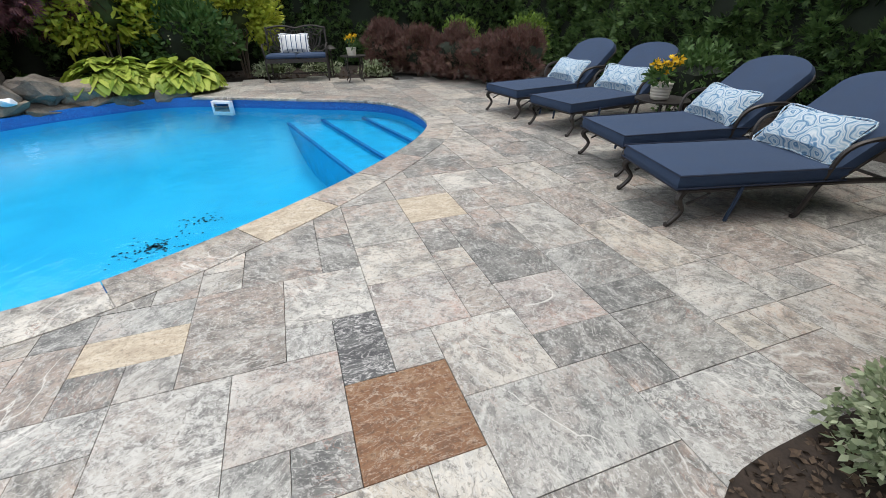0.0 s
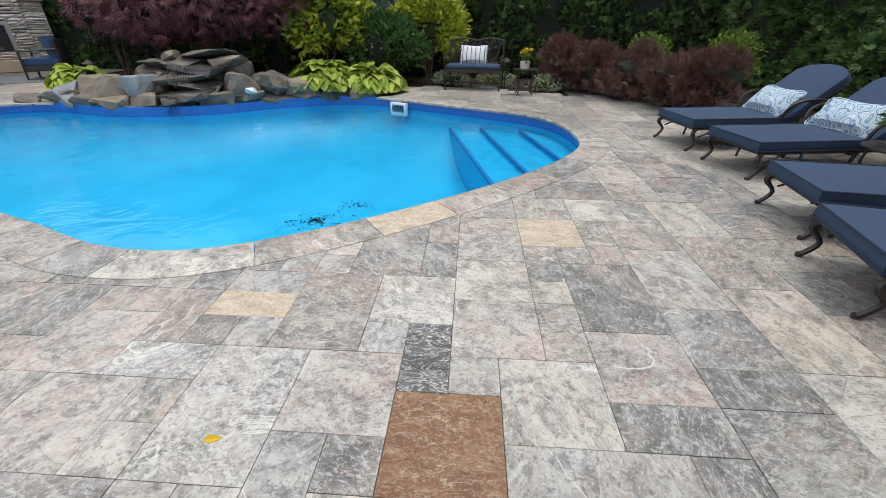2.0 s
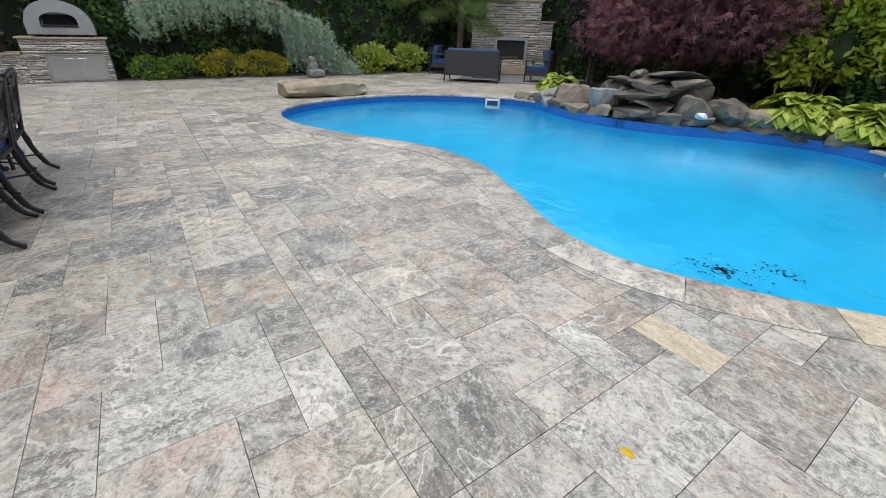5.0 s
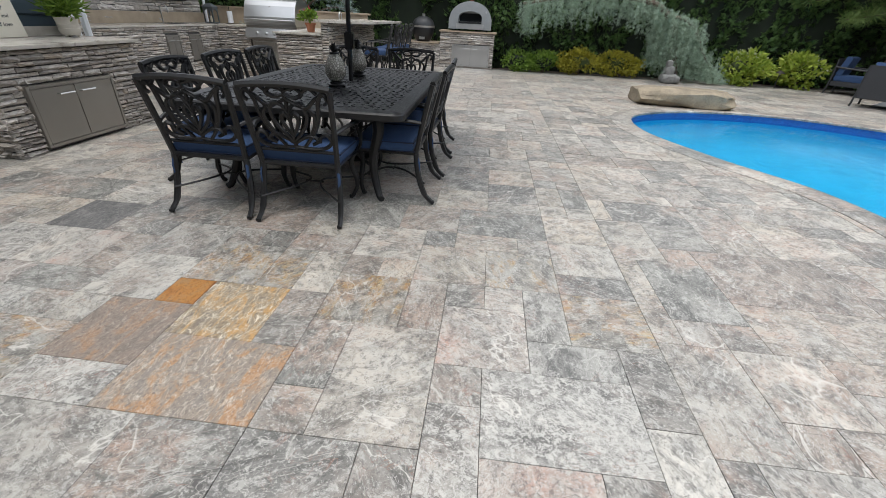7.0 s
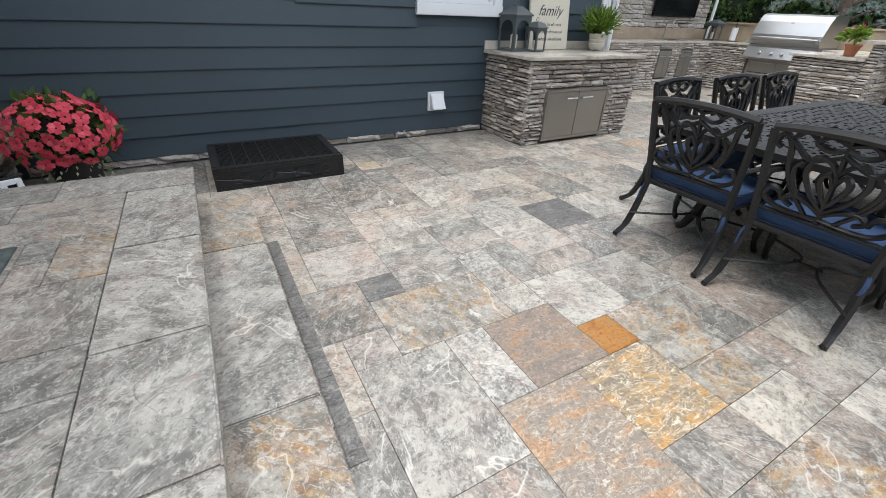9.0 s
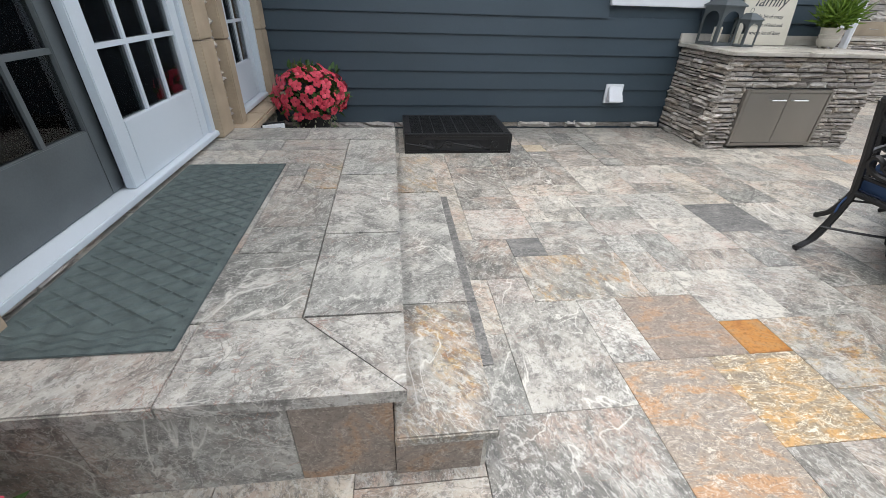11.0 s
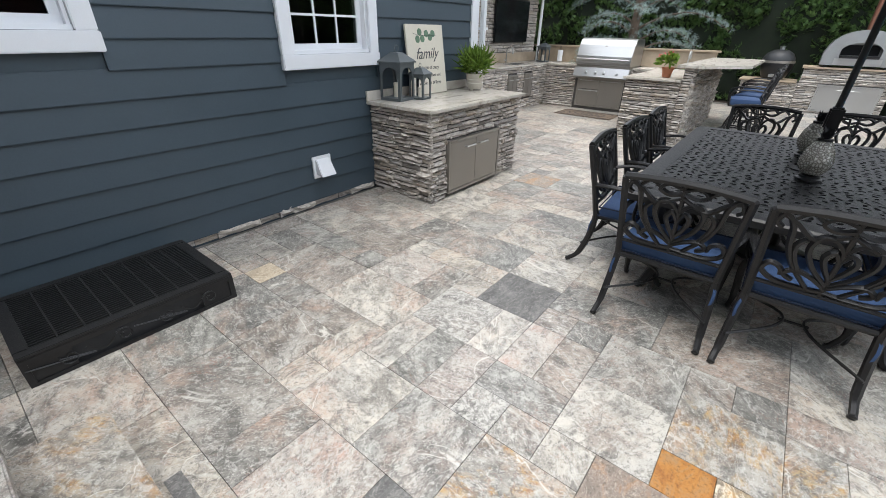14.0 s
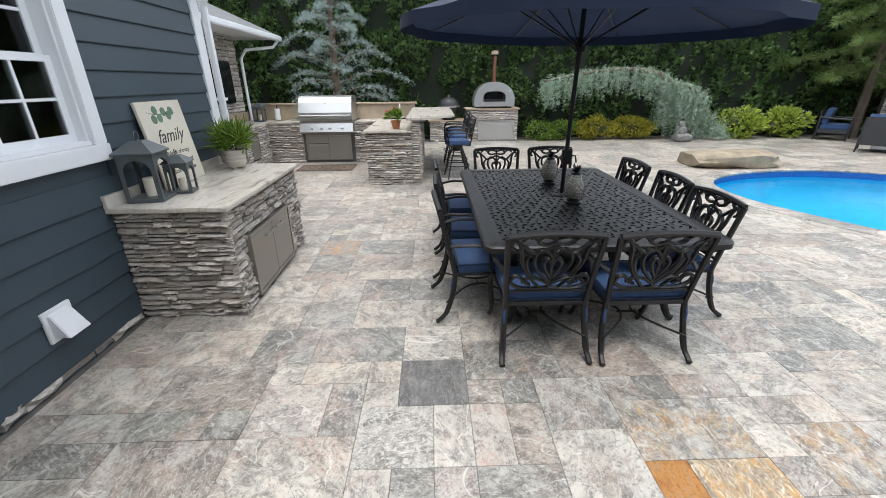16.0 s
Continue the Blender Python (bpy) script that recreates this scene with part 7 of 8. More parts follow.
def throw_pillow(at, label, material, w=0.29, h=0.165, fringe=False, name="throw_pillow"):
    """A stuffed pillow standing in its x-z plane."""
    p = thing(name, label, "pillow", at, "lounger pillows" if material is M_PAISLEY else "")
    bm = bmesh.new()
    nx, nz = 12, 8
    g = {}
    for s in (-1, 1):
        for i in range(nx + 1):
            for k in range(nz + 1):
                u, v = 2 * i / nx - 1, 2 * k / nz - 1
                f = max(0.0, (1 - u ** 4) * (1 - v ** 4)) ** 0.55
                pull = 1 - 0.06 * (1 - abs(u)) * v * v - 0.0
                q = (i, k, s if 0 < i < nx and 0 < k < nz else 0)
                if q not in g:
                    g[q] = bm.verts.new((u * w * (1 - 0.05 * (1 - v * v)), s * 0.085 * f, h + v * h * (1 - 0.08 * (1 - u * u))))
    for s in (-1, 1):
        for i in range(nx):
            for k in range(nz):
                qs = [g.get((a, b, s), g.get((a, b, 0))) for a, b in ((i, k), (i + 1, k), (i + 1, k + 1), (i, k + 1))]
                try:
                    bm.faces.new(qs if s < 0 else qs[::-1])
                except ValueError:
                    pass
    body = part("cover", bm, material, p)
    edge = curve([(-w, 0, 0), (0, 0, 2 * h * 0.04), (w, 0, 0), (w * 0.95, 0, h), (w, 0, 2 * h), (0, 0, 2 * h * 0.96), (-w, 0, 2 * h), (-w * 0.95, 0, h)], 4, True)
    part("piping", tube(bmesh.new(), edge, 0.006, 5, True), M_WHITE if fringe else M_PAISLEY, p)
    if fringe:
        for s in (-1, 1):
            for k in range(6):
                bm = bmesh.new()
                bmesh.ops.create_icosphere(bm, subdivisions=1, radius=0.016, matrix=Matrix.Translation((s * (w + 0.012), 0, 0.03 + k * (2 * h - 0.06) / 5)))
                part("pompom", bm, M_CHAR, p, "dark woolly pompom")
    return p


LOUNGERS = ((2.83, 1.94, -13), (3.11, 2.79, -8), (3.34, 3.98, 9), (3.21, 4.92, 9))
lg0 = None
for k, (x, y, a) in enumerate(LOUNGERS):
    lab = ("dark bronze metal sun lounger, navy pads, near the planting corner", "sun lounger of dark bronze metal with navy pads", "dark bronze metal sun lounger, navy pads, beside flower table", "sun lounger of dark bronze metal with navy pads by the shrubs")[k]
    if lg0 is None:
        lg0 = lounger(pose(x, y, 0, 0, 0, a), lab)
    else:
        copy_thing(lg0, pose(x, y, 0, 0, 0, a))["label"] = lab
    throw_pillow(pose(x, y, 0, 0, 0, a) @ pose(0.98, 0.0, 0.355, 0, 0, 90) @ pose(0, 0, 0, 42, 0, 5 * (-1) ** k), "blue and white paisley lumbar pillow on a lounger", M_PAISLEY)


def flower_table(at, h, r, label):
    t = thing("side_table", label, "side table", at, "cast side tables")
    bm = turned(bmesh.new(), [(0.0, h - 0.014), (r - 0.02, h - 0.016), (r, h - 0.012), (r, h + 0.002), (r - 0.03, h), (r - 0.05, h - 0.004), (0, h - 0.004)], 24)
    part("tabletop", bm, M_BRONZE, t, "pierced cast tabletop")
    for k in range(4):
        a = k * math.pi / 2 + 0.78
        c, s = math.cos(a), math.sin(a)
        part("leg", tube(bmesh.new(), curve([(c * r * 0.75, s * r * 0.75, h - 0.02), (c * r * 0.82, s * r * 0.82, h * 0.6), (c * r * 0.62, s * r * 0.62, h * 0.25), (c * r * 0.85, s * r * 0.85, 0.012)], 4), 0.013, 6), M_BRONZE, t)
    part("lower_ring", tube(bmesh.new(), [(r * 0.62 * math.cos(q), r * 0.62 * math.sin(q), h * 0.26) for q in np.linspace(0, math.tau, 17)[:-1]], 0.008, 5, True), M_BRONZE, t)
    return t


def begonia(at, label, s=1.0):
    f = thing("flower_pot", label, "potted plant", at, "yellow flower pots")
    prof = [(0, 0), (0.07, 0)]
    for k in range(5):
        prof += [(0.075 + 0.003 * k, 0.012 + 0.026 * k), (0.082 + 0.003 * k, 0.025 + 0.026 * k)]
    prof += [(0.092, 0.14), (0.08, 0.14), (0.0, 0.12)]
    part("pot", turned(bmesh.new(), [(r * s, z * s) for r, z in prof], 20), M_POT, f, "cream ribbed pot")
    pts, dirs = clump_points(140, (0, 0, 0.19 * s), (0.13 * s, 0.13 * s, 0.08 * s), 8)
    scatter("leaves", pts, dirs, BROAD, 0.06 * s, M_GREENLEAF, f)
    for k in range(7):
        a = k * 2.4
        c = np.array((math.cos(a) * 0.09 * s * (0.4 + 0.6 * (k % 2)), math.sin(a) * 0.09 * s * (0.4 + 0.6 * (k % 2)), (0.25 + 0.04 * (k % 3)) * s))
        u = rng.normal(0, 1, (26, 3))
        u /= np.linalg.norm(u, axis=1)[:, None]
        scatter("blossom", c + u * 0.012 * s, u, BROAD, 0.042 * s, M_YELLOW, f, spread=0.3)
    return f


flower_table(pose(4.3, 3.38, 0), 0.38, 0.27, "round dark cast table between two loungers")
begonia(pose(4.25, 3.38, 0.382), "yellow flowers in a ribbed cream pot on the round table", 1.15)
flower_table(pose(1.87, 8.50, 0), 0.46, 0.24, "small dark cast table beside the bench")
begonia(pose(1.84, 8.45, 0.462), "yellow flowers in a striped pot beside the bench", 1.0)

# ---- bench ----
bench = thing("garden_bench", "dark cast metal settee with scroll back and navy seat", "bench", pose(0.89, 9.17, 0, 0, 0, -9))
bw = 0.56
for s in (-1, 1):
    part("leg", tube(bmesh.new(), curve([(s * bw, -0.25, 0.40), (s * bw * 1.02, -0.27, 0.2), (s * bw, -0.25, 0.0)], 4), 0.018, 6), M_BRONZE, bench)
    part("leg", tube(bmesh.new(), curve([(s * bw, 0.24, 0.40), (s * bw * 1.01, 0.27, 0.2), (s * bw, 0.30, 0.0)], 4), 0.018, 6), M_BRONZE, bench)
    part("upright", tube(bmesh.new(), [(s * bw, 0.24, 0.40), (s * bw, 0.34, 0.93)], 0.018, 6), M_BRONZE, bench)
    part("arm", tube(bmesh.new(), curve([(s * bw, 0.27, 0.62), (s * (bw + 0.03), 0.0, 0.65), (s * (bw + 0.02), -0.25, 0.62), (s * bw, -0.25, 0.40)], 5), 0.015, 6), M_BRONZE, bench)
    part("side_rail", tube(bmesh.new(), [(s * bw, -0.25, 0.12), (s * bw, 0.27, 0.12)], 0.012, 6), M_BRONZE, bench)
    part("back_panel", scroll_back(bmesh.new(), bw * 0.48, 0.48, 0.90, 0.26, 0.08, 0.011), M_BRONZE, bench, "pierced scroll panel").location = (s * bw * 0.5, 0, 0)
    cu = part("cushion", cushion(bmesh.new(), -bw * 0.49, -0.26, bw * 0.49, 0.22, 0.415, 0.475, 0.018), M_NAVY, bench, "navy seat cushion")
    cu.location = (s * bw * 0.5, 0, 0)
part("seat_frame", boxes(((-bw, -0.27, 0.385), (bw, 0.25, 0.41)), bevel=0.005), M_BRONZE, bench)
part("apron", boxes(((-bw, -0.275, 0.34), (bw, -0.262, 0.395))), M_BRONZE, bench, smooth=False)
part("top_rail", tube(bmesh.new(), [(x * bw, 0.34, 0.90 + 0.045 * abs(math.sin(math.pi * x))) for x in np.linspace(-1, 1, 25)], 0.018, 6), M_BRONZE, bench)
part("stretcher", tube(bmesh.new(), [(-bw, 0.0, 0.12), (bw, 0.0, 0.12)], 0.012, 6), M_BRONZE, bench)


def striped():
    n = Nodes("blue_white_striped_cloth")
    p = n.add("ShaderNodeTexCoord").outputs["Object"]
    x = n.add("ShaderNodeSeparateXYZ")
    n.link(p, x.inputs["Vector"])
    t = n.math("FRACT", n.math("MULTIPLY", x.outputs["X"], 11.0), 0.0)
    c = n.ramp(t, [(0.0, (0.66, 0.66, 0.65)), (0.40, (0.66, 0.66, 0.65)), (0.44, (0.06, 0.09, 0.16)), (0.58, (0.06, 0.09, 0.16)), (0.62, (0.66, 0.66, 0.65)), (0.78, (0.66, 0.66, 0.65)), (0.8, (0.25, 0.28, 0.33)), (0.86, (0.66, 0.66, 0.65))])
    n.bump(n.noise(p, 300.0), 0.2, 0.002)
    return n.set(c, 0.9)


M_STRIPE = striped()
throw_pillow(pose(0.89, 9.17, 0, 0, 0, -9) @ pose(-0.04, 0.10, 0.485, -18, 0, 0), "blue and white striped lumbar pillow with dark pompoms", M_STRIPE, 0.27, 0.17, True)

# ---- fireplace and lounge ----
FM = pose(-12.0, 11.2, 0, 0, 0, 131 - 180 + 180)
fire = thing("stone_fireplace", "tall stacked stone outdoor fireplace with stepped shoulders", "fireplace", pose(-12.0, 11.2, 0, 0, 0, 49))
def fbox(name, lo, hi, m, label="", bevel=0.01):
    return part(name, boxes((lo, hi), bevel=bevel), m, fire, label)
fbox("chest", (-0.98, 0.04, 0), (0.98, 0.9, 2.34), M_MORTAR, "", 0)
fbox("shoulder", (-1.45, 0.09, 0), (-0.982, 0.9, 1.70), M_MORTAR, "", 0)
fbox("shoulder", (0.982, 0.09, 0), (1.45, 0.9, 1.70), M_MORTAR, "", 0)
fbox("chimney", (-0.6, 0.12, 2.40), (0.6, 0.85, 4.2), M_MORTAR, "", 0)
fbox("cap", (-1.04, -0.03, 2.342), (1.04, 0.95, 2.40), M_LIME, "grey stone mantel cap")
fbox("cap", (-1.52, 0.0, 1.702), (-0.983, 0.95, 1.75), M_LIME, "grey stone shoulder cap")
fbox("cap", (0.983, 0.0, 1.702), (1.52, 0.95, 1.75), M_LIME, "grey stone shoulder cap")
fbox("hearth", (-1.1, -0.35, 0), (1.1, 0.03, 0.28), M_LIME, "raised stone hearth")
fm = fire.matrix_basis
def fl(o, length, height, seed, holes=()):
    a = fm @ Vector(o)
    d = fm.to_3x3() @ Vector((1, 0, 0))
    nn = fm.to_3x3() @ Vector((0, -1, 0))
    ledge(fire, a, d, nn, length, height, seed, False, holes, low=0.05, high=0.10, long=(0.15, 0.5))
fl((-0.98, 0.04, 0.28), 1.96, 2.06, 130, ((0.40, 0.24, 1.56, 0.92),))
fl((-1.45, 0.09, 0.0), 0.46, 1.7, 131)
fl((0.985, 0.09, 0.0), 0.46, 1.7, 132)
fl((-0.6, 0.12, 2.40), 1.2, 1.7, 133)
fbox("surround", (-0.60, -0.02, 0.5), (-0.5, 0.05, 1.22), M_STEEL, "steel firebox surround")
fbox("surround", (0.5, -0.02, 0.5), (0.60, 0.05, 1.22), M_STEEL, "steel firebox surround")
fbox("surround", (-0.5, -0.02, 1.12), (0.5, 0.05, 1.22), M_STEEL, "steel firebox surround")
# opening is a flat plate with its inner shade painted near-black
fbox("firebox", (-0.5, 0.03, 0.5), (0.5, 0.045, 1.12), M_INTERIOR, "", 0)
fbox("log", (-0.35, -0.0, 0.52), (0.3, 0.03, 0.6), M_BARK)

rugg = thing("outdoor_rug", "grey outdoor rug under the lounge seats", "rug", pose(-10.35, 9.3, 0.004, 0, 0, 43))
part("pile", boxes(((-1.3, -0.9, 0), (1.3, 0.9, 0.008)), bevel=0.003), plain("grey_rug", (0.13, 0.14, 0.15), 0.95, vary=0.2, grain=200, bump=0.4), rugg)


def wicker_seat(name, at, w, label, group=""):
    """Faces +y."""
    c = thing(name, label, "sofa" if name == "wicker_sofa" else "chair", at, group)
    for s in (-1, 1):
        part("leg", tube(bmesh.new(), [(s * w, -0.38, 0.85), (s * (w + 0.01), -0.36, 0.4), (s * (w + 0.02), -0.40, 0.0)], 0.022, 6), M_CHAR, c)
        part("leg", tube(bmesh.new(), [(s * w, 0.34, 0.62), (s * w, 0.36, 0.0)], 0.022, 6), M_CHAR, c)
        part("arm", tube(bmesh.new(), [(s * w, -0.37, 0.66), (s * w, -0.1, 0.64), (s * w, 0.35, 0.62)], 0.026, 6, False, 1.3), M_CHAR, c)
    bm = bmesh.new()
    box(bm, (-w, -0.40, 0.18), (w, -0.36, 0.86), 0.01)
    part("back_shell", bm, M_WICKER, c, "charcoal woven back")
    part("seat_base", boxes(((-w, -0.355, 0.2), (w, 0.35, 0.32)), bevel=0.01), M_WICKER, c)
    n = 2 if w > 0.5 else 1
    for k in range(n):
        a, b = -w + 0.03 + 2 * (w - 0.03) * k / n, -w + 0.03 + 2 * (w - 0.03) * (k + 1) / n
        part("seat_cushion", cushion(bmesh.new(), a + 0.006, -0.33, b - 0.006, 0.36, 0.325, 0.46, 0.02), M_NAVY_SEAT, c, "blue seat cushion")
        part("back_cushion", cushion(bmesh.new(), a + 0.006, 0.0, b - 0.006, 0.46, -0.07, 0.07, 0.03, pose(0, -0.27, 0.465, 78, 0, 0)), M_NAVY_SEAT, c, "blue back cushion")
    return c


SOFA_A = 43
wicker_seat("wicker_sofa", pose(-10.33, 8.18, 0, 0, 0, SOFA_A), 0.80, "charcoal wicker loveseat with blue cushions facing the fireplace")
wicker_seat("wicker_chair", pose(-12.95, 8.85, 0, 0, 0, -50), 0.36, "charcoal wicker armchair with blue cushions by the hydrangea", "wicker chairs")
wicker_seat("wicker_chair", pose(-9.35, 10.05, 0, 0, 0, 118), 0.36, "charcoal wicker armchair with blue cushions near the rockwork", "wicker chairs")
tb = thing("coffee_table", "low dark metal coffee table on the rug", "coffee table", pose(-10.9, 9.2, 0, 0, 0, 43))
part("tabletop", boxes(((-0.45, -0.28, 0.4), (0.45, 0.28, 0.43)), bevel=0.005), M_CHAR, tb)
for sx in (-1, 1):
    for sy in (-1, 1):
        part("leg", tube(bmesh.new(), [(sx * 0.42, sy * 0.25, 0.4), (sx * 0.43, sy * 0.26, 0.0)], 0.018, 6), M_CHAR, tb)

# ---- boulder, rockwork and waterfall ----
b = tagged(part("boulder", blob(bmesh.new(), (-9.22, 3.05, 0.15), (0.62, 1.15, 0.20), 3, 4, 0.22, 1.3), M_BOULDER), "long flat sandstone boulder at the pool edge", "boulder")
dice2 = random.Random(4)
def rock(x, y, z, rx, ry, rz, m, label, seed, turn=0.0, sub=3, rough=0.28):
    bm = bmesh.new()
    d = random.Random(seed)
    for _ in range(16):
        v = Vector((d.uniform(-1, 1), d.uniform(-1, 1), d.uniform(-1, 1)))
        m_ = max(abs(v.x), abs(v.y), abs(v.z))
        v = v / m_ * d.uniform(0.86, 1.0)
        bm.verts.new((v.x * rx, v.y * ry, v.z * rz))
    hull = bmesh.ops.convex_hull(bm, input=bm.verts[:])
    bmesh.ops.delete(bm, geom=[v for v in bm.verts if not v.link_faces], context="VERTS")
    bmesh.ops.bevel(bm, geom=bm.edges[:], offset=min(rx, ry, rz) * 0.06, segments=1, affect="EDGES")
    bmesh.ops.subdivide_edges(bm, edges=[e for e in bm.edges if e.calc_length() > 0.12], cuts=2, use_grid_fill=True)
    bmesh.ops.triangulate(bm, faces=bm.faces[:])
    bm.normal_update()
    for v in bm.verts:
        q = v.co * 7.0 + Vector((seed, seed * 0.3, 0))
        v.co += v.normal * min(rx, ry, rz) * (0.20 * noise.noise(q) + 0.10 * noise.noise(q * 2.7))
    bmesh.ops.transform(bm, matrix=pose(x, y, z, dice2.uniform(-5, 5), dice2.uniform(-5, 5), turn), verts=bm.verts[:])
    return tagged(part("rock", bm, m, smooth=False), label, "rock", "waterfall rocks")
edge_pts = [p for p in offset_pool(0.16) if -6.9 < p[0] < -1.15 and p[1] > 6.2]
edge_pts = sorted(edge_pts, key=lambda p: p[0])
k, lastp = 0, None
for p in edge_pts:
    if lastp is not None and np.linalg.norm(p - lastp) < 0.48:
        continue
    turn = 0 if lastp is None else math.degrees(math.atan2(p[1] - lastp[1], p[0] - lastp[0]))
    lastp = p
    rock(p[0], p[1], 0.045 + dice2.uniform(-0.02, 0.03), dice2.uniform(0.26, 0.44), 0.17, dice2.uniform(0.10, 0.13), (M_ROCK, M_ROCKTAN, M_WETROCK)[k % 3] if -5 < p[0] < -3 else (M_ROCK, M_ROCKTAN)[k % 2], "weathered edging rock along the pool", 20 + k, turn + dice2.uniform(-12, 12))
    k += 1
LEDGES = ((-4.05, 7.02, 0.13, 0.50, 0.30, 0.10, M_WETROCK), (-3.95, 7.15, 0.27, 0.46, 0.32, 0.085, M_WETROCK), (-4.10, 7.28, 0.40, 0.50, 0.34, 0.08, M_ROCK), (-3.90, 7.42, 0.52, 0.48, 0.36, 0.085, M_WETROCK),
          (-4.25, 7.55, 0.64, 0.40, 0.36, 0.075, M_ROCK), (-3.75, 7.65, 0.74, 0.52, 0.36, 0.07, M_ROCK), (-4.75, 7.60, 0.58, 0.34, 0.3, 0.08, M_ROCK), (-3.45, 7.58, 0.62, 0.30, 0.26, 0.09, M_ROCKTAN), (-4.45, 7.5, 0.72, 0.16, 0.15, 0.10, M_ROCKTAN))
for k, (x, y, z, rx, ry, rz, m) in enumerate(LEDGES):
    rock(x, y, z, rx, ry, rz, m, "flat dark ledge stone of the small waterfall", 50 + k, dice2.uniform(-8, 8))
M_PALE = plain("pale_blue_grey_rock", (0.21, 0.225, 0.23), 0.8, vary=0.35, scale=5, bump=0.8)
for k, (x, y, z, r, m, lab) in enumerate(((-4.72, 6.98, 0.34, 0.27, M_PALE, "pale blue-grey upright rock beside the falls"), (-3.25, 7.42, 0.32, 0.30, M_ROCK, "grey boulder beside the falls"), (-2.75, 7.85, 0.30, 0.33, M_ROCK, "brown-grey boulder in the bed"), (-5.3, 7.0, 0.24, 0.36, M_ROCK, "grey boulder in the rockwork"),
                                     (-6.1, 7.05, 0.18, 0.30, M_PALE, "pale rock at the end of the rockwork"), (-2.3, 7.95, 0.2, 0.28, M_ROCKTAN, "tan rock in the rockwork"), (-5.7, 7.35, 0.24, 0.34, M_ROCKTAN, "tan rock in the rockwork"), (-3.0, 7.3, 0.2, 0.11, M_WHITE, "small white quartz stone"), (-3.7, 8.0, 0.4, 0.5, M_ROCK, "large shaded boulder behind the falls"), (-4.9, 7.9, 0.3, 0.5, M_ROCK, "large shaded boulder behind the falls"))):
    rock(x, y, z * 0.8, r * 1.15, r * 0.9, r * 0.66, m, lab, 80 + k, k * 37)
M_FALL = glassy("thin_falling_water", rough=0.1)
bm = bmesh.new()
for k in range(14):
    x = -4.25 + 0.03 * k + dice2.uniform(-0.01, 0.01)
    tube(bm, [(x, 7.06, 0.60), (x + 0.004, 6.99, 0.42), (x, 6.92, 0.30)], 0.004, 4)
    tube(bm, [(x - 0.1, 6.72, 0.16), (x - 0.1, 6.68, 0.0), (x - 0.1, 6.66, -0.13)], 0.004, 4)
tagged(part("waterfall", bm, M_FALL), "thin threads of water falling over the ledge stones", "water", kind="stuff")
M_NEEDLES = plain("orange_pine_straw", (0.22, 0.10, 0.04), 0.95, vary=0.5, scale=20, grain=80, bump=0.9)
for x, y, r in ((-5.6, 7.55, 0.5), (-2.1, 8.3, 0.5), (-5.0, 7.45, 0.3), (-2.55, 8.15, 0.35)):
    tagged(part("pine_straw", blob(bmesh.new(), (x, y, 0.05), (r, r * 0.7, 0.14), 7 + r, 3, 0.2), M_NEEDLES), "patch of orange-brown pine straw mulch", "mulch", kind="structure")
tagged(part("planting_mound", blob(bmesh.new(), (-4.2, 9.3, -0.02), (2.8, 1.5, 0.22), 2, 4, 0.15), M_MULCH), "raised planting bed behind the rockwork", "ground", kind="structure")
# algae specks on the pool floor
bm = bmesh.new()
for k in range(190):
    a, r = dice2.uniform(0, math.tau), abs(dice2.gauss(0, 0.2))
    s = dice2.uniform(0.005, 0.017)
    bmesh.ops.create_circle(bm, cap_ends=True, segments=6, radius=s, matrix=Matrix.Translation((-1.02 + 1.1 * r * math.cos(a) + (0.42 if k > 140 else 0), 4.40 + 0.8 * r * math.sin(a) + (0.5 if k > 140 else 0), -0.893)))
for k in range(14):
    bmesh.ops.create_circle(bm, cap_ends=True, segments=6, radius=dice2.uniform(0.004, 0.01), matrix=Matrix.Translation((0.1 + dice2.gauss(0, 0.12), 5.1 + dice2.gauss(0, 0.05), -0.893)))
tagged(part("pool_debris", bm, plain("sunken_leaf_debris", (0.012, 0.05, 0.07), 0.9, vary=0.6, scale=30), smooth=False), "dark leaf debris settled on the pool floor", "debris", kind="stuff")

# ---- plants ----
def shrub(name, label, category, centre, radii, n, shape, size, leaf, lumps=14, spread=0.5, droop=0.0, group="", stems=True, low=-0.5):
    t = thing(name, label, category, pose(centre[0], centre[1], 0), group)
    if stems:
        bm = bmesh.new()
        for k in range(5):
            a = k * 2.4
            q = (math.cos(a) * radii[0] * 0.45, math.sin(a) * radii[1] * 0.45, centre[2] + radii[2] * 0.2)
            tube(bm, curve([(0.04 * math.cos(a), 0.04 * math.sin(a), -0.04), (q[0] * 0.4, q[1] * 0.4, q[2] * 0.5), q], 4), [0.02, 0.019, 0.018, 0.017, 0.015, 0.013, 0.011, 0.009, 0.007], 5)
        part("stems", bm, M_BARK, t)
    # solid blob, its dark colour stands for shade behind the foliage
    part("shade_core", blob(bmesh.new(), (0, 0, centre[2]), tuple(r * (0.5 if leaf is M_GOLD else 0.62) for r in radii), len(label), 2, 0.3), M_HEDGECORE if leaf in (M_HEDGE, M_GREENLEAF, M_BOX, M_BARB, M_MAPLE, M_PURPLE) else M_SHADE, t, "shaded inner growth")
    pts, dirs = clump_points(n, (0, 0, centre[2]), radii, lumps, low)
    keep = pts[:, 2] > 0.02
    scatter("foliage", pts[keep], dirs[keep], shape, size, leaf, t, spread=spread, droop=droop)
    return t


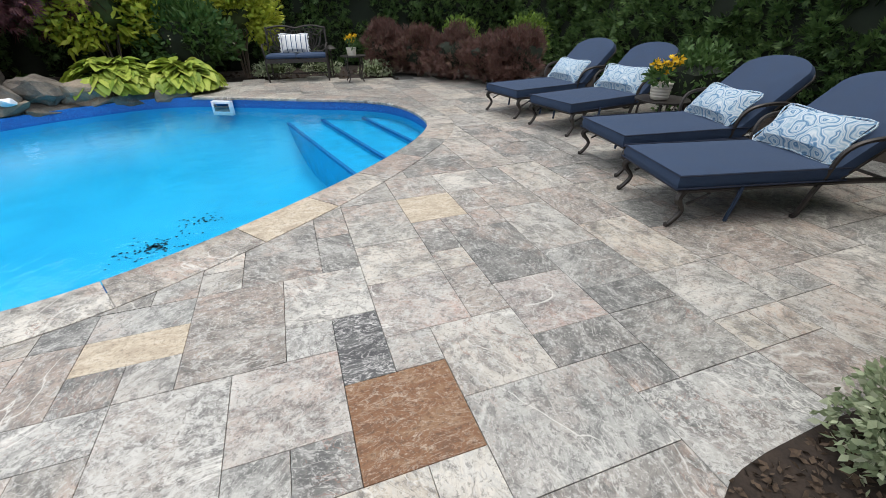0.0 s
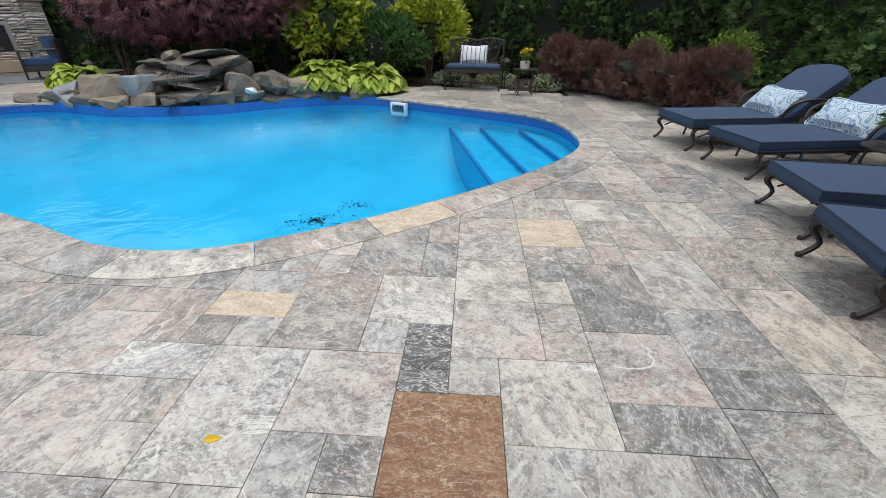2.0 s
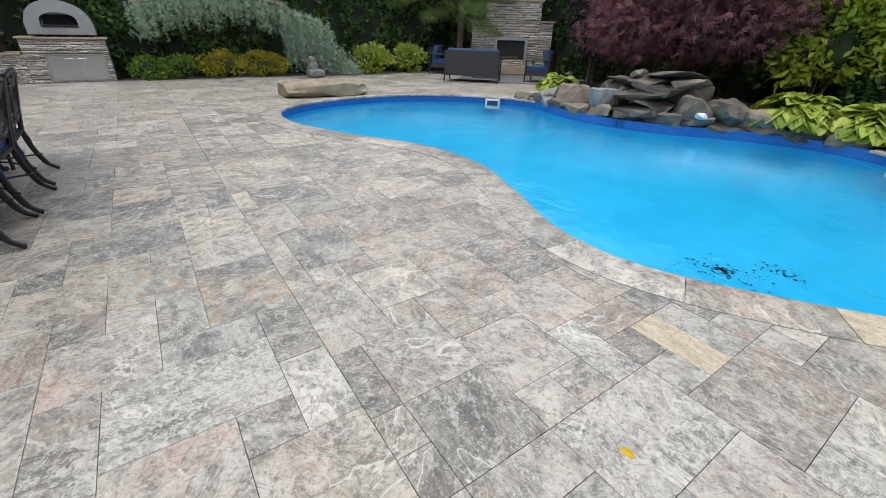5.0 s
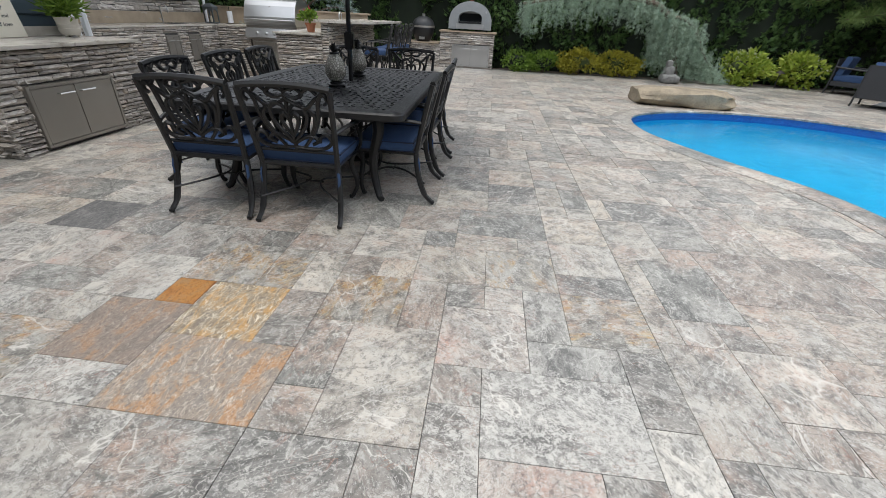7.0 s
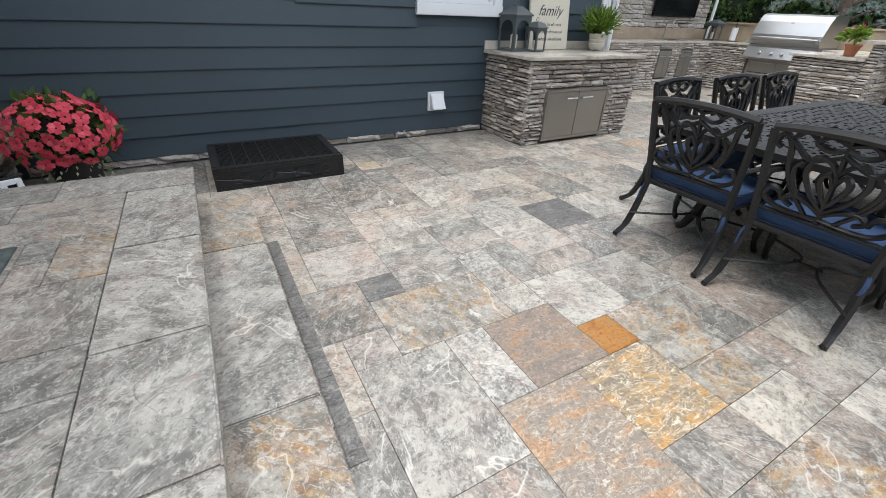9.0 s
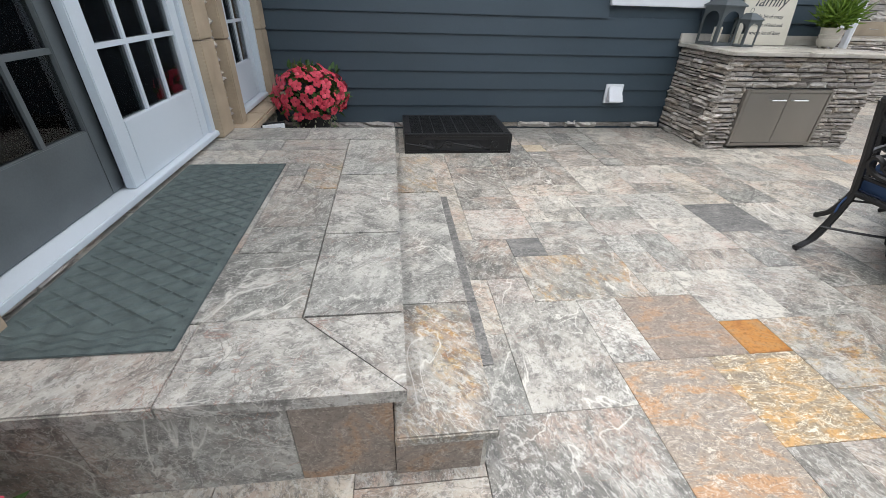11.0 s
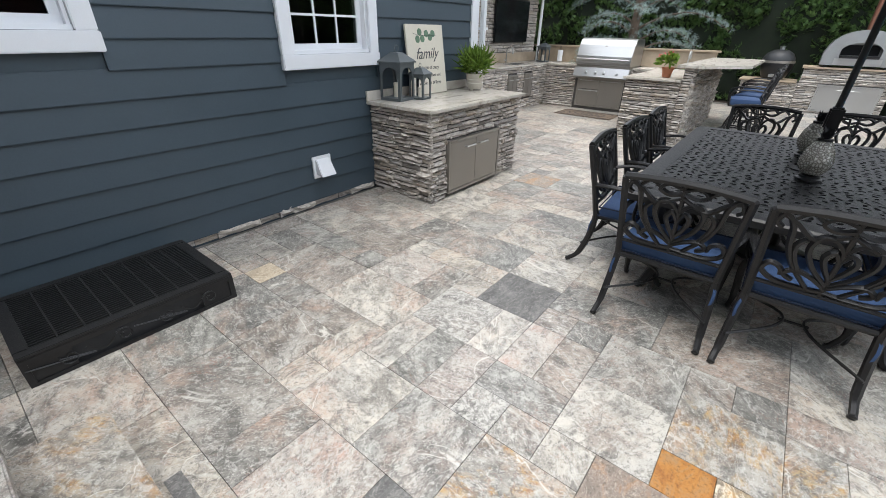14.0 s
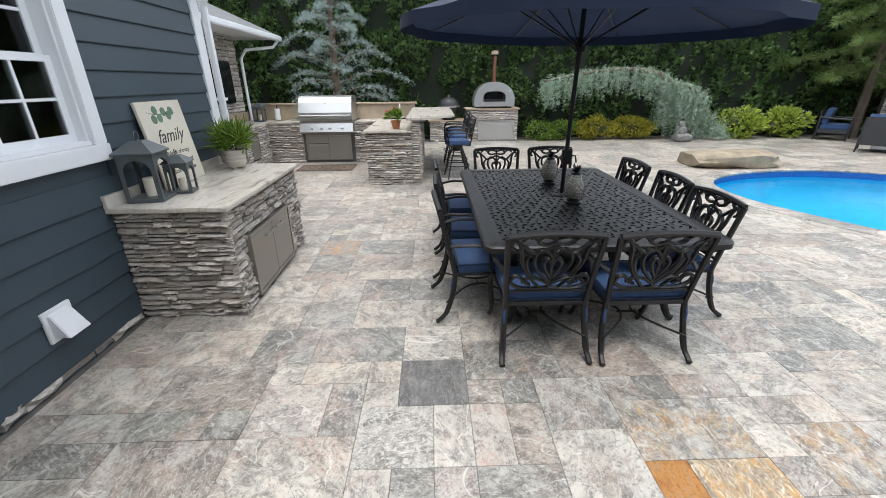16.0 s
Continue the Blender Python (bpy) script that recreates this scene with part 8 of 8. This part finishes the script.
# dark olive puts inner shade into the colour of the lighter shrubs' cores
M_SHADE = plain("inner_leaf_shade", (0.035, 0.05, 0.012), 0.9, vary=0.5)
maple = shrub("maple_tree", "dark red laceleaf maple spreading over the rockwork", "tree", (-4.55, 9.3, 1.75), (2.25, 1.65, 1.3), 19000, FINE, 0.17, M_MAPLE, 34, 0.5, 0.55)
bm = bmesh.new()
mt = maple
tube(bm, curve([(0, 0, -0.05), (0.1, 0.05, 0.4), (-0.1, 0, 0.8), (0.1, 0.1, 1.2)], 5), [0.13 - 0.004 * i for i in range(16)], 8)
for a, l in ((0.3, 1.3), (2.2, 1.4), (3.6, 1.2), (5.2, 1.0)):
    tube(bm, curve([(0, 0, 0.8), (math.cos(a) * l * 0.5, math.sin(a) * l * 0.5, 1.3), (math.cos(a) * l, math.sin(a) * l * 0.8, 1.55)], 4), [0.06 - 0.005 * i for i in range(9)], 6)
part("trunk", bm, M_BARK, mt)
shrub("golden_shrub", "tall shrub with bright yellow-green leaves", "shrub", (-2.2, 9.35, 1.35), (0.9, 0.75, 1.0), 8500, BROAD, 0.15, M_GOLD, 22, 0.6, group="golden shrubs")
shrub("golden_shrub", "rounded shrub with bright yellow-green leaves", "shrub", (-0.15, 10.1, 1.2), (0.72, 0.6, 0.76), 6000, BROAD, 0.13, M_GOLD, 18, 0.6, group="golden shrubs")
hy = shrub("hydrangea", "mid-green hydrangea shrub with a few white blooms", "shrub", (-1.0, 9.55, 0.72), (0.80, 0.55, 0.70), 3600, BROAD, 0.12, M_GREENLEAF, 16)
pts, dirs = clump_points(60, (0, 0, 0.85), (0.7, 0.5, 0.55), 9)
scatter("blooms", pts, dirs, BROAD, 0.05, M_CREAMFLOWER, hy)
shrub("blue_spruce", "dark blue-green spruce behind the shrubs", "tree", (-1.25, 10.9, 1.5), (0.9, 0.7, 1.6), 4200, TUFT, 0.22, M_CEDAR, 30, 0.6)
shrub("purple_beech", "near-black weeping purple beech", "tree", (-8.1, 10.9, 1.8), (1.0, 0.9, 1.9), 5200, BROAD, 0.13, M_PURPLE, 30, 0.5, 0.9)


def hosta(x, y, r, n, label, z=0.0):
    t = thing("hosta", label, "hosta", pose(x, y, z), "hostas")
    v, f = [], []
    nu, nv = 5, 4
    for k in range(n):
        a, rr = rng.uniform(0, math.tau), r * math.sqrt(rng.uniform(0.02, 1.0))
        hgt = (0.62 - 0.42 * (rr / r) ** 1.5) * r + rng.uniform(-0.04, 0.04)
        L, W = rng.uniform(0.20, 0.29), rng.uniform(0.09, 0.135)
        c, s = math.cos(a), math.sin(a)
        pitch = 0.55 - 1.1 * rr / r + rng.uniform(-0.25, 0.25)
        roll = rng.uniform(-0.35, 0.35)
        b = len(v)
        for i in range(nu + 1):
            q = i / nu
            wd = W * math.sin(math.pi * min(1, q ** 0.75 * 0.98 + 0.015)) ** 0.8
            for j in range(nv + 1):
                w = (j / nv - 0.5) * 2
                lx = L * q
                lz = -0.10 * q * q * L * 3 + abs(w) * wd * 0.35
                ly = w * wd
                lz += ly * roll
                px = rr * 0.8 + lx * math.cos(pitch) - lz * math.sin(pitch)
                pz = hgt + lx * math.sin(pitch) + lz * math.cos(pitch)
                v.append((px * c - ly * s, px * s + ly * c, max(0.015, pz)))
        for i in range(nu):
            for j in range(nv):
                m = b + i * (nv + 1) + j
                f.append((m, m + 1, m + nv + 2, m + nv + 1))
    raw_mesh("leaves", v, f, M_HOSTA, t, "broad chartreuse leaves with green edges", smooth=True)
    bm = bmesh.new()
    for k in range(26):
        a, rr = k * 2.4, r * 0.75 * math.sqrt((k + 1) / 26)
        tube(bm, [(0.05 * math.cos(a), 0.05 * math.sin(a), 0), (rr * math.cos(a) * 0.6, rr * math.sin(a) * 0.6, 0.4 * r), (rr * math.cos(a), rr * math.sin(a), (0.6 - 0.4 * (rr / r)) * r)], 0.006, 4)
    part("stalks", bm, M_GREENLEAF, t)


hosta(-2.05, 8.42, 0.76, 300, "large chartreuse hosta spilling over the pool rocks", 0.08)
hosta(-1.12, 8.62, 0.68, 260, "chartreuse hosta beside the patio edge", 0.04)
hosta(-6.5, 7.75, 0.5, 150, "yellow-green hosta at the end of the rockwork", 0.15)

for k, (x, y, r, h) in enumerate(((2.75, 9.35, 0.62, 0.48), (3.25, 8.75, 0.55, 0.42), (3.75, 8.1, 0.6, 0.45), (4.15, 7.35, 0.55, 0.42), (4.45, 6.65, 0.55, 0.46))):
    shrub("barberry", "purple-red barberry shrub with green shoots", "shrub", (x, y, h), (r, r, h * 0.95), 2600, FINE, 0.12, M_BARB, 18, 0.5, -0.4, "barberry row", low=-0.9)
for x, y, z, r in ((4.35, 9.1, 0.62, 0.42), (5.15, 7.75, 0.66, 0.42)):
    shrub("boxwood_ball", "round bright green boxwood behind the barberry", "shrub", (x, y, z), (r, r, r), 2200, SMALL, 0.06, M_BOX, 30, 0.6, group="boxwood balls", low=-0.9)
vb = shrub("variegated_boxwood", "small cream-edged boxwood in the mulch bed corner", "shrub", (2.24, 0.10, 0.15), (0.30, 0.25, 0.16), 4200, SMALL, 0.034, M_VARI, 30, 0.6, low=-0.9)
for k, (x, y) in enumerate(((-13.75, -0.05), (-13.75, 0.72))):
    shrub("green_shrub", "low rounded green shrub before the hedge", "shrub", (x, y, 0.28), (0.42, 0.48, 0.3), 1500, SMALL, 0.075, M_BOX, 18, 0.6, group="low shrubs", low=-0.9)
for k, (x, y) in enumerate(((-13.75, 1.75), (-13.75, 2.95))):
    shrub("gold_shrub", "low golden yellow shrub before the hedge", "shrub", (x, y, 0.34), (0.46, 0.64, 0.36), 2400, SMALL, 0.075, M_GOLDBOX, 22, 0.6, group="low shrubs", low=-0.9)
for x, y in ((-13.7, 6.35), (-13.75, 7.95)):
    h = shrub("hydrangea", "light green hydrangea with cream blooms by the hedge", "shrub", (x, y, 0.42), (0.6, 0.62, 0.46), 1800, BROAD, 0.13, M_HOSTA, 14, 0.6, group="hydrangeas", low=-0.9)
    pts, dirs = clump_points(160, (0, 0, 0.5), (0.58, 0.6, 0.42), 12)
    scatter("blooms", pts, dirs, BROAD, 0.06, M_CREAMFLOWER, h)
for x, y in ((1.4, 9.75), (0.4, 9.85), (2.35, 9.0)):
    shrub("ground_cover", "low pale variegated ground cover behind the bench", "shrub", (x, y, 0.14), (0.42, 0.3, 0.16), 700, SMALL, 0.05, M_VARI, 12, 0.6, group="ground covers", stems=False, low=-0.9)
shrub("trailing_shrub", "green trailing plant behind the flower table", "shrub", (5.15, 3.75, 0.42), (0.55, 0.55, 0.42), 1500, BROAD, 0.07, M_GREENLEAF, 16, 0.6, low=-0.9)

bm = slab(bmesh.new(), [(1.52, -0.5), (5.28, -0.5), (5.28, 0.30), (2.4, 0.30), (2.1, 0.31), (1.82, 0.30), (1.70, 0.287), (1.63, 0.27), (1.57, 0.24), (1.53, 0.17), (1.52, 0.1)], -0.03, 0.008)
tagged(part("mulch_bed", bm, M_MULCH, smooth=False), "corner bed of dark bark mulch beside the patio", "ground", kind="structure")
# weeping blue cedar: an arched limb with hanging curtains
wc = thing("weeping_cedar", "weeping blue-green cedar arched on a bent trunk", "tree", pose(-13.55, 4.2, 0))
spine = curve([(0.1, 0.3, -0.05), (0.0, 0.1, 0.7), (0.05, -0.1, 1.35), (0.0, -0.75, 1.9), (0.0, -1.9, 2.05), (0.05, -3.1, 1.95), (0.15, -4.3, 1.75)], 8)
part("trunk", tube(bmesh.new(), spine, [0.13 - 0.0021 * i for i in range(len(spine))], 8), M_BARK, wc)
side = curve([(0.0, -0.5, 1.7), (0.1, 0.35, 1.45), (0.15, 0.85, 0.75), (0.2, 1.5, 0.12)], 8)
part("limb", tube(bmesh.new(), side, [0.06 - 0.0017 * i for i in range(len(side))], 6), M_BARK, wc)
pts, dirs = [], []
sp = [np.array(p) for p in spine[14:]] * 9 + [np.array(p) for p in side] * 12
for p in sp:
    base = p + rng.normal(0, (0.22, 0.09, 0.05))
    drop = min(rng.uniform(0.25, 0.85) if p[1] < -0.6 else rng.uniform(0.3, 1.5), max(0.1, base[2] - 0.05))
    sway = rng.normal(0, 0.05, 2)
    n = int(drop * 34) + 4
    t = np.linspace(0, 1, n)
    line = np.stack([base[0] + sway[0] * t, base[1] + sway[1] * t, base[2] + 0.05 - drop * t], 1)
    pts.append(line + rng.normal(0, 0.02, line.shape))
    d = np.tile((0, 0, -0.35), (n, 1)) + rng.normal(0, 0.8, (n, 3))
    dirs.append(d)
scatter("needles", np.vstack(pts), np.vstack(dirs), TUFT, 0.085, M_WEEP, wc, "hanging curtains of blue-green needles", spread=0.3, droop=0.3)


def conifer(name, label, x, y, h, r, leaf, n_br, per, size, base=0.4, lift=0.15, seed=1, tiers=1.0):
    t = thing(name, label, "tree", pose(x, y, 0))
    part("trunk", tube(bmesh.new(), [(0, 0, -0.05), (0.05, 0, h * 0.5), (0, 0.03, h)], [0.14, 0.09, 0.02], 8), M_BARK, t)
    bm = bmesh.new()
    pts, dirs = [], []
    for k in range(n_br):
        f = (k + 0.5) / n_br
        z = base + (h - base) * f
        l = r * (1 - f) ** 0.75 * rng.uniform(0.65, 1.15) + 0.15
        a = k * 2.399 + rng.uniform(-0.3, 0.3)
        d = np.array((math.cos(a), math.sin(a), 0))
        line = [np.array((0, 0, z)) + d * l * q + np.array((0, 0, lift * l * math.sin(q * 2.4) - 0.16 * l * q * q)) for q in np.linspace(0, 1, 7)]
        tube(bm, line, [0.03 * (1 - 0.13 * i) for i in range(7)], 5)
        for q in range(per):
            u = rng.uniform(0.15, 1.0)
            i = min(5, int(u * 6))
            p = line[i] + (line[i + 1] - line[i]) * (u * 6 - i)
            # side twigs
            sgn = rng.choice((-1, 1))
            tw = np.cross(d, (0, 0, 1)) * sgn * rng.uniform(0.0, 0.34) * l * (1.1 - u) + d * rng.uniform(0, 0.1)
            pts.append(p + tw + rng.normal(0, 0.03, 3))
            dirs.append(d * 0.5 + tw * 2 + np.array((0, 0, 0.3)))
    part("limbs", bm, M_BARK, t)
    scatter("needles", np.array(pts), np.array(dirs), TUFT, size, leaf, t, spread=0.7)
    return t


conifer("blue_cedar", "open blue atlas cedar with silvery needles behind the grill", -12.6, -6.1, 4.9, 2.0, M_CEDAR, 34, 150, 0.10, 0.9, 0.25)
pn = conifer("pine_tree", "tall pine with drooping light green boughs", -13.4, 9.9, 6.5, 2.6, M_PINE, 40, 120, 0.26, 1.9, -0.12)

# arborvitae hedge
def hedge(name, p0, p1, out, height, n, thick=1.0):
    t = tagged(new(name), "tall dense arborvitae hedge closing the garden", "hedge", kind="structure")
    a, b, o = np.array(p0, float), np.array(p1, float), np.array(out, float)
    L = np.linalg.norm(b - a)
    d = (b - a) / L
    nu, nz = int(L / 0.5), int(height / 0.4)
    bm = bmesh.new()
    grid = [[bm.verts.new((*(a + d * L * i / nu + o * (0.22 * noise.noise((i * 0.45, k * 0.5, L)) - 0.2)), height * k / nz - 0.05)) for k in range(nz + 1)] for i in range(nu + 1)]
    for i in range(nu):
        for k in range(nz):
            bm.faces.new((grid[i][k], grid[i + 1][k], grid[i + 1][k + 1], grid[i][k + 1]))
    back = [[bm.verts.new((*(a + d * L * i / nu - o * thick), z)) for z in (-0.05, height)] for i in (0, nu)]
    bm.faces.new((back[0][0], back[0][1], back[1][1], back[1][0]))
    bm.faces.new([grid[i][nz] for i in range(nu + 1)] + [back[1][1], back[0][1]])
    # hull behind the sprays, shade of the gaps painted near-black
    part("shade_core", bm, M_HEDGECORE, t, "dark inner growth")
    u, z = rng.uniform(0, L, n), height * rng.uniform(0, 1, n)
    lump = np.array([0.22 * noise.noise((q / 0.5 * 0.45, zz / 0.4 * 0.5, L)) for q, zz in zip(u, z)])
    lump2 = np.array([noise.noise((q * 2.6, zz * 2.0, L + 5)) for q, zz in zip(u, z)])
    keep = lump2 > -0.26
    off = lump - 0.19 + 0.27 * np.maximum(lump2, -0.2) + rng.uniform(-0.06, 0.08, n)
    pts = np.concatenate([a + d * u[:, None] + o * off[:, None], z[:, None]], 1)[keep]
    dirs = np.tile((o[0] * 0.75, o[1] * 0.75, 0.35), (len(pts), 1))
    scatter("sprays", pts, dirs, SPRAY, 0.155, M_HEDGE, t, "flat green foliage sprays", spread=0.42, droop=0.1, kind="stuff")


hedge("hedge_west", (-14.6, -12.0), (-14.6, 13.5), (1, 0), 5.2, 40000)
hedge("hedge_north", (-14.6, 12.6), (-8.0, 12.2), (0.05, -1), 5.0, 7000)
hedge("hedge_north", (-8.0, 11.7), (7.4, 11.3), (0.02, -1), 4.6, 24000)
hedge("hedge_east", (6.6, 11.6), (6.2, -0.6), (-1, -0.03), 4.6, 19000)
hedge("hedge_south", (-4.8, -11.6), (-14.8, -11.6), (0, 1), 5.2, 6000)

# ---- small things ----
def path_light(x, y, h, label):
    p = thing("path_light", label, "lamp", pose(x, y, -0.04), "path lights")
    part("stake", tube(bmesh.new(), [(0, 0, 0), (0, 0, h)], 0.012, 6), M_BRONZE, p)
    part("shade", turned(bmesh.new(), [(0.0, h + 0.09), (0.02, h + 0.085), (0.12, h + 0.02), (0.12, h + 0.012), (0.02, h + 0.03), (0.0, h + 0.03)], 16), M_BRONZE, p, "bronze pagoda shade")
    part("globe", turned(bmesh.new(), [(0.0, h - 0.02), (0.025, h - 0.015), (0.025, h + 0.028), (0.0, h + 0.028)], 10), M_POT, p)
for x, y, h in ((-13.4, 7.25, 0.42), (5.35, 4.35, 0.62), (1.55, 9.35, 0.55), (-6.9, 8.5, 0.5)):
    path_light(x, y, h, "bronze path light with a pagoda shade in the planting")

bm = bmesh.new()
blob(bm, (0, 0, 0.12), (0.26, 0.3, 0.15), 5, 3, 0.2)
blob(bm, (0.0, -0.06, 0.30), (0.15, 0.16, 0.18), 6, 3, 0.15)
blob(bm, (0.02, -0.1, 0.50), (0.095, 0.095, 0.11), 8, 3, 0.1)
st = tagged(part("garden_statue", bm, M_STATUE), "weathered grey stone garden figure by the hedge", "statue")
st.location = (-12.95, 4.15, 0)


def impatiens(x, y, z, r, label, n=90, pot_r=0.17, pot_h=0.26, big=0.05):
    t = thing("flower_pot", label, "potted plant", pose(x, y, z), "coral flower pots")
    part("pot", turned(bmesh.new(), [(0, 0), (pot_r * 0.75, 0), (pot_r, pot_h), (pot_r * 1.08, pot_h), (pot_r * 1.08, pot_h + 0.03), (pot_r * 0.95, pot_h + 0.03), (0, pot_h)], 20), M_BLACK, t, "dark planter")
    c = pot_h + r * 0.55
    pts, dirs = clump_points(620, (0, 0, c), (r * 0.95, r * 0.95, r * 0.72), 26, -0.9)
    scatter("leaves", pts, dirs, BROAD, 0.075, M_GREENLEAF, t, spread=0.5)
    # near-black blob paints the shade among leaves and blossoms
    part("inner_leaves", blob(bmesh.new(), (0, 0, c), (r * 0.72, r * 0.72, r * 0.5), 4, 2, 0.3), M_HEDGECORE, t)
    v, f = [], []
    for k in range(n):
        th, ph = k * 2.39996, math.acos(1 - 1.55 * (k + 0.5) / n)
        d = Vector((math.sin(ph) * math.cos(th), math.sin(ph) * math.sin(th), math.cos(ph)))
        o = Vector((d.x * r, d.y * r, c + d.z * r * 0.78)) * 1.0 + Vector(rng.normal(0, 0.012, 3))
        dd = (d + Vector(rng.normal(0, 0.25, 3))).normalized()
        s = dd.orthogonal().normalized()
        w = dd.cross(s)
        spin = rng.uniform(0, 6.28)
        for q in range(5):
            a = spin + q * math.tau / 5
            e, g = s * math.cos(a) + w * math.sin(a), s * -math.sin(a) + w * math.cos(a)
            b = len(v)
            for l, wd, hgt in ((0.1, 0.08, 0.0), (0.6, 0.42, 0.14), (0.95, 0.30, 0.06)):
                for sg in (-1, 1):
                    v.append(o + (e * l + g * wd * sg + dd * hgt) * big)
            v.append(o + (e * 1.05 + dd * 0.0) * big)
            f += [(b, b + 1, b + 3, b + 2), (b + 2, b + 3, b + 5, b + 4)]
    raw_mesh("blossoms", [tuple(q) for q in v], f, M_CORAL, t, "coral five-petalled blossoms")
    m = 130
    a = rng.uniform(0, math.tau, m)
    p = np.stack([np.cos(a) * pot_r * 1.15, np.sin(a) * pot_r * 1.15, pot_h + 0.03 - rng.uniform(0, 0.16, m)], 1)
    scatter("trailing_leaves", p, np.stack([np.cos(a), np.sin(a), -1 + 0 * a], 1), BROAD, 0.035, M_VARI, t, "grey-green trailing leaves")


impatiens(0.76, -5.36, 0.0, 0.34, "dark planter of coral impatiens in the house corner", 110)
impatiens(0.98, -1.42, 0.0, 0.26, "dark planter of coral impatiens at the foot of the landing", 70)
fr = thing("metal_stand", "small white and black metal stand under the sill", "stand", pose(1.0, -4.78, 0.0, 0, 0, 25))
part("panel", boxes(((-0.09, -0.012, 0.06), (-0.06, 0.012, 0.33)), ((0.06, -0.012, 0.06), (0.09, 0.012, 0.33)), ((-0.06, -0.012, 0.3), (0.06, 0.012, 0.33)), ((-0.06, -0.012, 0.06), (0.06, 0.012, 0.1)), ((-0.015, -0.012, 0.1), (0.015, 0.012, 0.3)), bevel=0.003), M_WHITE, fr)
part("post", boxes(((-0.1, -0.03, 0), (-0.07, -0.012, 0.06)), ((0.07, -0.03, 0), (0.1, -0.012, 0.06))), M_BLACK, fr, smooth=False)
part("backing", boxes(((-0.1, -0.03, 0.06), (0.1, -0.014, 0.34))), M_BLACK, fr, smooth=False)


def bar_stool(at, label):
    c = thing("bar_stool", label, "bar stool", at, "bar stools")
    w, z = 0.22, 0.66
    part("seat_cushion", cushion(bmesh.new(), -w, -0.2, w, 0.2, z, z + 0.08, 0.02), M_NAVY_SEAT, c, "blue seat cushion")
    part("seat_frame", tube(bmesh.new(), [(-w, -0.2, z - 0.012), (w, -0.2, z - 0.012), (w, 0.2, z - 0.012), (-w, 0.2, z - 0.012)], 0.014, 6, True), M_IRON, c)
    part("swivel", turned(bmesh.new(), [(0, z - 0.12), (0.1, z - 0.12), (0.1, z - 0.02), (0, z - 0.02)], 12), M_IRON, c)
    for sx in (-1, 1):
        for sy in (-1, 1):
            part("leg", tube(bmesh.new(), curve([(sx * 0.08, sy * 0.08, z - 0.1), (sx * 0.16, sy * 0.15, 0.35), (sx * 0.23, sy * 0.22, 0.012)], 4), 0.014, 6), M_IRON, c)
        part("upright", tube(bmesh.new(), [(sx * w, 0.2, z), (sx * w * 1.02, 0.3, 1.14)], 0.014, 6), M_IRON, c)
        part("arm", tube(bmesh.new(), curve([(sx * w, 0.23, 0.86), (sx * w * 1.12, 0.0, 0.88), (sx * w * 1.05, -0.2, 0.84), (sx * w, -0.2, z)], 4), 0.011, 6), M_IRON, c)
    part("foot_ring", tube(bmesh.new(), [(0.235 * math.cos(t), 0.235 * math.sin(t), 0.26) for t in np.linspace(0, math.tau, 21)[:-1]], 0.011, 6, True), M_IRON, c)
    part("top_rail", tube(bmesh.new(), [(x * w * 1.02, 0.3, 1.13 + 0.03 * (1 - x * x)) for x in np.linspace(-1, 1, 9)], 0.015, 6), M_IRON, c)
    part("scroll_panel", scroll_back(bmesh.new(), w * 0.95, z + 0.1, 1.12, 0.22, 0.08, 0.008), M_IRON, c, "pierced scrollwork back")
    return c


stool0 = bar_stool(pose(-8.35, -3.0, 0, 0, 0, 8), "tall black swivel bar stool with blue cushion at the bar")
for x, a in ((-9.0, -6), (-9.65, 4), (-10.3, -3)):
    copy_thing(stool0, pose(x, -2.98, 0, 0, 0, a))
n = 2400
chips = np.stack([rng.uniform(1.58, 3.6, n), rng.uniform(-0.5, 0.27, n), rng.uniform(0.01, 0.02, n)], 1)
scatter("bark_chips", chips, rng.normal(0, 1, (n, 3)) * (1, 1, 0.15), SMALL, 0.032, plain("bark_chip", (0.075, 0.05, 0.032), 0.95, vary=0.6, scale=30), ground, "loose bark chips", spread=0.1, kind="stuff")
n = 2600
chips = np.stack([rng.uniform(-0.9, 5.8, n), rng.uniform(6.0, 11.0, n), rng.uniform(-0.045, -0.02, n)], 1)
chips = chips[(chips[:, 0] + 1.0) * 0.55 + chips[:, 1] > 10.5]
scatter("bark_chips", chips, rng.normal(0, 1, (len(chips), 3)) * (1, 1, 0.15), SMALL, 0.07, plain("bark_chip_far", (0.05, 0.033, 0.022), 0.95, vary=0.6, scale=30), ground, "loose bark chips", spread=0.1, kind="stuff")
tagged(scatter("fallen_petal", np.array([(-0.02, 0.78, 0.006)]), np.array([(1, 0.2, 0.05)]), BROAD, 0.05, M_YELLOW, spread=0.02), "single yellow petal fallen on the patio", "petal")

# ---- the patio slabs that lie nearest, one by one ----
for w, h, x, y, m in near_tiles:
    me = tile_mesh(w, h)
    if not me.materials:
        me.materials.append(M_TILE)
    ob = new("tile", me)
    ob.parent = patio
    ob.location = (x, y, dice.uniform(-0.0008, 0.0008))
    if m:
        ob.material_slots[0].link = "OBJECT"
        ob.material_slots[0].material = m
